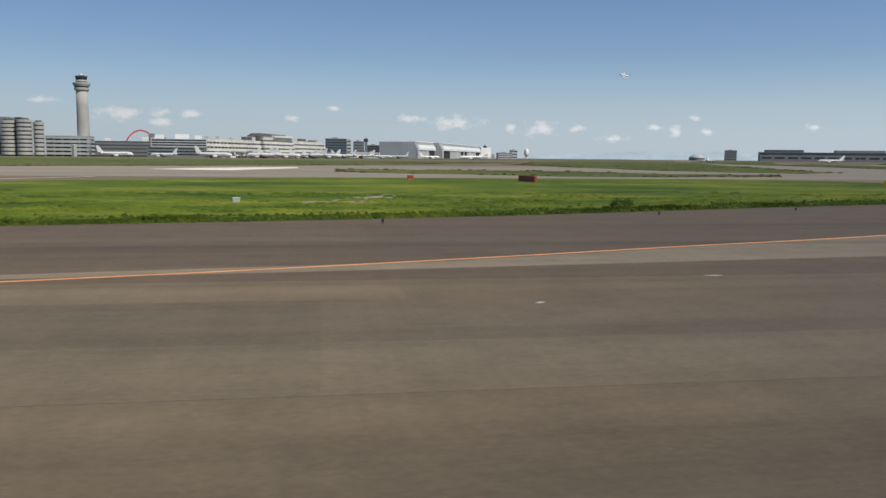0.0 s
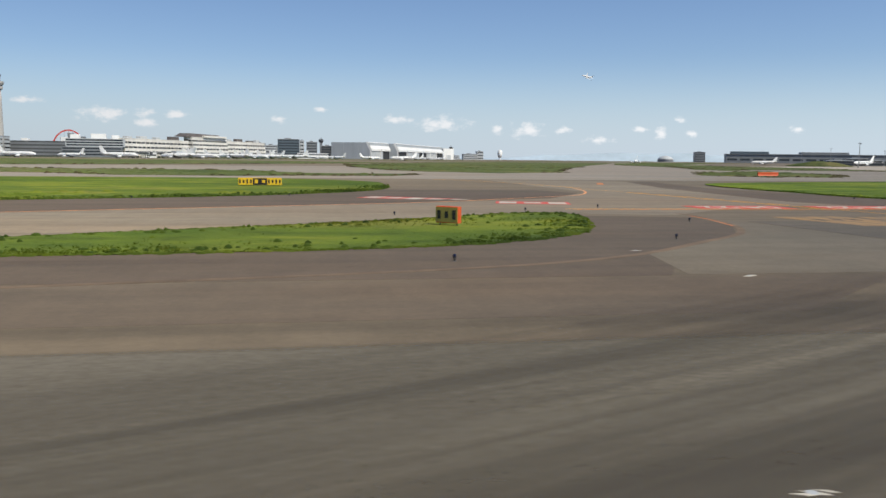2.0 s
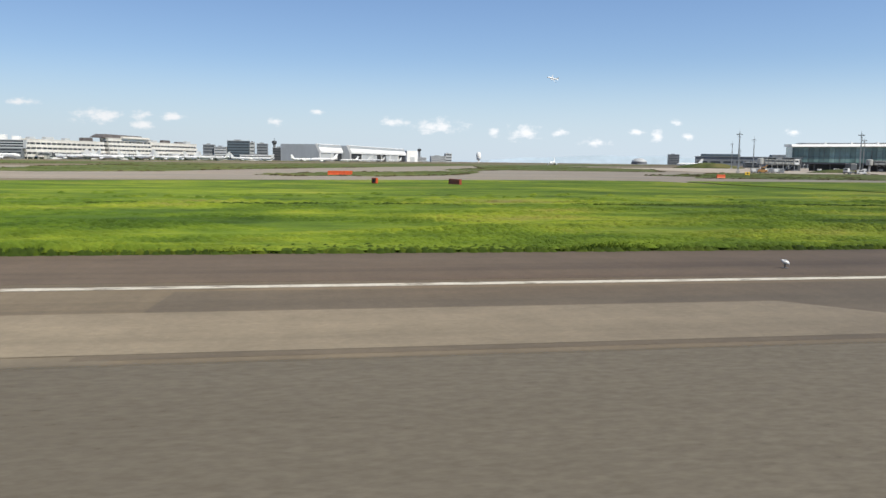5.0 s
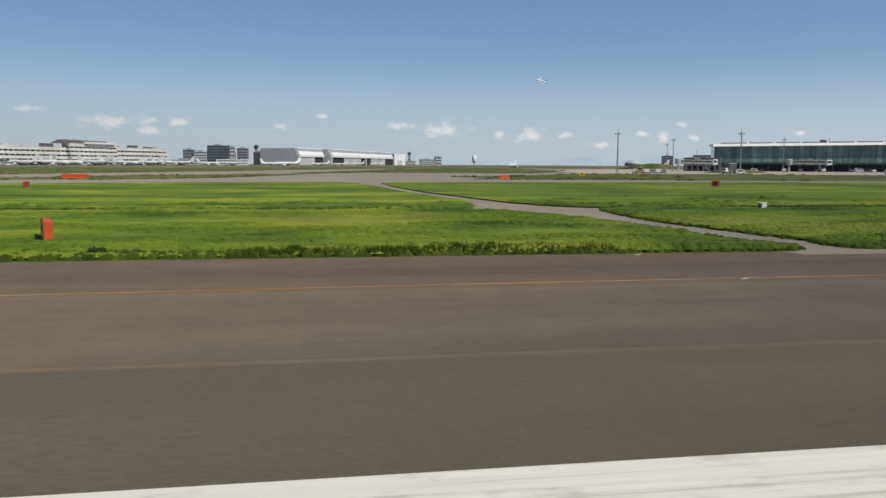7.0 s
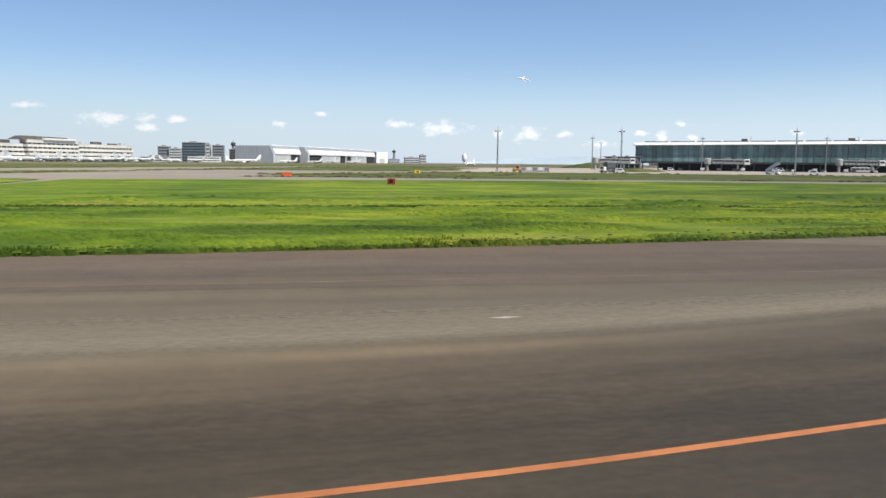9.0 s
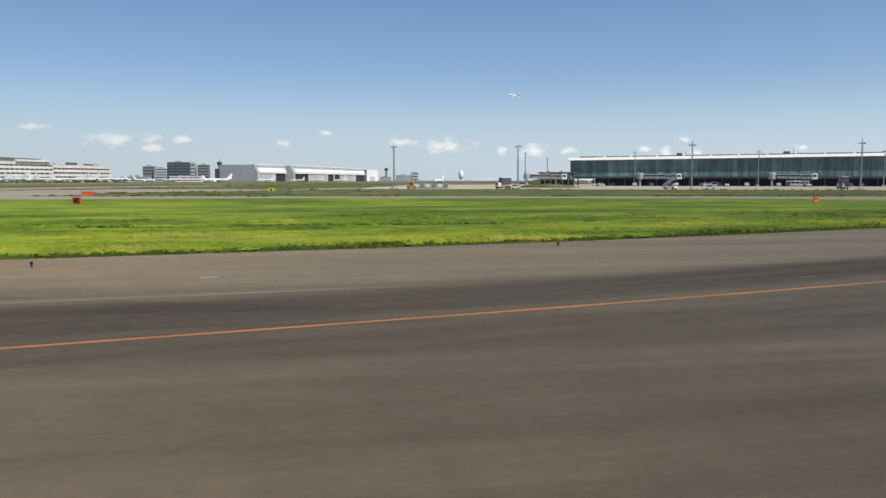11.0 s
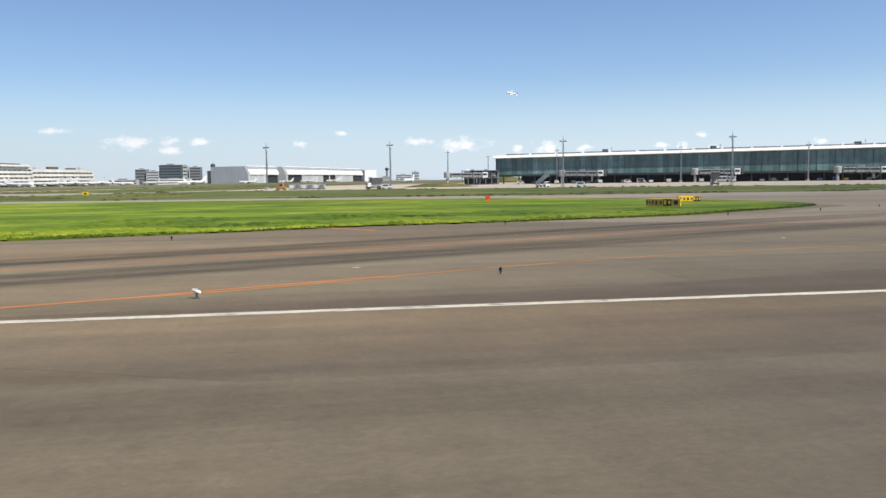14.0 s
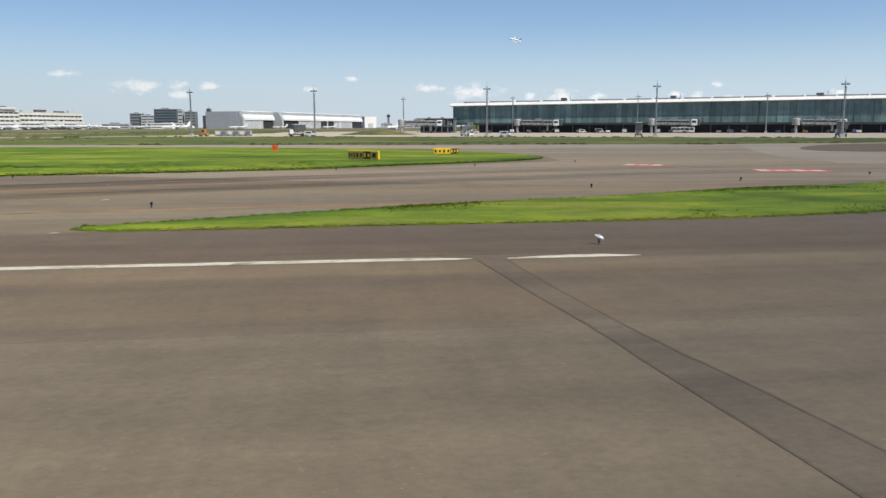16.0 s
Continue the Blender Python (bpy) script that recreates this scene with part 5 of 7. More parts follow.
f = bpy.data.curves.new("numbers", "FONT")
f.body, f.size, f.align_x, f.align_y, f.extrude = "B5", 0.44, "CENTER", "CENTER", 0.004
f.materials.append(BLACK)
o = new("numbers", f)
me = bpy.data.meshes.new_from_object(o.evaluated_get(bpy.context.evaluated_depsgraph_get()))
bpy.data.objects.remove(o)
q = new("number", me)
q.matrix_basis = pose(0.20, -0.056, 0.16 + 0.35, 90, 0, 0) @ Matrix.Diagonal((1.5, 1.15, 1, 1))
q.parent = DIST
tagged(q, "black sign letters")
part("arrow", Shape().add([(x * 1.5, y, 0.52 + (z - 0.6) * 0.75) for y in (-0.062, -0.052) for x, z in ((-0.47, 0.72), (-0.30, 0.70), (-0.36, 0.64), (-0.27, 0.53), (-0.32, 0.49), (-0.40, 0.60), (-0.45, 0.55))],
                          [(0, 6, 5, 2, 1), (5, 4, 3, 2), (7, 8, 9, 12, 13), (9, 10, 11, 12), (0, 1, 8, 7), (1, 2, 9, 8), (2, 3, 10, 9), (3, 4, 11, 10), (4, 5, 12, 11), (5, 6, 13, 12), (6, 0, 7, 13)]), BLACK, DIST, "black arrow pointing up and to one side")
part("border", Shape().box(-0.85, -0.056, 0.16, 0.85, -0.03, 0.20).box(-0.85, -0.056, 0.82, 0.85, -0.03, 0.86).box(-0.85, -0.056, 0.20, -0.80, -0.03, 0.82).box(0.77, -0.056, 0.20, 0.85, -0.03, 0.82), BLACK, DIST, "black border")
sign(417.4, 80.6, 3.5, 0.78, -38, [(SHADED_YELLOW, BLACK, 3), (SHADED_YELLOW, BLACK, 2), (BLACK, YELLOW, 2), (SHADED_YELLOW, BLACK, 1)], "long yellow and black taxiway direction sign in the grass", YELLOW)
sign(427.2, 94.5, 3.0, 0.66, 4, [(YELLOW, BLACK, 2), (YELLOW, BLACK, 2), (BLACK, YELLOW, 3)], "yellow and black taxiway sign in the grass", YELLOW)
sign(317, 232, 1.6, 0.9, 0, [(YELLOW, BLACK, 1)], "small yellow airfield sign beyond the taxiway", YELLOW)
sign(297, 114.3, 1.2, 0.85, -25, [(DARK_RED, BLACK, 1)], "dark weathered airfield sign box in the grass", ORANGE)
sign(188.2, 110.3, 1.1, 0.75, -62, [(DARK_RED, BLACK, 1)], "small dark-faced airfield sign in an orange housing in the grass")


def barrier(x, y, length, height, yaw, n, mat, label, arrows=False):
    t = thing("barrier", label, "barrier", "plastic barriers", spot(x, y, yaw) @ pose(0, 0, 0.1 if y < 60 else 0.0, 0, 0, 0))
    w = length / n
    for i in range(n):
        x0 = w * i
        s = Shape()
        ring = lambda d, z: [(x0 + 0.006, -d, z), (x0 + w - 0.006, -d, z), (x0 + w - 0.006, d, z), (x0 + 0.006, d, z)]
        s.loft([ring(0.24, 0.0), ring(0.24, height * 0.12), ring(0.17, height * 0.3), ring(0.16, height * 0.94), ring(0.12, height)])
        b = part("block", s, mat, t)
        part("rib", Shape().box(x0 + w * 0.42, -0.185, height * 0.3, x0 + w * 0.58, -0.12, height * 0.9), mat, b)
    part("foot_rail", Shape().box(0, -0.29, 0.0, length, 0.29, 0.05), mat, t)
    if arrows:
        for k in (0.22, 0.52):
            for dz in (0.34, 0.62):
                part("arrow_plate", Shape().prism([(length * k, -0.34), (length * k + 0.36, -0.34), (length * k + 0.36, -0.22), (length * k, -0.22)], height * dz, height * (dz + 0.14)), mat, t)
    return t


barrier(140.55, 53.4, 3.25, 0.74, 0, 8, ORANGE, "row of bright orange plastic barrier blocks on the grass")
barrier(148.35, 38.2, 2.1, 0.72, -6, 4, ORANGE, "orange plastic barrier with stacked arrow plates on the grass", True)
barrier(184.0, 178.5, 5.4, 0.9, 0, 7, ORANGE, "far row of orange barrier blocks on a grass island")
barrier(199.9, 107.8, 3.9, 0.85, 102, 7, DARK_RED, "row of dark red weathered barrier blocks on the grass")
barrier(29.1, 105.8, 4.5, 0.85, 105, 8, DARK_RED, "row of dark red weathered barrier blocks on the grass")
barrier(12.4, 113.9, 0.9, 0.7, 0, 2, DARK_RED, "short weathered red barrier in the grass")
barrier(279.5, 183.0, 2.2, 0.85, 0, 4, ORANGE, "short row of orange barrier blocks beside the taxiway")
barrier(405.6, 113.4, 0.7, 0.85, -10, 1, ORANGE, "small orange barrier block in the grass")
t = thing("utility_box", "small pale green utility box in the grass", "utility box", at=spot(-4.6, 56.1))
part("body", Shape().box(-0.22, -0.16, 0, 0.22, 0.16, 0.36, 0.03), LIGHT_CLAD, t)
part("lid", Shape().box(-0.24, -0.18, 0.36, 0.24, 0.18, 0.41, 0.02), WHITE, t)
t = thing("marker_box", "small white marker box with a dark side in the grass", "marker", at=spot(267.05, 54.9))
part("body", Shape().box(-0.14, -0.16, 0, 0.22, 0.16, 0.5, 0.03), WHITE, t)
# the box's shaded side, added as a dark slab
part("side_panel", Shape().box(-0.26, -0.15, 0, -0.145, 0.15, 0.48, 0.02), DARK_STEEL, t, "dark slab painted as the shaded side")
part("lid", Shape().box(-0.28, -0.18, 0.5, 0.24, 0.18, 0.54, 0.02), WHITE, t)
t = thing("marker_post", "slim pale marker post in the grass", "post", at=spot(148.6, 53.6))
part("pole", Shape().lathe([(0.03, 0), (0.03, 0.62), (0.012, 0.66)], 8), WHITE, t)
part("foot", Shape().lathe([(0.09, 0), (0.09, 0.04), (0.03, 0.06)], 10), DARK_STEEL, t)


def shrub(x, y, size, seed):
    r = random.Random(seed)
    t = thing("shrub", "low dark green shrub at the edge of the grass", "shrub", "verge shrubs", spot(x, y))
    w = Shape()
    for i in range(7):
        a = r.uniform(0, 6.28)
        w.tube((0, 0, 0), (math.cos(a) * size * r.uniform(0.2, 0.6), math.sin(a) * size * r.uniform(0.2, 0.5), size * r.uniform(0.5, 0.9)), 0.025, 0.008, 5)
    part("stem", w, SOIL, t)
    s = Shape()
    for i in range(900):
        a, b, d = r.uniform(0, 6.28), r.uniform(-0.2, 1.0), size * r.uniform(0.35, 1.0) ** 0.5
        c = Vector((math.cos(a) * d * 0.75 * math.cos(b), math.sin(a) * d * 0.7 * math.cos(b), max(0.05, size * 0.25 + d * 0.75 * math.sin(b) * (0.7 + 0.5 * noise.noise((a * 2, seed, b * 2))))))
        u = Vector((r.uniform(-1, 1), r.uniform(-1, 1), r.uniform(-0.4, 1))).normalized() * r.uniform(0.05, 0.12)
        v = u.orthogonal().normalized() * r.uniform(0.02, 0.05)
        s.add([c, c + u * 0.5 + v, c + u, c + u * 0.5 - v], [(0, 1, 2, 3)])
    part("leaves", s, SHRUB, t)
    return t


for i, (x, y, z) in enumerate(((18.5, 49.2, 1.0), (128.9, 60.6, 0.7), (127.9, 62.3, 0.9), (126.7, 64.0, 0.85), (262.3, 29.2, 0.50), (229.0, 29.0, 0.40), (235.1, 29.1, 0.38), (240.6, 29.0, 0.42))):
    shrub(x, y, z, i)


# ---- light masts ----
def mast(h, label):
    t = thing("floodlight_mast", label, "floodlight mast", "apron floodlight masts")
    part("footing", Shape().box(-0.7, -0.7, 0, 0.7, 0.7, 0.9, 0.08), CONCRETE_WALL, t, "concrete footing")
    part("pole", Shape().lathe([(0.32, 0.9), (0.24, h * 0.5), (0.15, h)], 10), STEEL, t)
    part("crossarm", Shape().box(-1.2, -0.08, h - 1.15, 1.2, 0.08, h - 1.0), DARK_STEEL, t)
    part("platform", Shape().box(-0.42, -0.35, h - 1.9, 0.42, 0.35, h - 1.8), DARK_STEEL, t)
    for k in (-1.05, -0.5, 0.5, 1.05):
        part("floodlight", Shape().box(k - 0.15, -0.25, h - 0.99, k + 0.15, 0.08, h - 0.66, 0.04), DARK_STEEL, t)
    part("rod", Shape().lathe([(0.05, h - 0.02), (0.02, h + 1.2)], 6), DARK_STEEL, t, "lightning rod")
    part("ladder", Shape().box(0.30, -0.12, 1.0, 0.36, 0.12, h - 2), STEEL, t)
    return t


m0 = mast(17.0, "tall grey steel floodlight mast on the apron edge")
near = [(360.2, 312), (406.2, 297), (465.2, 273), (516.3, 250), (568, 230)]
far = [(451, 451), (508, 427), (568, 401), (626, 378)]
m0.matrix_basis = pose(*near[0], 0, 0, 0, -22)
for x, y in near[1:]:
    copy_thing(m0, pose(x, y, 0, 0, 0, -22))
m1 = mast(19.5, "tall grey steel floodlight mast before the terminal")
m1.matrix_basis = pose(*far[0], 0, 0, 0, -22)
for x, y in far[1:]:
    copy_thing(m1, pose(x, y, 0, 0, 0, -22))
copy_thing(m1, pose(495, 553, 0, 0, 0, -22))
for x, y in ((640, 790), (700, 760), (770, 870), (830, 930), (930, 1010), (1010, 980), (880, 1200)):
    copy_thing(m1, pose(x, y, 0, 0, 0, -22))

# ---- glass terminal ----
TX, TY, TA = 480.0, 454.5, -22.3
term = thing("terminal_building", "long glass airport terminal with a white roof edge", "terminal", at=pose(TX, TY, 0, 0, 0, TA))
LEN, BAY = 330.0, 9.0
rise = lambda x: 16.2 + 0.0098 * x
# closed block; the shade under the building is in its dark colour
part("lower_storey", Shape().box(14, 3, 0, LEN, 20, 4.3), OPENING_SHADE, term, "solid block painted dark as a shaded open ground storey")
part("slab", Shape().box(0, -0.6, 4.3, LEN, 20, 5.3), NAVY_CLAD, term, "dark navy floor band")
s = Shape()
s.add([(0.3, 0.4, 5.3), (LEN, 0.4, 5.3), (LEN, 20, 5.3), (0.3, 20, 5.3), (0.3, 0.4, 15.2), (LEN, 0.4, rise(LEN) - 1), (LEN, 20, rise(LEN) - 1), (0.3, 20, 15.2)],
      [(0, 1, 5, 4), (1, 2, 6, 5), (2, 3, 7, 6), (3, 0, 4, 7), (4, 5, 6, 7)])
part("hall", s, DARK_GLASS, term, "dim hall behind the glass")
i = 0
x = 0.0
while x < LEN - 1:
    x1 = min(x + BAY / 3, LEN)
    part("glass_pane", Shape().add([(x + 0.06, 0.0, 5.4), (x1 - 0.06, 0.0, 5.4), (x1 - 0.06, 0.0, rise(x1) - 1.3), (x + 0.06, 0.0, rise(x) - 1.3),
                                    (x + 0.06, 0.12, 5.4), (x1 - 0.06, 0.12, 5.4), (x1 - 0.06, 0.12, rise(x1) - 1.3), (x + 0.06, 0.12, rise(x) - 1.3)],
                                   [(0, 1, 2, 3), (7, 6, 5, 4), (0, 4, 5, 1), (3, 2, 6, 7), (0, 3, 7, 4), (1, 5, 6, 2)]), GLASS, term)
    x = x1
x = 0.0
while x <= LEN:
    part("mullion", Shape().box(x - 0.07, -0.22, 5.3, x + 0.07, 0.16, rise(x) - 1.2), DARK_STEEL, term)
    x += BAY
for z in (9.0, 12.4):
    s = Shape().box(0, -0.12, z - 0.06, LEN, 0.02, z + 0.06)
    part("transom", s, DARK_STEEL, term)
s = Shape()
edge = lambda x: [(x, -2.2, rise(x) - 1.55), (x, -3.1, rise(x) - 1.25), (x, -1.3, rise(x) + 0.25), (x, 21, rise(x) + 0.6), (x, 21, rise(x) - 1.0)]
s.loft([edge(-1.5), edge(LEN)])
part("roof", s, WHITE_CLAD, term, "white roof with a deep bright edge")
x = 5.0
while x < LEN - 9:
    part("roof_light", Shape().box(x, 3, rise(x), x + 13.2, 20, rise(x) + 1.15, 0.1), GREY_CLAD, term, "low dark grey roof light")
    part("roof_vent", Shape().box(x + 13.5, 2.6, rise(x), x + 14.6, 5, rise(x) + 1.5, 0.1), WHITE_CLAD, term, "small white roof vent")
    x += 15.0
for x in (60, 118, 190, 262):
    part("roof_plant", Shape().box(x, 3, rise(x), x + 3, 6, rise(x) + 2.2).tube((x + 5, 4, rise(x)), (x + 5, 4, rise(x) + 3.2), 0.12), DARK_STEEL, term)
x = 4.0
while x < LEN:
    part("column", Shape().lathe([(0.38, 0), (0.38, 4.3)], 8, x, 1.2), DARK_STEEL, term)
    x += BAY
part("end_wall", Shape().box(-0.5, 0.3, 4.3, 0.25, 20, 15.4), GLASS, term, "glass end wall")
# annex at the near corner
annex_at = pose(458.5, 449, 0, 0, 0, -14) @ Matrix.Diagonal((0.84, 1, 0.84, 1))
annex = thing("terminal_annex", "low steel and glass annex beside the terminal", "terminal", at=annex_at)
part("body", Shape().box(1.5, 4, 0, 25, 12, 9.2), GREY_CLAD, annex)
for z in (1.0, 5.4):
    part("window_strip", Shape().box(2, 3.85, z, 24.5, 4.02, z + 2.9), DARK_GLASS, annex)
part("roof", Shape().box(-0.3, -0.3, 9.2, 25.6, 12.5, 9.6), GREY_CLAD, annex)
part("balcony_slab", Shape().box(0, 0, 4.4, 25, 6, 4.75), GREY_CLAD, annex)
for k in range(6):
    part("brace", Shape().tube((0.45 + 4 * k, 0.4, 4.8), (4.45 + 4 * k, 0.4, 9.1), 0.09).tube((4.45 + 4 * k, 0.4, 4.8), (0.45 + 4 * k, 0.4, 9.1), 0.08), DARK_STEEL, annex)
    part("guard_rail", Shape().box(0.7 + 4 * k, 0.0, 5.6, 4.2 + 4 * k, 0.08, 5.75), STEEL, annex)
for k in range(2):
    part("roof_plant", Shape().box(6 + 9 * k, 5, 9.5, 8 + 9 * k, 8, 10.3), GREY_CLAD, annex)
for k in range(7):
    part("column", Shape().box(0.2 + 4 * k, 0.2, 0, 0.7 + 4 * k, 0.7, 9.2), STEEL, annex)
for k in range(3):
    part("panel", Shape().box(5 + 7.5 * k, 0.9, 5.4, 8 + 7.5 * k, 1.1, 7.9), LIGHT_CLAD, annex)


def jet_bridge(x, y, yaw):
    t = thing("jet_bridge", "grey passenger jet bridge on wheeled legs", "jet bridge", "jet bridges", pose(x, y, 0, 0, 0, yaw))
    part("rotunda", Shape().lathe([(1.9, 3.9), (1.9, 7.0), (1.4, 7.4)], 16, 0, 0), BRIDGE_CLAD, t)
    part("rotunda_column", Shape().lathe([(0.7, 0), (0.7, 3.6)], 12), CONCRETE_WALL, t)
    for i, (x0, x1, w, z) in enumerate(((2, 9, 1.35, 4.3), (8, 15, 1.6, 4.2), (14, 19.5, 1.85, 4.1))):
        tun = part("tunnel", Shape().box(x0, -w, z, x1, w, z + 2.4 + 0.15 * i, 0.1), BRIDGE_CLAD, t)
        for k in range(4):
            xx = x0 + 0.5 + (x1 - x0 - 1) * k / 3
            part("rib", Shape().box(xx - 0.1, -w - 0.08, z, xx + 0.1, w + 0.08, z + 2.5 + 0.15 * i), DARK_STEEL, tun)
        part("window_band", Shape().box(x0 + 0.7, -w - 0.05, z + 1.2, x1 - 0.7, -w - 0.01, z + 2.0), DARK_GLASS, tun)
    part("cab", Shape().box(19.5, -2.1, 3.9, 22.4, 2.1, 6.9, 0.25), WHITE_CLAD, t)
    part("cab_window", Shape().box(19.9, -2.14, 5.2, 22.0, -2.09, 6.3), DARK_GLASS, t)
    for k in range(6):
        part("truss", Shape().tube((2.5 + 2.8 * k, -1.7, 4.2), (5.3 + 2.8 * k, -1.7, 3.3), 0.09).tube((5.3 + 2.8 * k, -1.7, 3.3), (5.3 + 2.8 * k, -1.7, 4.2), 0.09), DARK_STEEL, t)
    part("ventilator", Shape().box(9.5, -1.0, 6.9, 12.5, 1.0, 7.7, 0.1), STEEL, t)
    part("canopy", Shape().box(22.4, -2.0, 4.0, 23.8, 2.0, 7.0, 0.3), DARK_STEEL, t)
    for k in (-1.5, 1.5):
        part("leg", Shape().box(16, k - 0.25, 0.9, 16.6, k + 0.25, 4.1), STEEL, t)
        part("wheel", Shape().tube((16.3, k - 0.3, 0.55), (16.3, k + 0.3, 0.55), 0.55, 0.55, 14), TYRE, t)
    part("stairs", Shape().add([(17, 1.9, 0.2), (21, 1.9, 3.9), (21, 1.9, 4.2), (17, 1.9, 0.6), (17, 2.8, 0.2), (21, 2.8, 3.9), (21, 2.8, 4.2), (17, 2.8, 0.6)],
                               [(0, 1, 2, 3), (7, 6, 5, 4), (0, 4, 5, 1), (3, 2, 6, 7), (0, 3, 7, 4), (1, 5, 6, 2)]), STEEL, t)
    return t


jb = jet_bridge(510, 424, -24)
for x, y, a in ((575, 399, -26), (639, 373, -24), (692, 352, -30), (449, 440, -12)):
    copy_thing(jb, pose(x, y, 0, 0, 0, a))


# ---- apron vehicles ----
def wheels(t, xs, w, r):
    for x in xs:
        for k in (-w, w):
            wh = part("wheel", Shape().tube((x, k - 0.13, r), (x, k + 0.13, r), r, r, 14), TYRE, t, "black tyre")
            part("rim", Shape().tube((x, k - 0.14, r), (x, k + 0.14, r), r * 0.55, r * 0.55, 10), STEEL, wh)


def van(x, y, yaw, paint, label, l=3.6, h=1.9):
    t = thing("van", label, "van", "", pose(x, y, 0, 0, 0, yaw))
    prof = [(-l / 2, 0.35), (l / 2, 0.35), (l / 2, 0.9), (l * 0.40, 1.1), (l * 0.26, h - 0.05), (-l / 2 + 0.15, h), (-l / 2, h - 0.3)]
    part("body", Shape().loft([[(p, -0.8, z) for p, z in prof][::-1], [(p, 0.8, z) for p, z in prof][::-1]][::-1]), paint, t)
    for k in (-0.82, 0.80):
        part("side_window", Shape().box(-l * 0.36, k, 1.1, l * 0.22, k + 0.02, h - 0.3), DARK_GLASS, t)
    part("windscreen", Shape().add([(l * 0.395, -0.7, 1.15), (l * 0.395, 0.7, 1.15), (l * 0.275, 0.7, h - 0.15), (l * 0.275, -0.7, h - 0.15), (l * 0.42, -0.7, 1.15), (l * 0.42, 0.7, 1.15), (l * 0.295, 0.7, h - 0.15), (l * 0.295, -0.7, h - 0.15)],
                                   [(0, 3, 2, 1), (4, 5, 6, 7), (0, 1, 5, 4), (3, 7, 6, 2), (0, 4, 7, 3), (1, 2, 6, 5)]), DARK_GLASS, t)
    part("bumper", Shape().box(l / 2 - 0.05, -0.8, 0.35, l / 2 + 0.1, 0.8, 0.6, 0.03), BLACK, t)
    wheels(t, (-l * 0.3, l * 0.32), 0.72, 0.33)
    return t


def lift_truck(x, y, yaw, label, h=4.4):
    """High-loader with a cab on its raised platform."""
    t = thing("loader_truck", label, "loader truck", "loaders", pose(x, y, 0, 0, 0, yaw))
    part("chassis", Shape().box(-3.0, -1.1, 0.5, 3.0, 1.1, 0.95, 0.05), DARK_STEEL, t)
    part("cab", Shape().box(1.6, -1.05, 0.95, 3.0, 1.05, 2.4, 0.12), WHITE, t)
    part("cab_window", Shape().box(3.0, -0.85, 1.6, 3.03, 0.85, 2.25), DARK_GLASS, t)
    part("box_body", Shape().box(-2.9, -1.15, h - 2.3, 1.4, 1.15, h, 0.06), DARK_STEEL, t, "dark raised box body")
    part("scissor_arm", Shape().tube((-2.6, -0.8, 0.95), (1.0, -0.8, h - 2.3), 0.1).tube((1.0, -0.8, 0.95), (-2.6, -0.8, h - 2.3), 0.1), STEEL, t)
    part("scissor_arm", Shape().tube((-2.6, 0.8, 0.95), (1.0, 0.8, h - 2.3), 0.1).tube((1.0, 0.8, 0.95), (-2.6, 0.8, h - 2.3), 0.1), STEEL, t)
    part("awning", Shape().box(-2.9, -1.2, h, 1.5, 1.2, h + 0.12), WHITE, t)
    wheels(t, (-2.0, 2.1), 1.0, 0.45)
    return t


def stair_truck(x, y, yaw):
    t = thing("stair_truck", "white passenger stair truck on the apron", "stair truck", "", pose(x, y, 0, 0, 0, yaw))
    part("chassis", Shape().box(-2.6, -0.95, 0.45, 2.6, 0.95, 0.85, 0.05), WHITE, t)
    part("cab", Shape().box(1.3, -0.9, 0.85, 2.6, 0.9, 2.0, 0.15), WHITE, t)
    part("cab_window", Shape().box(2.6, -0.75, 1.25, 2.63, 0.75, 1.85), DARK_GLASS, t)
    for k in range(10):
        part("step", Shape().box(-2.6 + 0.42 * k, -0.7, 0.9 + 0.30 * k, -2.15 + 0.42 * k, 0.7, 0.98 + 0.30 * k), LIGHT_CLAD, t)
    for k in (-0.78, 0.70):
        part("side_panel", Shape().add([(-2.6, k, 0.8), (1.7, k, 3.7), (2.4, k, 3.7), (2.4, k, 4.8), (1.7, k, 4.8), (-2.6, k, 1.9), (-2.6, k + 0.08, 0.8), (1.7, k + 0.08, 3.7), (2.4, k + 0.08, 3.7), (2.4, k + 0.08, 4.8), (1.7, k + 0.08, 4.8), (-2.6, k + 0.08, 1.9)],
                                       [(0, 1, 4, 5), (1, 2, 3, 4), (11, 10, 7, 6), (10, 9, 8, 7), (0, 5, 11, 6), (5, 4, 10, 11), (4, 3, 9, 10), (3, 2, 8, 9), (2, 1, 7, 8), (1, 0, 6, 7)]), LIGHT_CLAD, t)
    wheels(t, (-1.7, 1.8), 0.85, 0.38)
    return t


lift_truck(400, 294.5, 200, "catering loader truck with a white raised platform", 4.2)
van(404.5, 293.5, -20, WHITE, "white service van beside the loader")
stair_truck(459, 277.5, -60)
van(471, 270, -30, WHITE, "white service van on the apron")
lift_truck(512, 253.5, 70, "dark tall loader truck parked on the apron", 4.6)
lift_truck(573, 238, 70, "dark tall loader truck parked on the apron", 4.8)
van(486, 420, -25, WHITE, "white service van under the terminal")
van(540, 404, -25, WHITE, "white service van under the terminal")
van(610, 383, -25, BLUE_PAINT, "blue service van under the terminal")
van(556, 425, -25, WHITE, "white service van under the terminal", 5.0, 2.4)


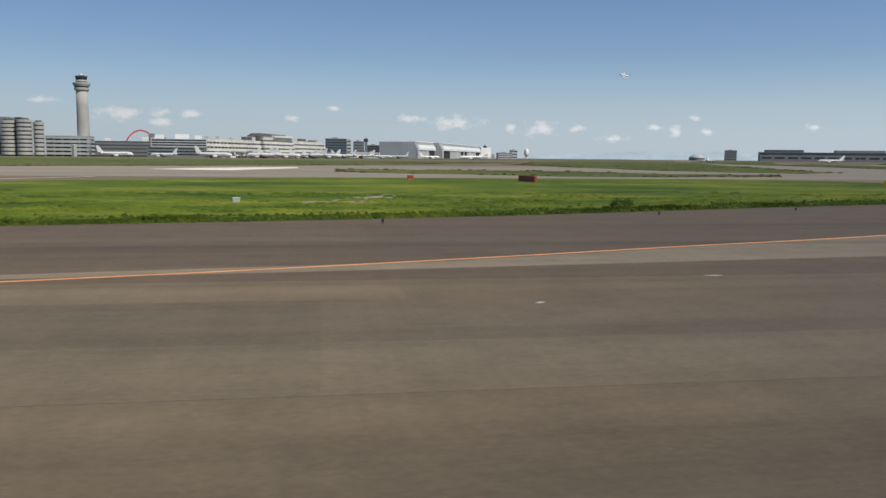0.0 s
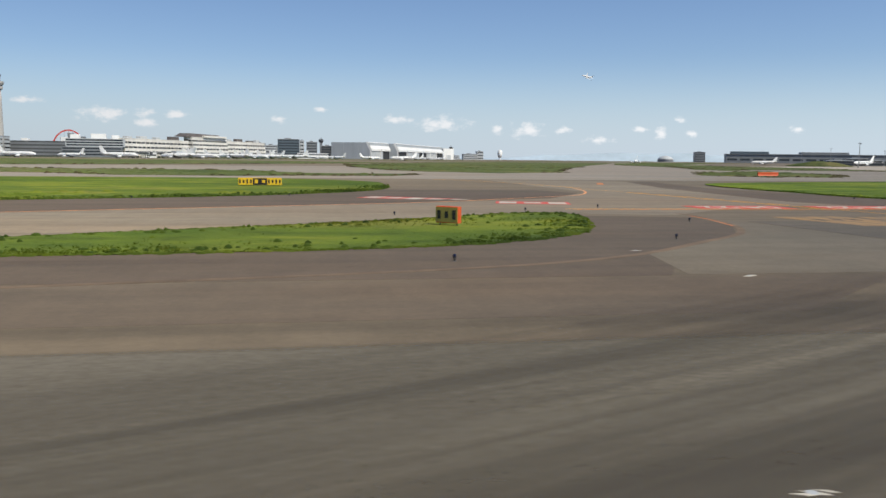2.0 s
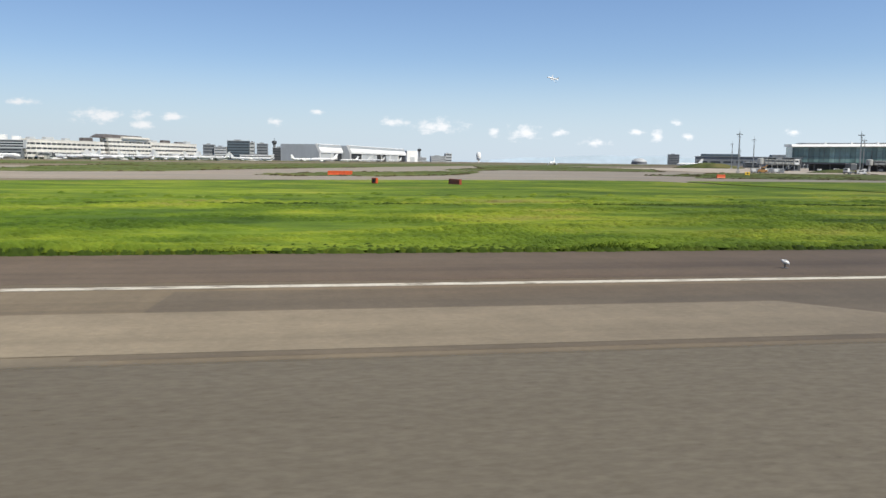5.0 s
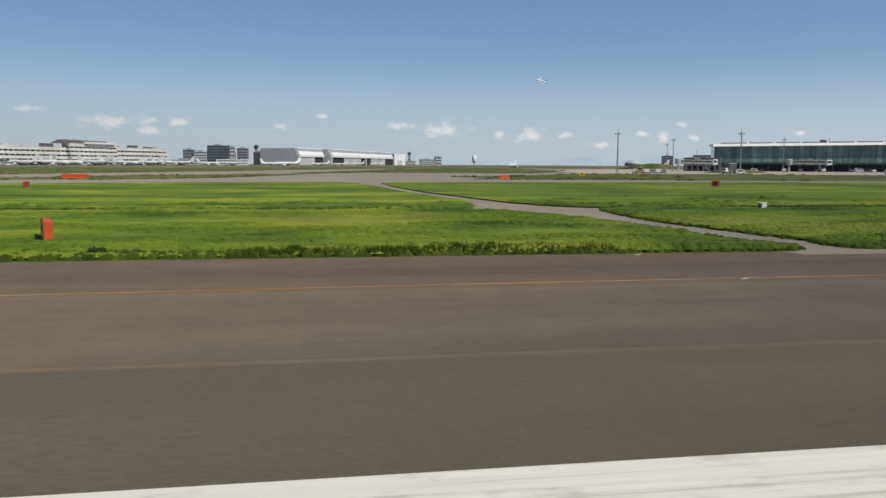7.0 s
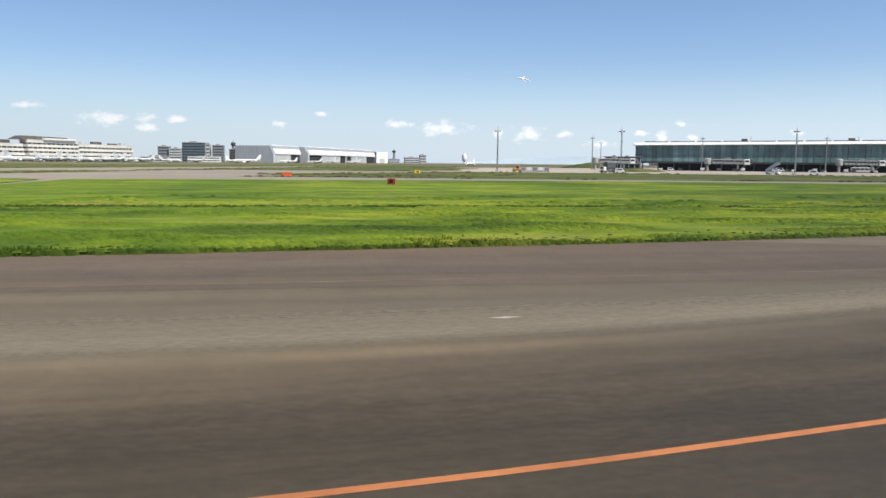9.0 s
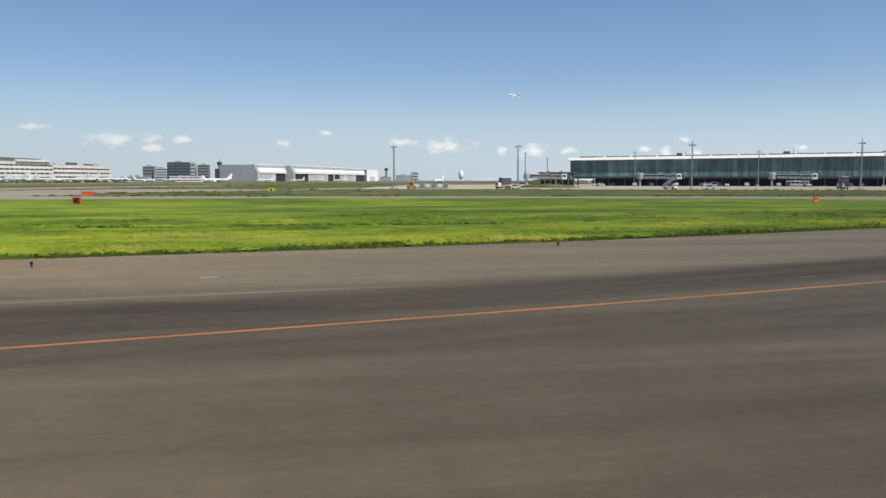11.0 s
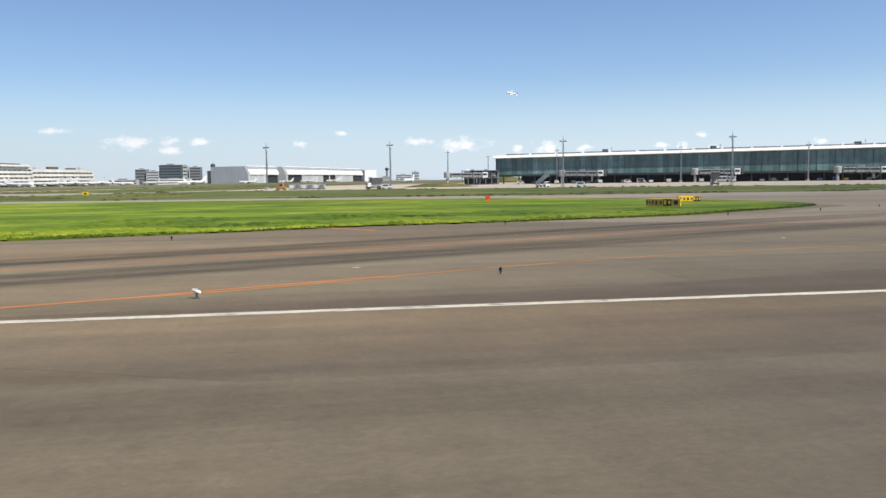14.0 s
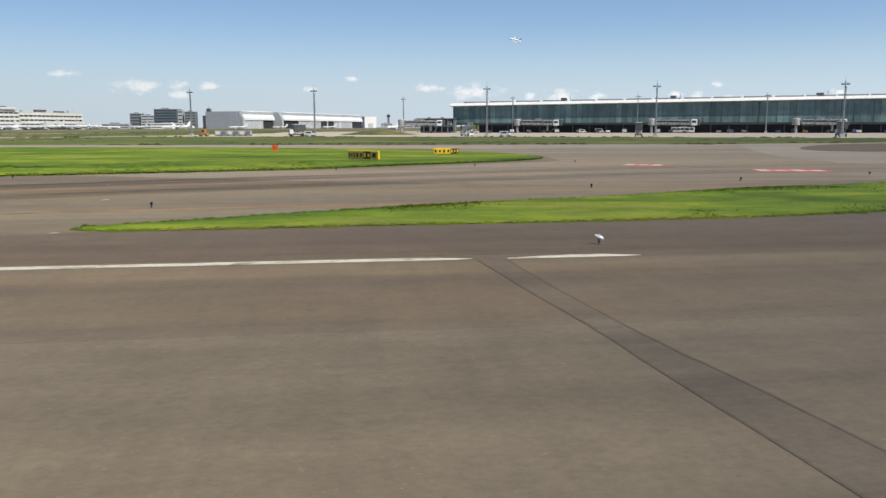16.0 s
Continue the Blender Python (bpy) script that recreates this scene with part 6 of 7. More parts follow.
def bus(x, y, yaw):
    t = thing("apron_bus", "long white apron bus before the terminal", "bus", "", pose(x, y, 0, 0, 0, yaw))
    part("body", Shape().box(-6, -1.3, 0.4, 6, 1.3, 3.0, 0.2), LIGHT_CLAD, t)
    for k in range(5):
        part("window", Shape().box(-5.5 + 2.2 * k, -1.34, 1.5, -3.6 + 2.2 * k, -1.29, 2.5), DARK_GLASS, t)
    part("roof_pod", Shape().box(-2, -0.9, 3.0, 2, 0.9, 3.3, 0.08), WHITE, t)
    wheels(t, (-3.8, 3.8), 1.15, 0.48)


bus(596, 408, -22)
# row of cargo containers and an amber machine at the foot of the first mast
for i in range(6):
    t = thing("cargo_container", "small pale metal air cargo container on a dolly", "container", "cargo containers", pose(369.5 + 2.3 * i, 315.5 - 0.5 * i, 0, 0, 0, -14))
    part("dolly", Shape().box(-1.1, -0.9, 0.25, 1.1, 0.9, 0.45, 0.03), DARK_STEEL, t)
    part("body", Shape().loft([[(-0.7, -0.8, 0.45), (1.0, -0.8, 0.45), (1.0, 0.8, 0.45), (-0.7, 0.8, 0.45)], [(-1.05, -0.8, 0.95), (1.0, -0.8, 0.95), (1.0, 0.8, 0.95), (-1.05, 0.8, 0.95)], [(-1.05, -0.8, 1.95), (1.0, -0.8, 1.95), (1.0, 0.8, 1.95), (-1.05, 0.8, 1.95)]]), LIGHT_CLAD, t)
    part("door", Shape().box(-0.85, -0.84, 0.6, 0.85, -0.81, 1.8), GREY_CLAD if i % 2 else WHITE, t)
    wheels(t, (-0.7, 0.7), 0.7, 0.18)
t = thing("tow_machine", "amber ground service machine on the apron", "machine", "", pose(366, 303, 0, 0, 0, -20))
part("body", Shape().box(-1.8, -0.8, 0.4, 1.8, 0.8, 1.3, 0.1), AMBER, t)
part("cab", Shape().box(-0.4, -0.75, 1.3, 0.9, 0.75, 2.5, 0.12), AMBER, t)
part("boom", Shape().tube((-1.5, 0, 1.3), (1.9, 0, 3.3), 0.14), AMBER, t)
part("cab_window", Shape().box(-0.3, -0.78, 1.6, 0.8, -0.76, 2.3), DARK_GLASS, t)
wheels(t, (-1.2, 1.2), 0.75, 0.4)
# clutter under the terminal: carts and dollies
r = random.Random(4)
for i in range(34):
    d = 12 + 300 * (i + r.random()) / 34
    off = -r.uniform(6, 20)
    a = radians(TA)
    x, y = TX + d * math.cos(a) - off * math.sin(a), TY + d * math.sin(a) + off * math.cos(a)
    t = thing("baggage_cart", r.choice(("pale covered baggage cart under the terminal", "dark baggage cart under the terminal")), "baggage cart", "baggage carts", pose(x, y, 0, 0, 0, TA + r.uniform(-15, 15)))
    c = r.choice((WHITE, LIGHT_CLAD, GREY_CLAD, BLUE_PAINT, DARK_STEEL, AMBER))
    part("bed", Shape().box(-1.2, -0.7, 0.35, 1.2, 0.7, 0.5, 0.03), DARK_STEEL, t)
    part("cover", Shape().box(-1.1, -0.65, 0.5, 1.1, 0.65, r.uniform(1.3, 2.0), 0.1), c, t)
    wheels(t, (-0.8, 0.8), 0.6, 0.2)


# ---- aircraft ----
def aircraft(label, accent, scale=1.0):
    t = thing("airliner", label, "airliner", "parked airliners")
    ring = lambda x, r, z=2.9, sq=1.0: [(x, r * math.cos(a) * 0.96, z + r * sq * math.sin(a)) for a in (2 * math.pi * i / 16 for i in range(16))]
    s = Shape()
    s.loft([ring(15.2, 0.12, 2.55), ring(14.7, 0.7, 2.62), ring(13.6, 1.25, 2.75), ring(11.8, 1.62), ring(9.5, 1.72), ring(-6, 1.72), ring(-10.5, 1.35, 3.15), ring(-13.6, 0.72, 3.55), ring(-15.6, 0.2, 3.85)])
    body = part("fuselage", s, PAINT_WHITE, t, "", True)
    part("cockpit_window", Shape().box(13.35, -0.75, 3.25, 13.85, 0.75, 3.5), DARK_GLASS, body)
    for k in (-1.70, 1.66):
        part("window_strip", Shape().box(-9, k, 3.1, 11, k + 0.04, 3.35), DARK_GLASS, body)
    for k in (-1, 1):
        w = Shape()
        prof = lambda x0, x1, y, z, th: [(x0, y, z), ((x0 + x1) / 2, y, z + th), (x1, y, z), ((x0 + x1) / 2, y, z - th * 0.5)]
        w.loft([prof(4.2, -2.6, 1.2 * k, 2.1, 0.38), prof(-0.2, -3.4, 7 * k, 2.55, 0.2), prof(-4.3, -5.7, 15.2 * k, 3.2, 0.08)])
        wing = part("wing", w, LIGHT_CLAD, t)
        part("winglet", Shape().loft([prof(-4.6, -5.8, 15.1 * k, 3.2, 0.06), prof(-5.7, -6.4, 15.6 * k, 4.8, 0.03)]), accent, wing)
        st = Shape()
        st.loft([prof(-11.4, -14.2, 0.5 * k, 3.7, 0.18), prof(-13.8, -15.2, 5.4 * k, 4.1, 0.06)])
        part("stabiliser", st, PAINT_WHITE, t)
        e = Shape()
        er = lambda x, r: [(x, 5.0 * k + r * math.cos(a), 1.35 + r * math.sin(a)) for a in (2 * math.pi * i / 14 for i in range(14))]
        e.loft([er(4.6, 0.82), er(4.2, 0.95), er(2.0, 0.92), er(0.6, 0.5)])
        en = part("engine", e, PAINT_WHITE, t, "", True)
        part("intake", Shape().loft([er(4.62, 0.72), er(4.66, 0.3)]), OPENING_SHADE, en)
        part("gear_leg", Shape().tube((-0.9, 2.2 * k, 0.5), (-0.7, 2.2 * k, 2.1), 0.13), STEEL, t)
        part("wheel", Shape().tube((-0.9, 1.8 * k, 0.5), (-0.9, 2.6 * k, 0.5), 0.5, 0.5, 12), TYRE, t)
    part("nose_wheel", Shape().tube((10.6, -0.25, 0.36), (10.6, 0.25, 0.36), 0.36, 0.36, 12).tube((10.6, 0, 0.36), (10.7, 0, 1.6), 0.1), TYRE, t)
    fin = Shape()
    fin.loft([[(-9.6, -0.16, 4.3), (-14.6, -0.12, 4.4), (-14.6, 0.12, 4.4), (-9.6, 0.16, 4.3)], [(-13.9, -0.06, 9.7), (-16.2, -0.05, 9.7), (-16.2, 0.05, 9.7), (-13.9, 0.06, 9.7)]])
    part("tail_fin", fin, accent, t)
    return t


AP_W = aircraft("white airliner parked at the terminal", PAINT_WHITE)


def park(a, x, y, yaw, z=0.0, tilt=(0, 0), s=1.0):
    o = copy_thing(a, pose(x, y, z, tilt[0], tilt[1], yaw))
    o.scale = (s, s, s)
    return o


AP_W.matrix_basis = pose(-213 + 12, 840, 0, 0, 0, -10)
AP_W.scale = (1.2,) * 3
for a, x, y, yaw, s in ((AP_W, -160, 868, 160, 1.0), (AP_W, -104, 826, -14, 1.25), (AP_W, -62, 905, 160, 1.2), (AP_W, -38, 930, -20, 1.2), (AP_W, -8, 985, 150, 1.3), (AP_W, 12, 1040, -24, 1.2), (AP_W, 32, 1085, 155, 1.2),
                        (AP_W, 60, 1165, 160, 1.3), (AP_W, 92, 1200, -15, 1.1), (AP_W, 122, 1245, 150, 1.1), (AP_W, 207, 1082, 186, 1.2), (AP_W, 178, 1290, 10, 1.1), (AP_W, 255, 1330, 175, 1.0),
                        (AP_W, 395, 1900, 170, 1.1), (AP_W, 340, 1750, 160, 1.1), (AP_W, 300, 1640, 170, 1.0), (AP_W, 478, 935, 242, 1.0), (AP_W, 778, 917, 200, 1.35), (AP_W, 690, 1000, 160, 1.1)):
    park(a, x, y, yaw, 0, (0, 0), s)
r = random.Random(8)
for k in range(8):
    d = 40 + 44 * k
    park(AP_W, -130 + 0.358 * d + 48 + r.uniform(-6, 6), 983 + 0.934 * d - 18, r.choice((-21, 159)) + r.uniform(-15, 15), 0, (0, 0), r.uniform(1.15, 1.45))
fly = park(AP_W, 953, 2447, 190, 263.0, (-42, -10), 1.25)
tagged(fly, "small white airliner climbing far away in the sky", "airliner", "airliner in flight")


# ---- old terminal, far across the field ----
def banded_block(name, label, m, length, depth, floors, storey, wall, z0=0.0, parent=None, step=0.0):
    """Block of storeys: pale bands over recessed dark window strips."""
    t = thing(name, label, "building", "", m)
    for i in range(floors):
        z = z0 + i * storey
        part("window_strip", Shape().box(0.6, 1.2 + step * i, z, length - 0.6, depth, z + storey * 0.42), DARK_GLASS, t, "dark window strip")
        part("band", Shape().box(0, step * i, z + storey * 0.42, length, depth, z + storey), wall, t)
        n = max(3, int(length / 9))
        for k in range(n + 1):
            x = min(length - 0.5, length * k / n)
            part("pier", Shape().box(x, 0.3 + step * i, z, x + 0.5, 1.0 + step * i, z + storey * 0.42), wall, t)
    part("parapet", Shape().box(-0.4, -0.4 + step * (floors - 1), z0 + floors * storey, length + 0.4, depth, z0 + floors * storey + 0.7), wall, t)
    return t


T1 = banded_block("old_terminal", "long cream terminal building with storeys in terraced bands", pose(-130, 983, 0, 0, 0, 69), 150, 14, 4, 5.6, CREAM_WALL, step=1.2)
for x, w, h in ((12, 10, 2.5), (40, 14, 3.2), (75, 9, 2.6), (110, 20, 4.5)):
    part("roof_plant", Shape().box(x, 6, 23, x + w, 12, 23 + h, 0.3), LIGHT_CLAD if w < 15 else BROWN_ROOF, T1)
T2 = banded_block("old_terminal", "taller cream middle block of the terminal with a brown roof", pose(-72, 1128, 0, 0, 0, 69), 104, 16, 5, 5.6, CREAM_WALL, step=1.0)
part("roof_plant", Shape().loft([[(-12, 5, 28.7), (92, 5, 28.7), (92, 24, 28.7), (-12, 24, 28.7)], [(0, 8, 33.6), (84, 8, 33), (84, 22, 33), (0, 22, 33.6)]]), BROWN_ROOF, T2, "brown sloped roof structure")
part("roof_terrace", Shape().box(30, 1, 28.7, 96, 5, 31.2, 0.3), CREAM_WALL, T2)
T3 = banded_block("old_terminal", "long cream end wing of the terminal in terraced bands", pose(-36, 1230, 0, 0, 0, 69), 135, 14, 4, 6.2, CREAM_WALL, step=1.2)
for x, w, h in ((10, 12, 3), (38, 20, 4), (80, 18, 2.5), (108, 12, 4)):
    part("roof_plant", Shape().box(x, 6, 25.4, x + w, 12, 25.4 + h, 0.3), BROWN_ROOF if w > 15 else LIGHT_CLAD, T3)
P = thing("pier_building", "grey pier building with dark window strips", "building", at=pose(-196, 966, 0, 0, 0, 6))
part("lower_body", Shape().box(0, 0, 0, 64, 40, 12), GREY_CLAD, P)
part("upper_body", Shape().box(4, 2, 12, 66, 40, 21.5), LIGHT_CLAD, P, "slate upper storey")
for k in range(3):
    part("window_strip", Shape().box(5, 1.88, 13.2 + 2.9 * k, 65, 2.02, 14.9 + 2.9 * k), DARK_GLASS, P)
for k in range(3):
    part("window_strip", Shape().box(1, -0.12, 2.5 + 3.4 * k, 63, 0.02, 4.2 + 3.4 * k), DARK_GLASS, P)
for x, w, h in ((8, 10, 2.6), (30, 16, 3.6), (52, 8, 2.2)):
    part("roof_plant", Shape().box(x, 8, 21.5, x + w, 18, 23.5 + h, 0.3), WHITE_CLAD, P)
P2 = thing("pier_building", "low dark connecting building behind the airliners", "building", at=pose(-272, 1030, 0, 0, 0, 3))
part("body", Shape().box(0, 0, 0, 90, 25, 19), DARK_STEEL, P2)
for k in range(4):
    part("window_strip", Shape().box(1, -0.12, 2 + 4.3 * k, 89, 0.02, 4.2 + 4.3 * k), GREY_CLAD, P2)
for x, w, h in ((12, 8, 3), (56, 18, 5), (64, 6, 10), (74, 9, 6)):
    part("roof_plant", Shape().box(x, 3, 19, x + w, 12, 19 + h, 0.3), WHITE_CLAD if h < 6 else GREY_CLAD, P2)
banded_block("office_building", "low grey office building in bands beside the tower", pose(-312, 985, 0, 0, 0, 0), 46, 30, 5, 4.6, LIGHT_CLAD)
t = thing("storage_tank", "pale round tank before the tower", "tank", at=pose(-256.5, 900, 0))
part("shell", Shape().lathe([(2.6, 0), (2.6, 12.5), (1.8, 13.4)], 20), CONCRETE_WALL, t)
part("ladder", Shape().box(-0.3, -2.8, 0, 0.3, -2.62, 12.5), STEEL, t)


def drum_tower(x, y, r, h, label):
    t = thing("round_building", label, "building", "round banded buildings", pose(x, y, 0))
    part("core", Shape().lathe([(r * 0.9, 0), (r * 0.9, h)], 24), DARK_GLASS, t)
    n = int(h / 4.2)
    for i in range(n):
        z = h * i / n
        part("band", Shape().lathe([(r * 0.99, z + 1.5), (r, z + 1.6), (r, z + h / n - 0.1), (r * 0.99, z + h / n)], 24), CONCRETE_WALL, t)
    part("roof_cap", Shape().lathe([(r * 0.6, h), (r * 0.6, h + 1.6)], 20), BROWN_ROOF, t)
    return t


drum_tower(-331, 930, 8.5, 38, "round concrete building with stacked bands")
drum_tower(-314, 926, 8.0, 39, "round concrete building with stacked bands beside a brown stair shaft")
drum_tower(-302, 934, 5.5, 37, "slim round concrete stair building")
drum_tower(-364, 925, 9.0, 26, "lower round concrete building in stacked bands")
t = thing("stair_shaft", "dark brown stair shaft between the round buildings", "building", at=pose(-323, 934, 0))
part("shaft", Shape().box(0, -9, 0, 6, 5, 40.5, 0.4), BROWN_ROOF, t)
part("cap", Shape().box(-0.4, -9.4, 40.5, 6.4, 5.4, 41.5, 0.2), DARK_STEEL, t)
t = thing("office_tower", "dark grey office slab behind the round buildings", "building", at=pose(-352, 945, 0))
part("body", Shape().box(0, 0, 0, 15, 20, 42.5, 0.3), GREY_CLAD, t)
for k in range(8):
    part("window_strip", Shape().box(0.8, -0.12, 3 + 4.8 * k, 14.2, 0.02, 5.4 + 4.8 * k), DARK_GLASS, t)

ox, oy = math.cos(radians(69)), math.sin(radians(69))
for k in range(11):
    d = 12 + 34 * k
    x, y = -130 + ox * d + oy * 4, 983 + oy * d - ox * 4
    copy_thing(jb, pose(x, y, 0, 0, 0, -21 + 9 * (k % 3 - 1)))
    if k % 2 == 0:
        t = thing("service_building", "low white service building before the terminal", "building", "service buildings", pose(x + oy * 10, y - ox * 10, 0, 0, 0, 69))
        part("body", Shape().box(4, -2, 0, 26, 5, 6.5 + k % 3, 0.2), WHITE_CLAD, t)
        part("window_strip", Shape().box(5, -2.12, 2.6, 25, -1.98, 4.2), DARK_GLASS, t)
        part("roof_edge", Shape().box(3.6, -2.4, 6.5 + k % 3, 26.4, 5.4, 7.1 + k % 3), LIGHT_CLAD, t)

# ---- control tower ----
t = thing("control_tower", "tall pale concrete airport control tower with a dark glazed cab", "control tower", at=pose(-272.6, 995, 0) @ Matrix.Diagonal((0.83, 0.83, 0.99, 1)))
part("shaft", Shape().lathe([(8.6, 0), (8.3, 20), (7.7, 60), (7.6, 76)], 32), CONCRETE_WALL, t, "smooth tapering concrete shaft", True)
part("lower_gallery", Shape().lathe([(7.8, 76), (9.6, 77.5), (9.8, 80.2)], 32), CONCRETE_WALL, t)
part("gallery_window", Shape().lathe([(9.4, 80.2), (9.6, 81.6)], 32), DARK_GLASS, t)
part("upper_gallery", Shape().lathe([(10.0, 81.6), (11.4, 84.0), (11.6, 85.6), (8.0, 86.2)], 32), CONCRETE_WALL, t)
part("gallery_window", Shape().lathe([(7.0, 86.2), (7.0, 87.2)], 32), DARK_GLASS, t)
part("cab_base", Shape().lathe([(7.6, 87.2), (7.4, 89.0)], 32), LIGHT_CLAD, t)
part("cab_glass", Shape().lathe([(6.9, 89.0), (7.9, 92.6)], 16), DARK_GLASS, t, "dark outward-leaning glazing")
part("cab_roof", Shape().lathe([(8.2, 92.6), (8.2, 93.5), (5.0, 94.2)], 24), DARK_STEEL, t)
part("radome", Shape().lathe([(1.6, 94.2), (1.9, 95.2), (1.2, 96.4)], 14), WHITE, t, "", True)
for k in (-4, 3.4):
    part("aerial", Shape().lathe([(0.12, 94), (0.05, 97.5)], 6, k, 0.5), DARK_STEEL, t)

# ---- red arch ----
t = thing("arch_bridge", "red steel arch rising behind the terminal", "arch", at=pose(-272, 1195, 0, 0, 0, 14))
for k in (0, 6):
    s = Shape()
    rings = []
    for i in range(25):
        a = math.pi * i / 24
        c = Vector((21 - 22 * math.cos(a), k, 6 + 31 * math.sin(a)))
        n = Vector((-22 * math.cos(a), 0, 31 * math.sin(a))).normalized()
        rings.append([c + n * 0.9 + Vector((0, -0.6, 0)), c + n * 0.9 + Vector((0, 0.6, 0)), c - n * 0.9 + Vector((0, 0.6, 0)), c - n * 0.9 + Vector((0, -0.6, 0))])
    s.loft(rings)
    part("arch_rib", s, ARCH_RED, t)
part("deck", Shape().box(-4, -1, 10, 46, 7, 11.4), LIGHT_CLAD, t)
for k in range(1, 8):
    part("hanger", Shape().box(42 * k / 8 - 0.1, 0, 11.4, 42 * k / 8 + 0.1, 0.2, 6 + 31 * math.sin(math.acos(1 - 2 * k / 8))), STEEL, t)
for x in (-2, 42):
    part("pier", Shape().box(x, 0, 0, x + 2.5, 6, 10), CONCRETE_WALL, t)


# ---- office blocks and hangars beyond ----
def office(x, y, yaw, w, d, h, mat, label, n=5):
    t = thing("office_block", label, "building", "far office blocks", pose(x, y, 0, 0, 0, yaw))
    part("body", Shape().box(0, 0, 0, w, d, h), mat, t)
    for k in range(n):
        z = h * (k + 0.4) / n
        part("window_strip", Shape().box(1.0, -0.15, z, w - 1.0, 0.03, z + h / n * 0.35), DARK_GLASS, t)
    part("parapet", Shape().box(-0.3, -0.3, h, w + 0.3, d + 0.3, h + 0.8), LIGHT_CLAD if mat is not WHITE_CLAD else WHITE_CLAD, t)
    part("roof_plant", Shape().box(w * 0.3, d * 0.3, h + 0.8, w * 0.6, d * 0.7, h + 3), GREY_CLAD, t)
    return t


office(-38.6, 1850, 0, 24, 30, 33, GREY_CLAD, "dark grey far office block")
office(-14, 1845, 0, 27, 24, 28.5, LIGHT_CLAD, "pale grey far office block")
office(14.1, 1845, 0, 48, 30, 42.5, BLUE_CLAD, "large slate blue far office block", 7)
office(62.6, 1855, 0, 10, 22, 40, LIGHT_CLAD, "narrow pale far office block")
office(78, 1850, 0, 24, 26, 37, GREY_CLAD, "grey far office block", 6)
office(112, 1880, 0, 30, 26, 29, DARK_STEEL, "dark low far block")
office(60, 1600, 0, 60, 22, 10, WHITE_CLAD, "low white far apron building", 2)
office(-20, 1560, 0, 50, 20, 9, LIGHT_CLAD, "low pale far apron building", 2)
for x, y, h, w in ((113, 1968, 47, 6), (592, 2843, 46, 7)):
    t = thing("old_control_tower", "slender far grey tower with a wider head", "tower", "far towers", pose(x, y, 0))
    part("shaft", Shape().box(-w / 2, -w / 2, 0, w / 2, w / 2, h - 9, 0.4), GREY_CLAD, t)
    part("head", Shape().lathe([(w * 0.6, h - 9), (w * 0.95, h - 6), (w * 0.95, h - 2), (w * 0.5, h)], 14), DARK_STEEL, t)
    part("aerial", Shape().lathe([(0.5, h), (0.2, h + 6)], 6), DARK_STEEL, t)


def hangar(x, y, yaw, length, depth, h, bays, label):
    """Hangar: local x along the door front, -y the doors."""
    t = thing("hangar", label, "hangar", "hangars", pose(x, y, 0, 0, 0, yaw))
    part("hall", Shape().box(0, 3, 0, length, depth, h), HANGAR_CLAD, t, "grey ribbed hall")
    n = 14
    for k in range(n):
        yy = 4 + (depth - 6) * k / (n - 1)
        part("side_rib", Shape().box(-0.35, yy, 0, 0.02, yy + 0.7, h), HANGAR_CLAD, t)
    s = Shape()
    prof = [(-1, h * 0.50), (-1, h * 0.62), (7, h + 1.2), (12, h + 1.2), (12, h), (3, h * 0.50)]
    s.loft([[(-0.5, a, z) for a, z in prof], [(length + 0.5, a, z) for a, z in prof]])
    part("fascia", s, WHITE_CLAD, t, "white sloping roof fascia")
    w = length / bays
    for i in range(bays):
        for k in range(4):
            x0 = w * (i + k / 4)
            opened = (i * 4 + k) % 10 in ((5, 6, 7) if bays == 2 else (0, 1, 2, 3))
            if not opened:
                part("door_leaf", Shape().box(x0 + 0.2, 0.6 + 0.5 * (k % 2), 0, x0 + w / 4 - 0.1, 1.4 + 0.5 * (k % 2), h * 0.50), LIGHT_CLAD, t)
            else:
                # closed panel, coloured dark to stand for the unlit inside
                part("opening", Shape().box(x0, 2.4, 0, x0 + w / 4, 2.95, h * 0.50), OPENING_SHADE, t, "dark panel painted as an open doorway")
        part("pillar", Shape().box(w * i - 0.6, -0.4, 0, w * i + 0.9, 2.9, h * 0.53), WHITE_CLAD, t)
        part("roof_seam", Shape().box(w * i - 0.3, -1.3, h * 0.52, w * i + 0.3, -1.02, h * 0.62), GREY_CLAD, t)
    return t


hangar(217, 1755, 65.7, 132, 93, 36.5, 2, "large hangar with grey sides and a white sloping fascia")
hangar(291, 1880, 69.5, 560, 60, 36.5, 6, "very long hangar with white fascia and several open doors")
t = thing("hangar_annex", "bright white annex block beyond the hangars", "building", at=pose(495, 2440, 0, 0, 0, 30))
part("body", Shape().box(0, 0, 0, 42, 40, 34), WHITE_CLAD, t)
part("door", Shape().box(12, -0.3, 0, 30, 0.02, 14), LIGHT_CLAD, t)
for x, y, w, h in ((620, 2750, 50, 20), (680, 2800, 22, 30), (560, 2700, 36, 14)):
    office(x, y, 0, w, 30, h, LIGHT_CLAD, "pale far works building", 3)
t = thing("radar_dome", "white radar dome on a lattice tower far away", "radar dome", at=pose(1155, 4400, 0))
part("dome", Shape().lathe([(5, 12), (11, 15), (13.5, 28), (13.5, 40), (11, 50), (6, 55), (1, 56)], 18), WHITE_CLAD, t, "", True)
part("tower", Shape().lathe([(6, 0), (4.5, 14)], 8), WHITE_CLAD, t)
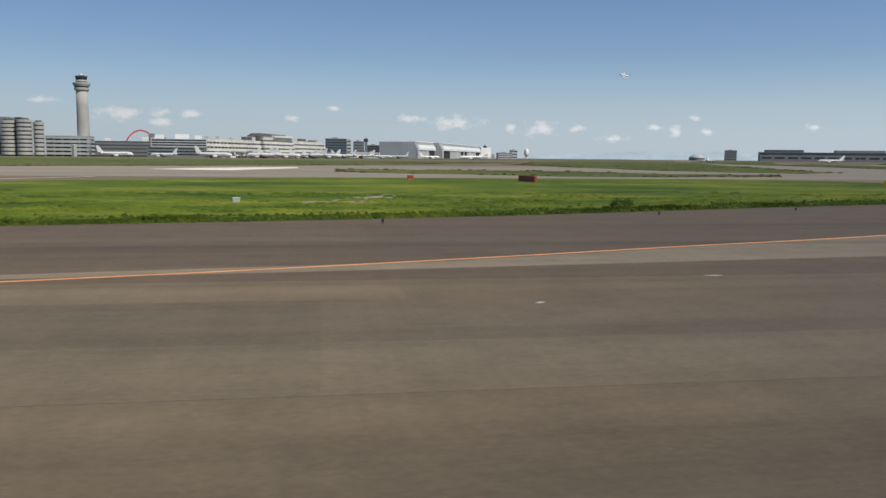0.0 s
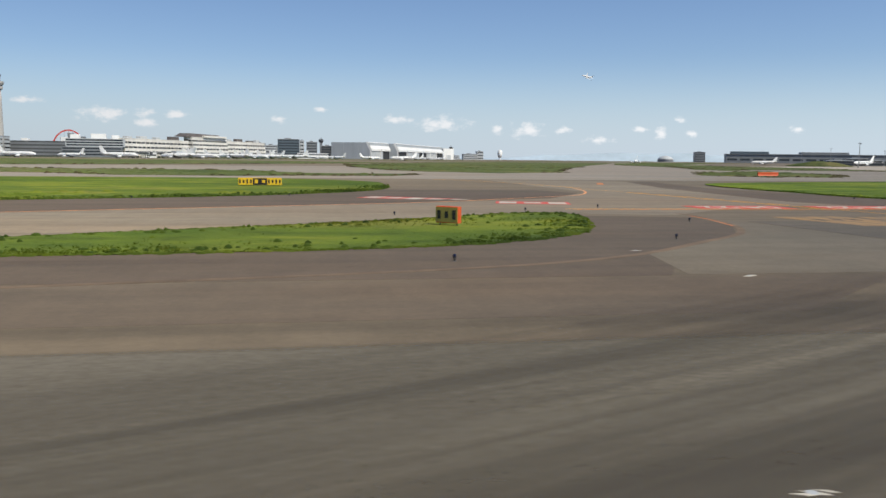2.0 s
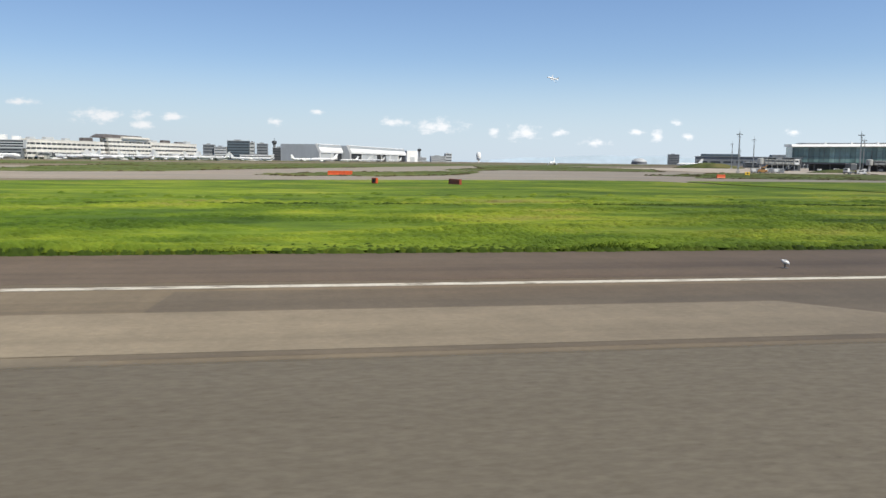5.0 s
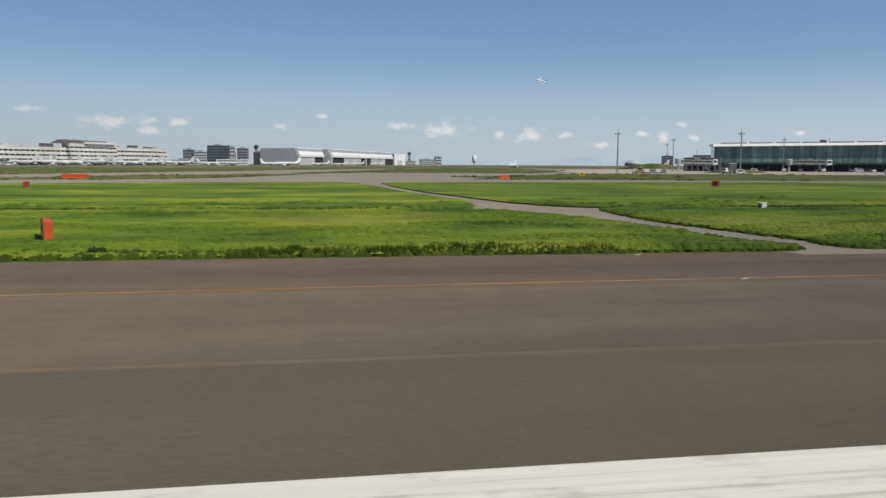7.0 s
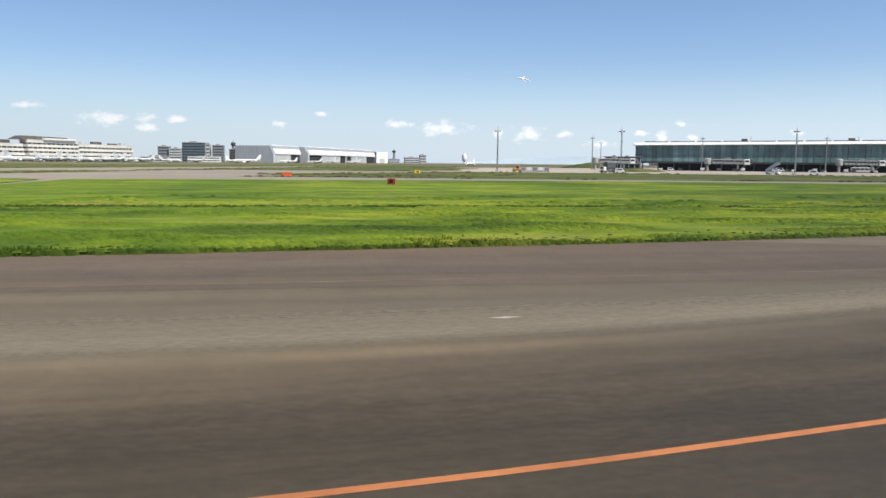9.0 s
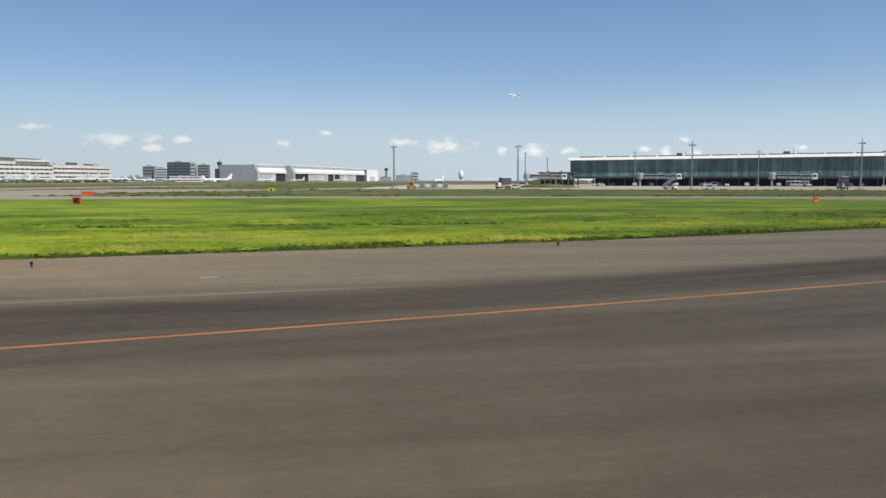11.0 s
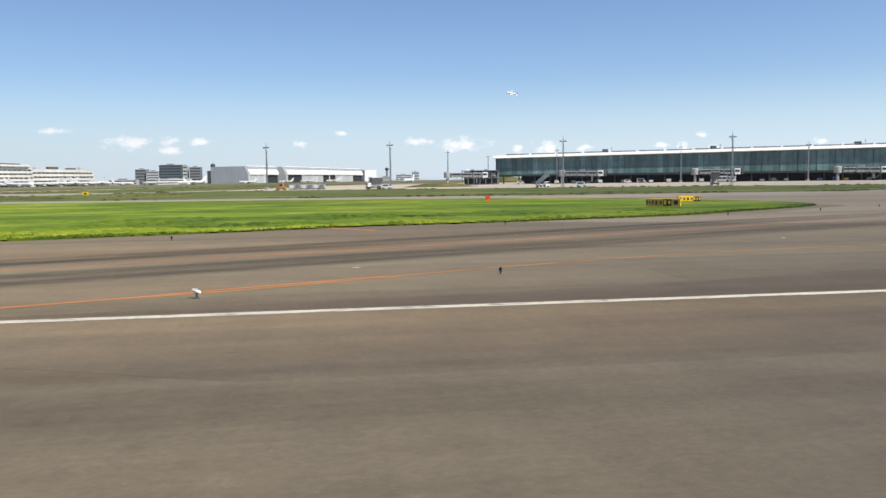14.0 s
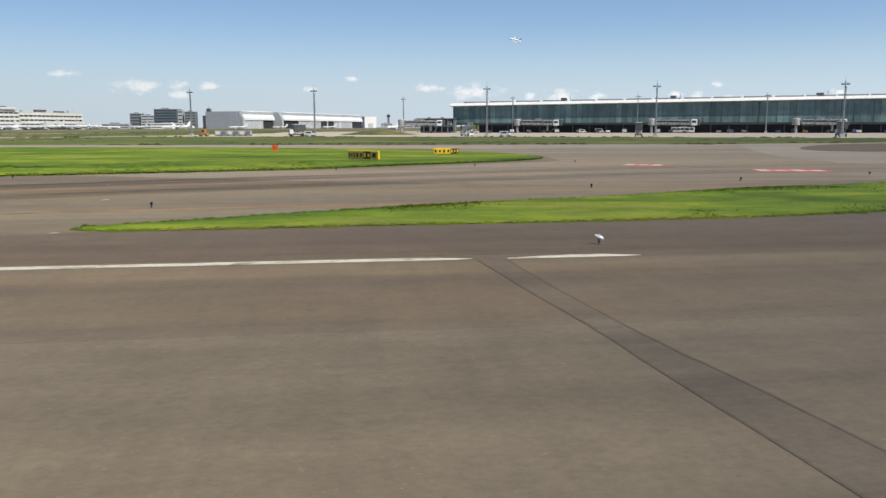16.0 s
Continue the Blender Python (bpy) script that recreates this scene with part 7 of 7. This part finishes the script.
# long dark pier and blocks at the far end of the crossing runway
# pier and slate block take lighter grey cladding to paint in distance haze
t = thing("far_pier", "long dark far terminal pier with pale roofs", "building", at=pose(1609, 2748, 0, 0, 0, -24))
part("body", Shape().box(0, 0, 0, 900, 60, 31), GREY_CLAD, t)
part("upper_body", Shape().box(20, 10, 31, 150, 60, 42, 0.5), BLUE_CLAD, t)
part("upper_body", Shape().box(260, 10, 31, 420, 60, 41, 0.5), GREY_CLAD, t)
part("roof", Shape().box(-2, -3, 31, 902, 62, 33), GREY_CLAD, t)
for k in range(20):
    part("window_strip", Shape().box(6 + 45 * k, -0.4, 9, 40 + 45 * k, 0.05, 16), DARK_GLASS, t)
office(1735, 3236, -20, 45, 40, 44, GREY_CLAD, "dark slate far block", 6)
t = thing("domed_hall", "pale domed hall far beyond the airfield", "building", at=pose(1592, 3215, 0))
part("wall", Shape().lathe([(33, 0), (33, 9)], 24), GREY_CLAD, t)
part("dome", Shape().lathe([(34, 9), (31, 14), (25, 19), (17, 23), (8, 25.5), (1, 26)], 24), LIGHT_CLAD, t, "pale shallow dome", True)
for x, y, w, h in ((800, 980, 26, 9), (850, 1010, 40, 7), (700, 880, 30, 6)):
    office(x, y, -22, w, 16, h, DARK_STEEL, "low dark far apron building", 2)

# ---- mounds, hills ----
def mound(x, y, rx, ry, h, label):
    s = Shape()
    n, m = 28, 7
    rings = []
    for k in range(m + 1):
        q = k / m
        rings.append([(rx * (1 - q * 0.96) * math.cos(a), ry * (1 - q * 0.96) * math.sin(a), h * math.sin(q * math.pi / 2) * (1 + 0.25 * noise.noise((math.cos(a) * 2 + x, math.sin(a) * 2, q * 3)))) for a in (2 * math.pi * i / n for i in range(n))])
    s.loft(rings)
    o = tagged(part("mound", s, GRASS_FAR, None, "", True), label, "mound", kind="structure")
    o.location = (x, y, -0.05)


mound(528, 648, 34, 16, 4.5, "grassy mound beside the apron")
mound(432, 345, 17, 8, 1.7, "low grassy mound behind the apron edge")
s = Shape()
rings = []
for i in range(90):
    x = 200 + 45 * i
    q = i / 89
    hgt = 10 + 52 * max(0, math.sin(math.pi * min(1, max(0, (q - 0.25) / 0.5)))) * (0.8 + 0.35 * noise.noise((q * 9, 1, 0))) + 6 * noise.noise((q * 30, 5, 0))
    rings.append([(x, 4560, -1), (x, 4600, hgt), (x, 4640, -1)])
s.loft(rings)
tagged(part("backdrop", s, HILL), "hills on the horizon with haze painted in pale blue", "hills", kind="structure")
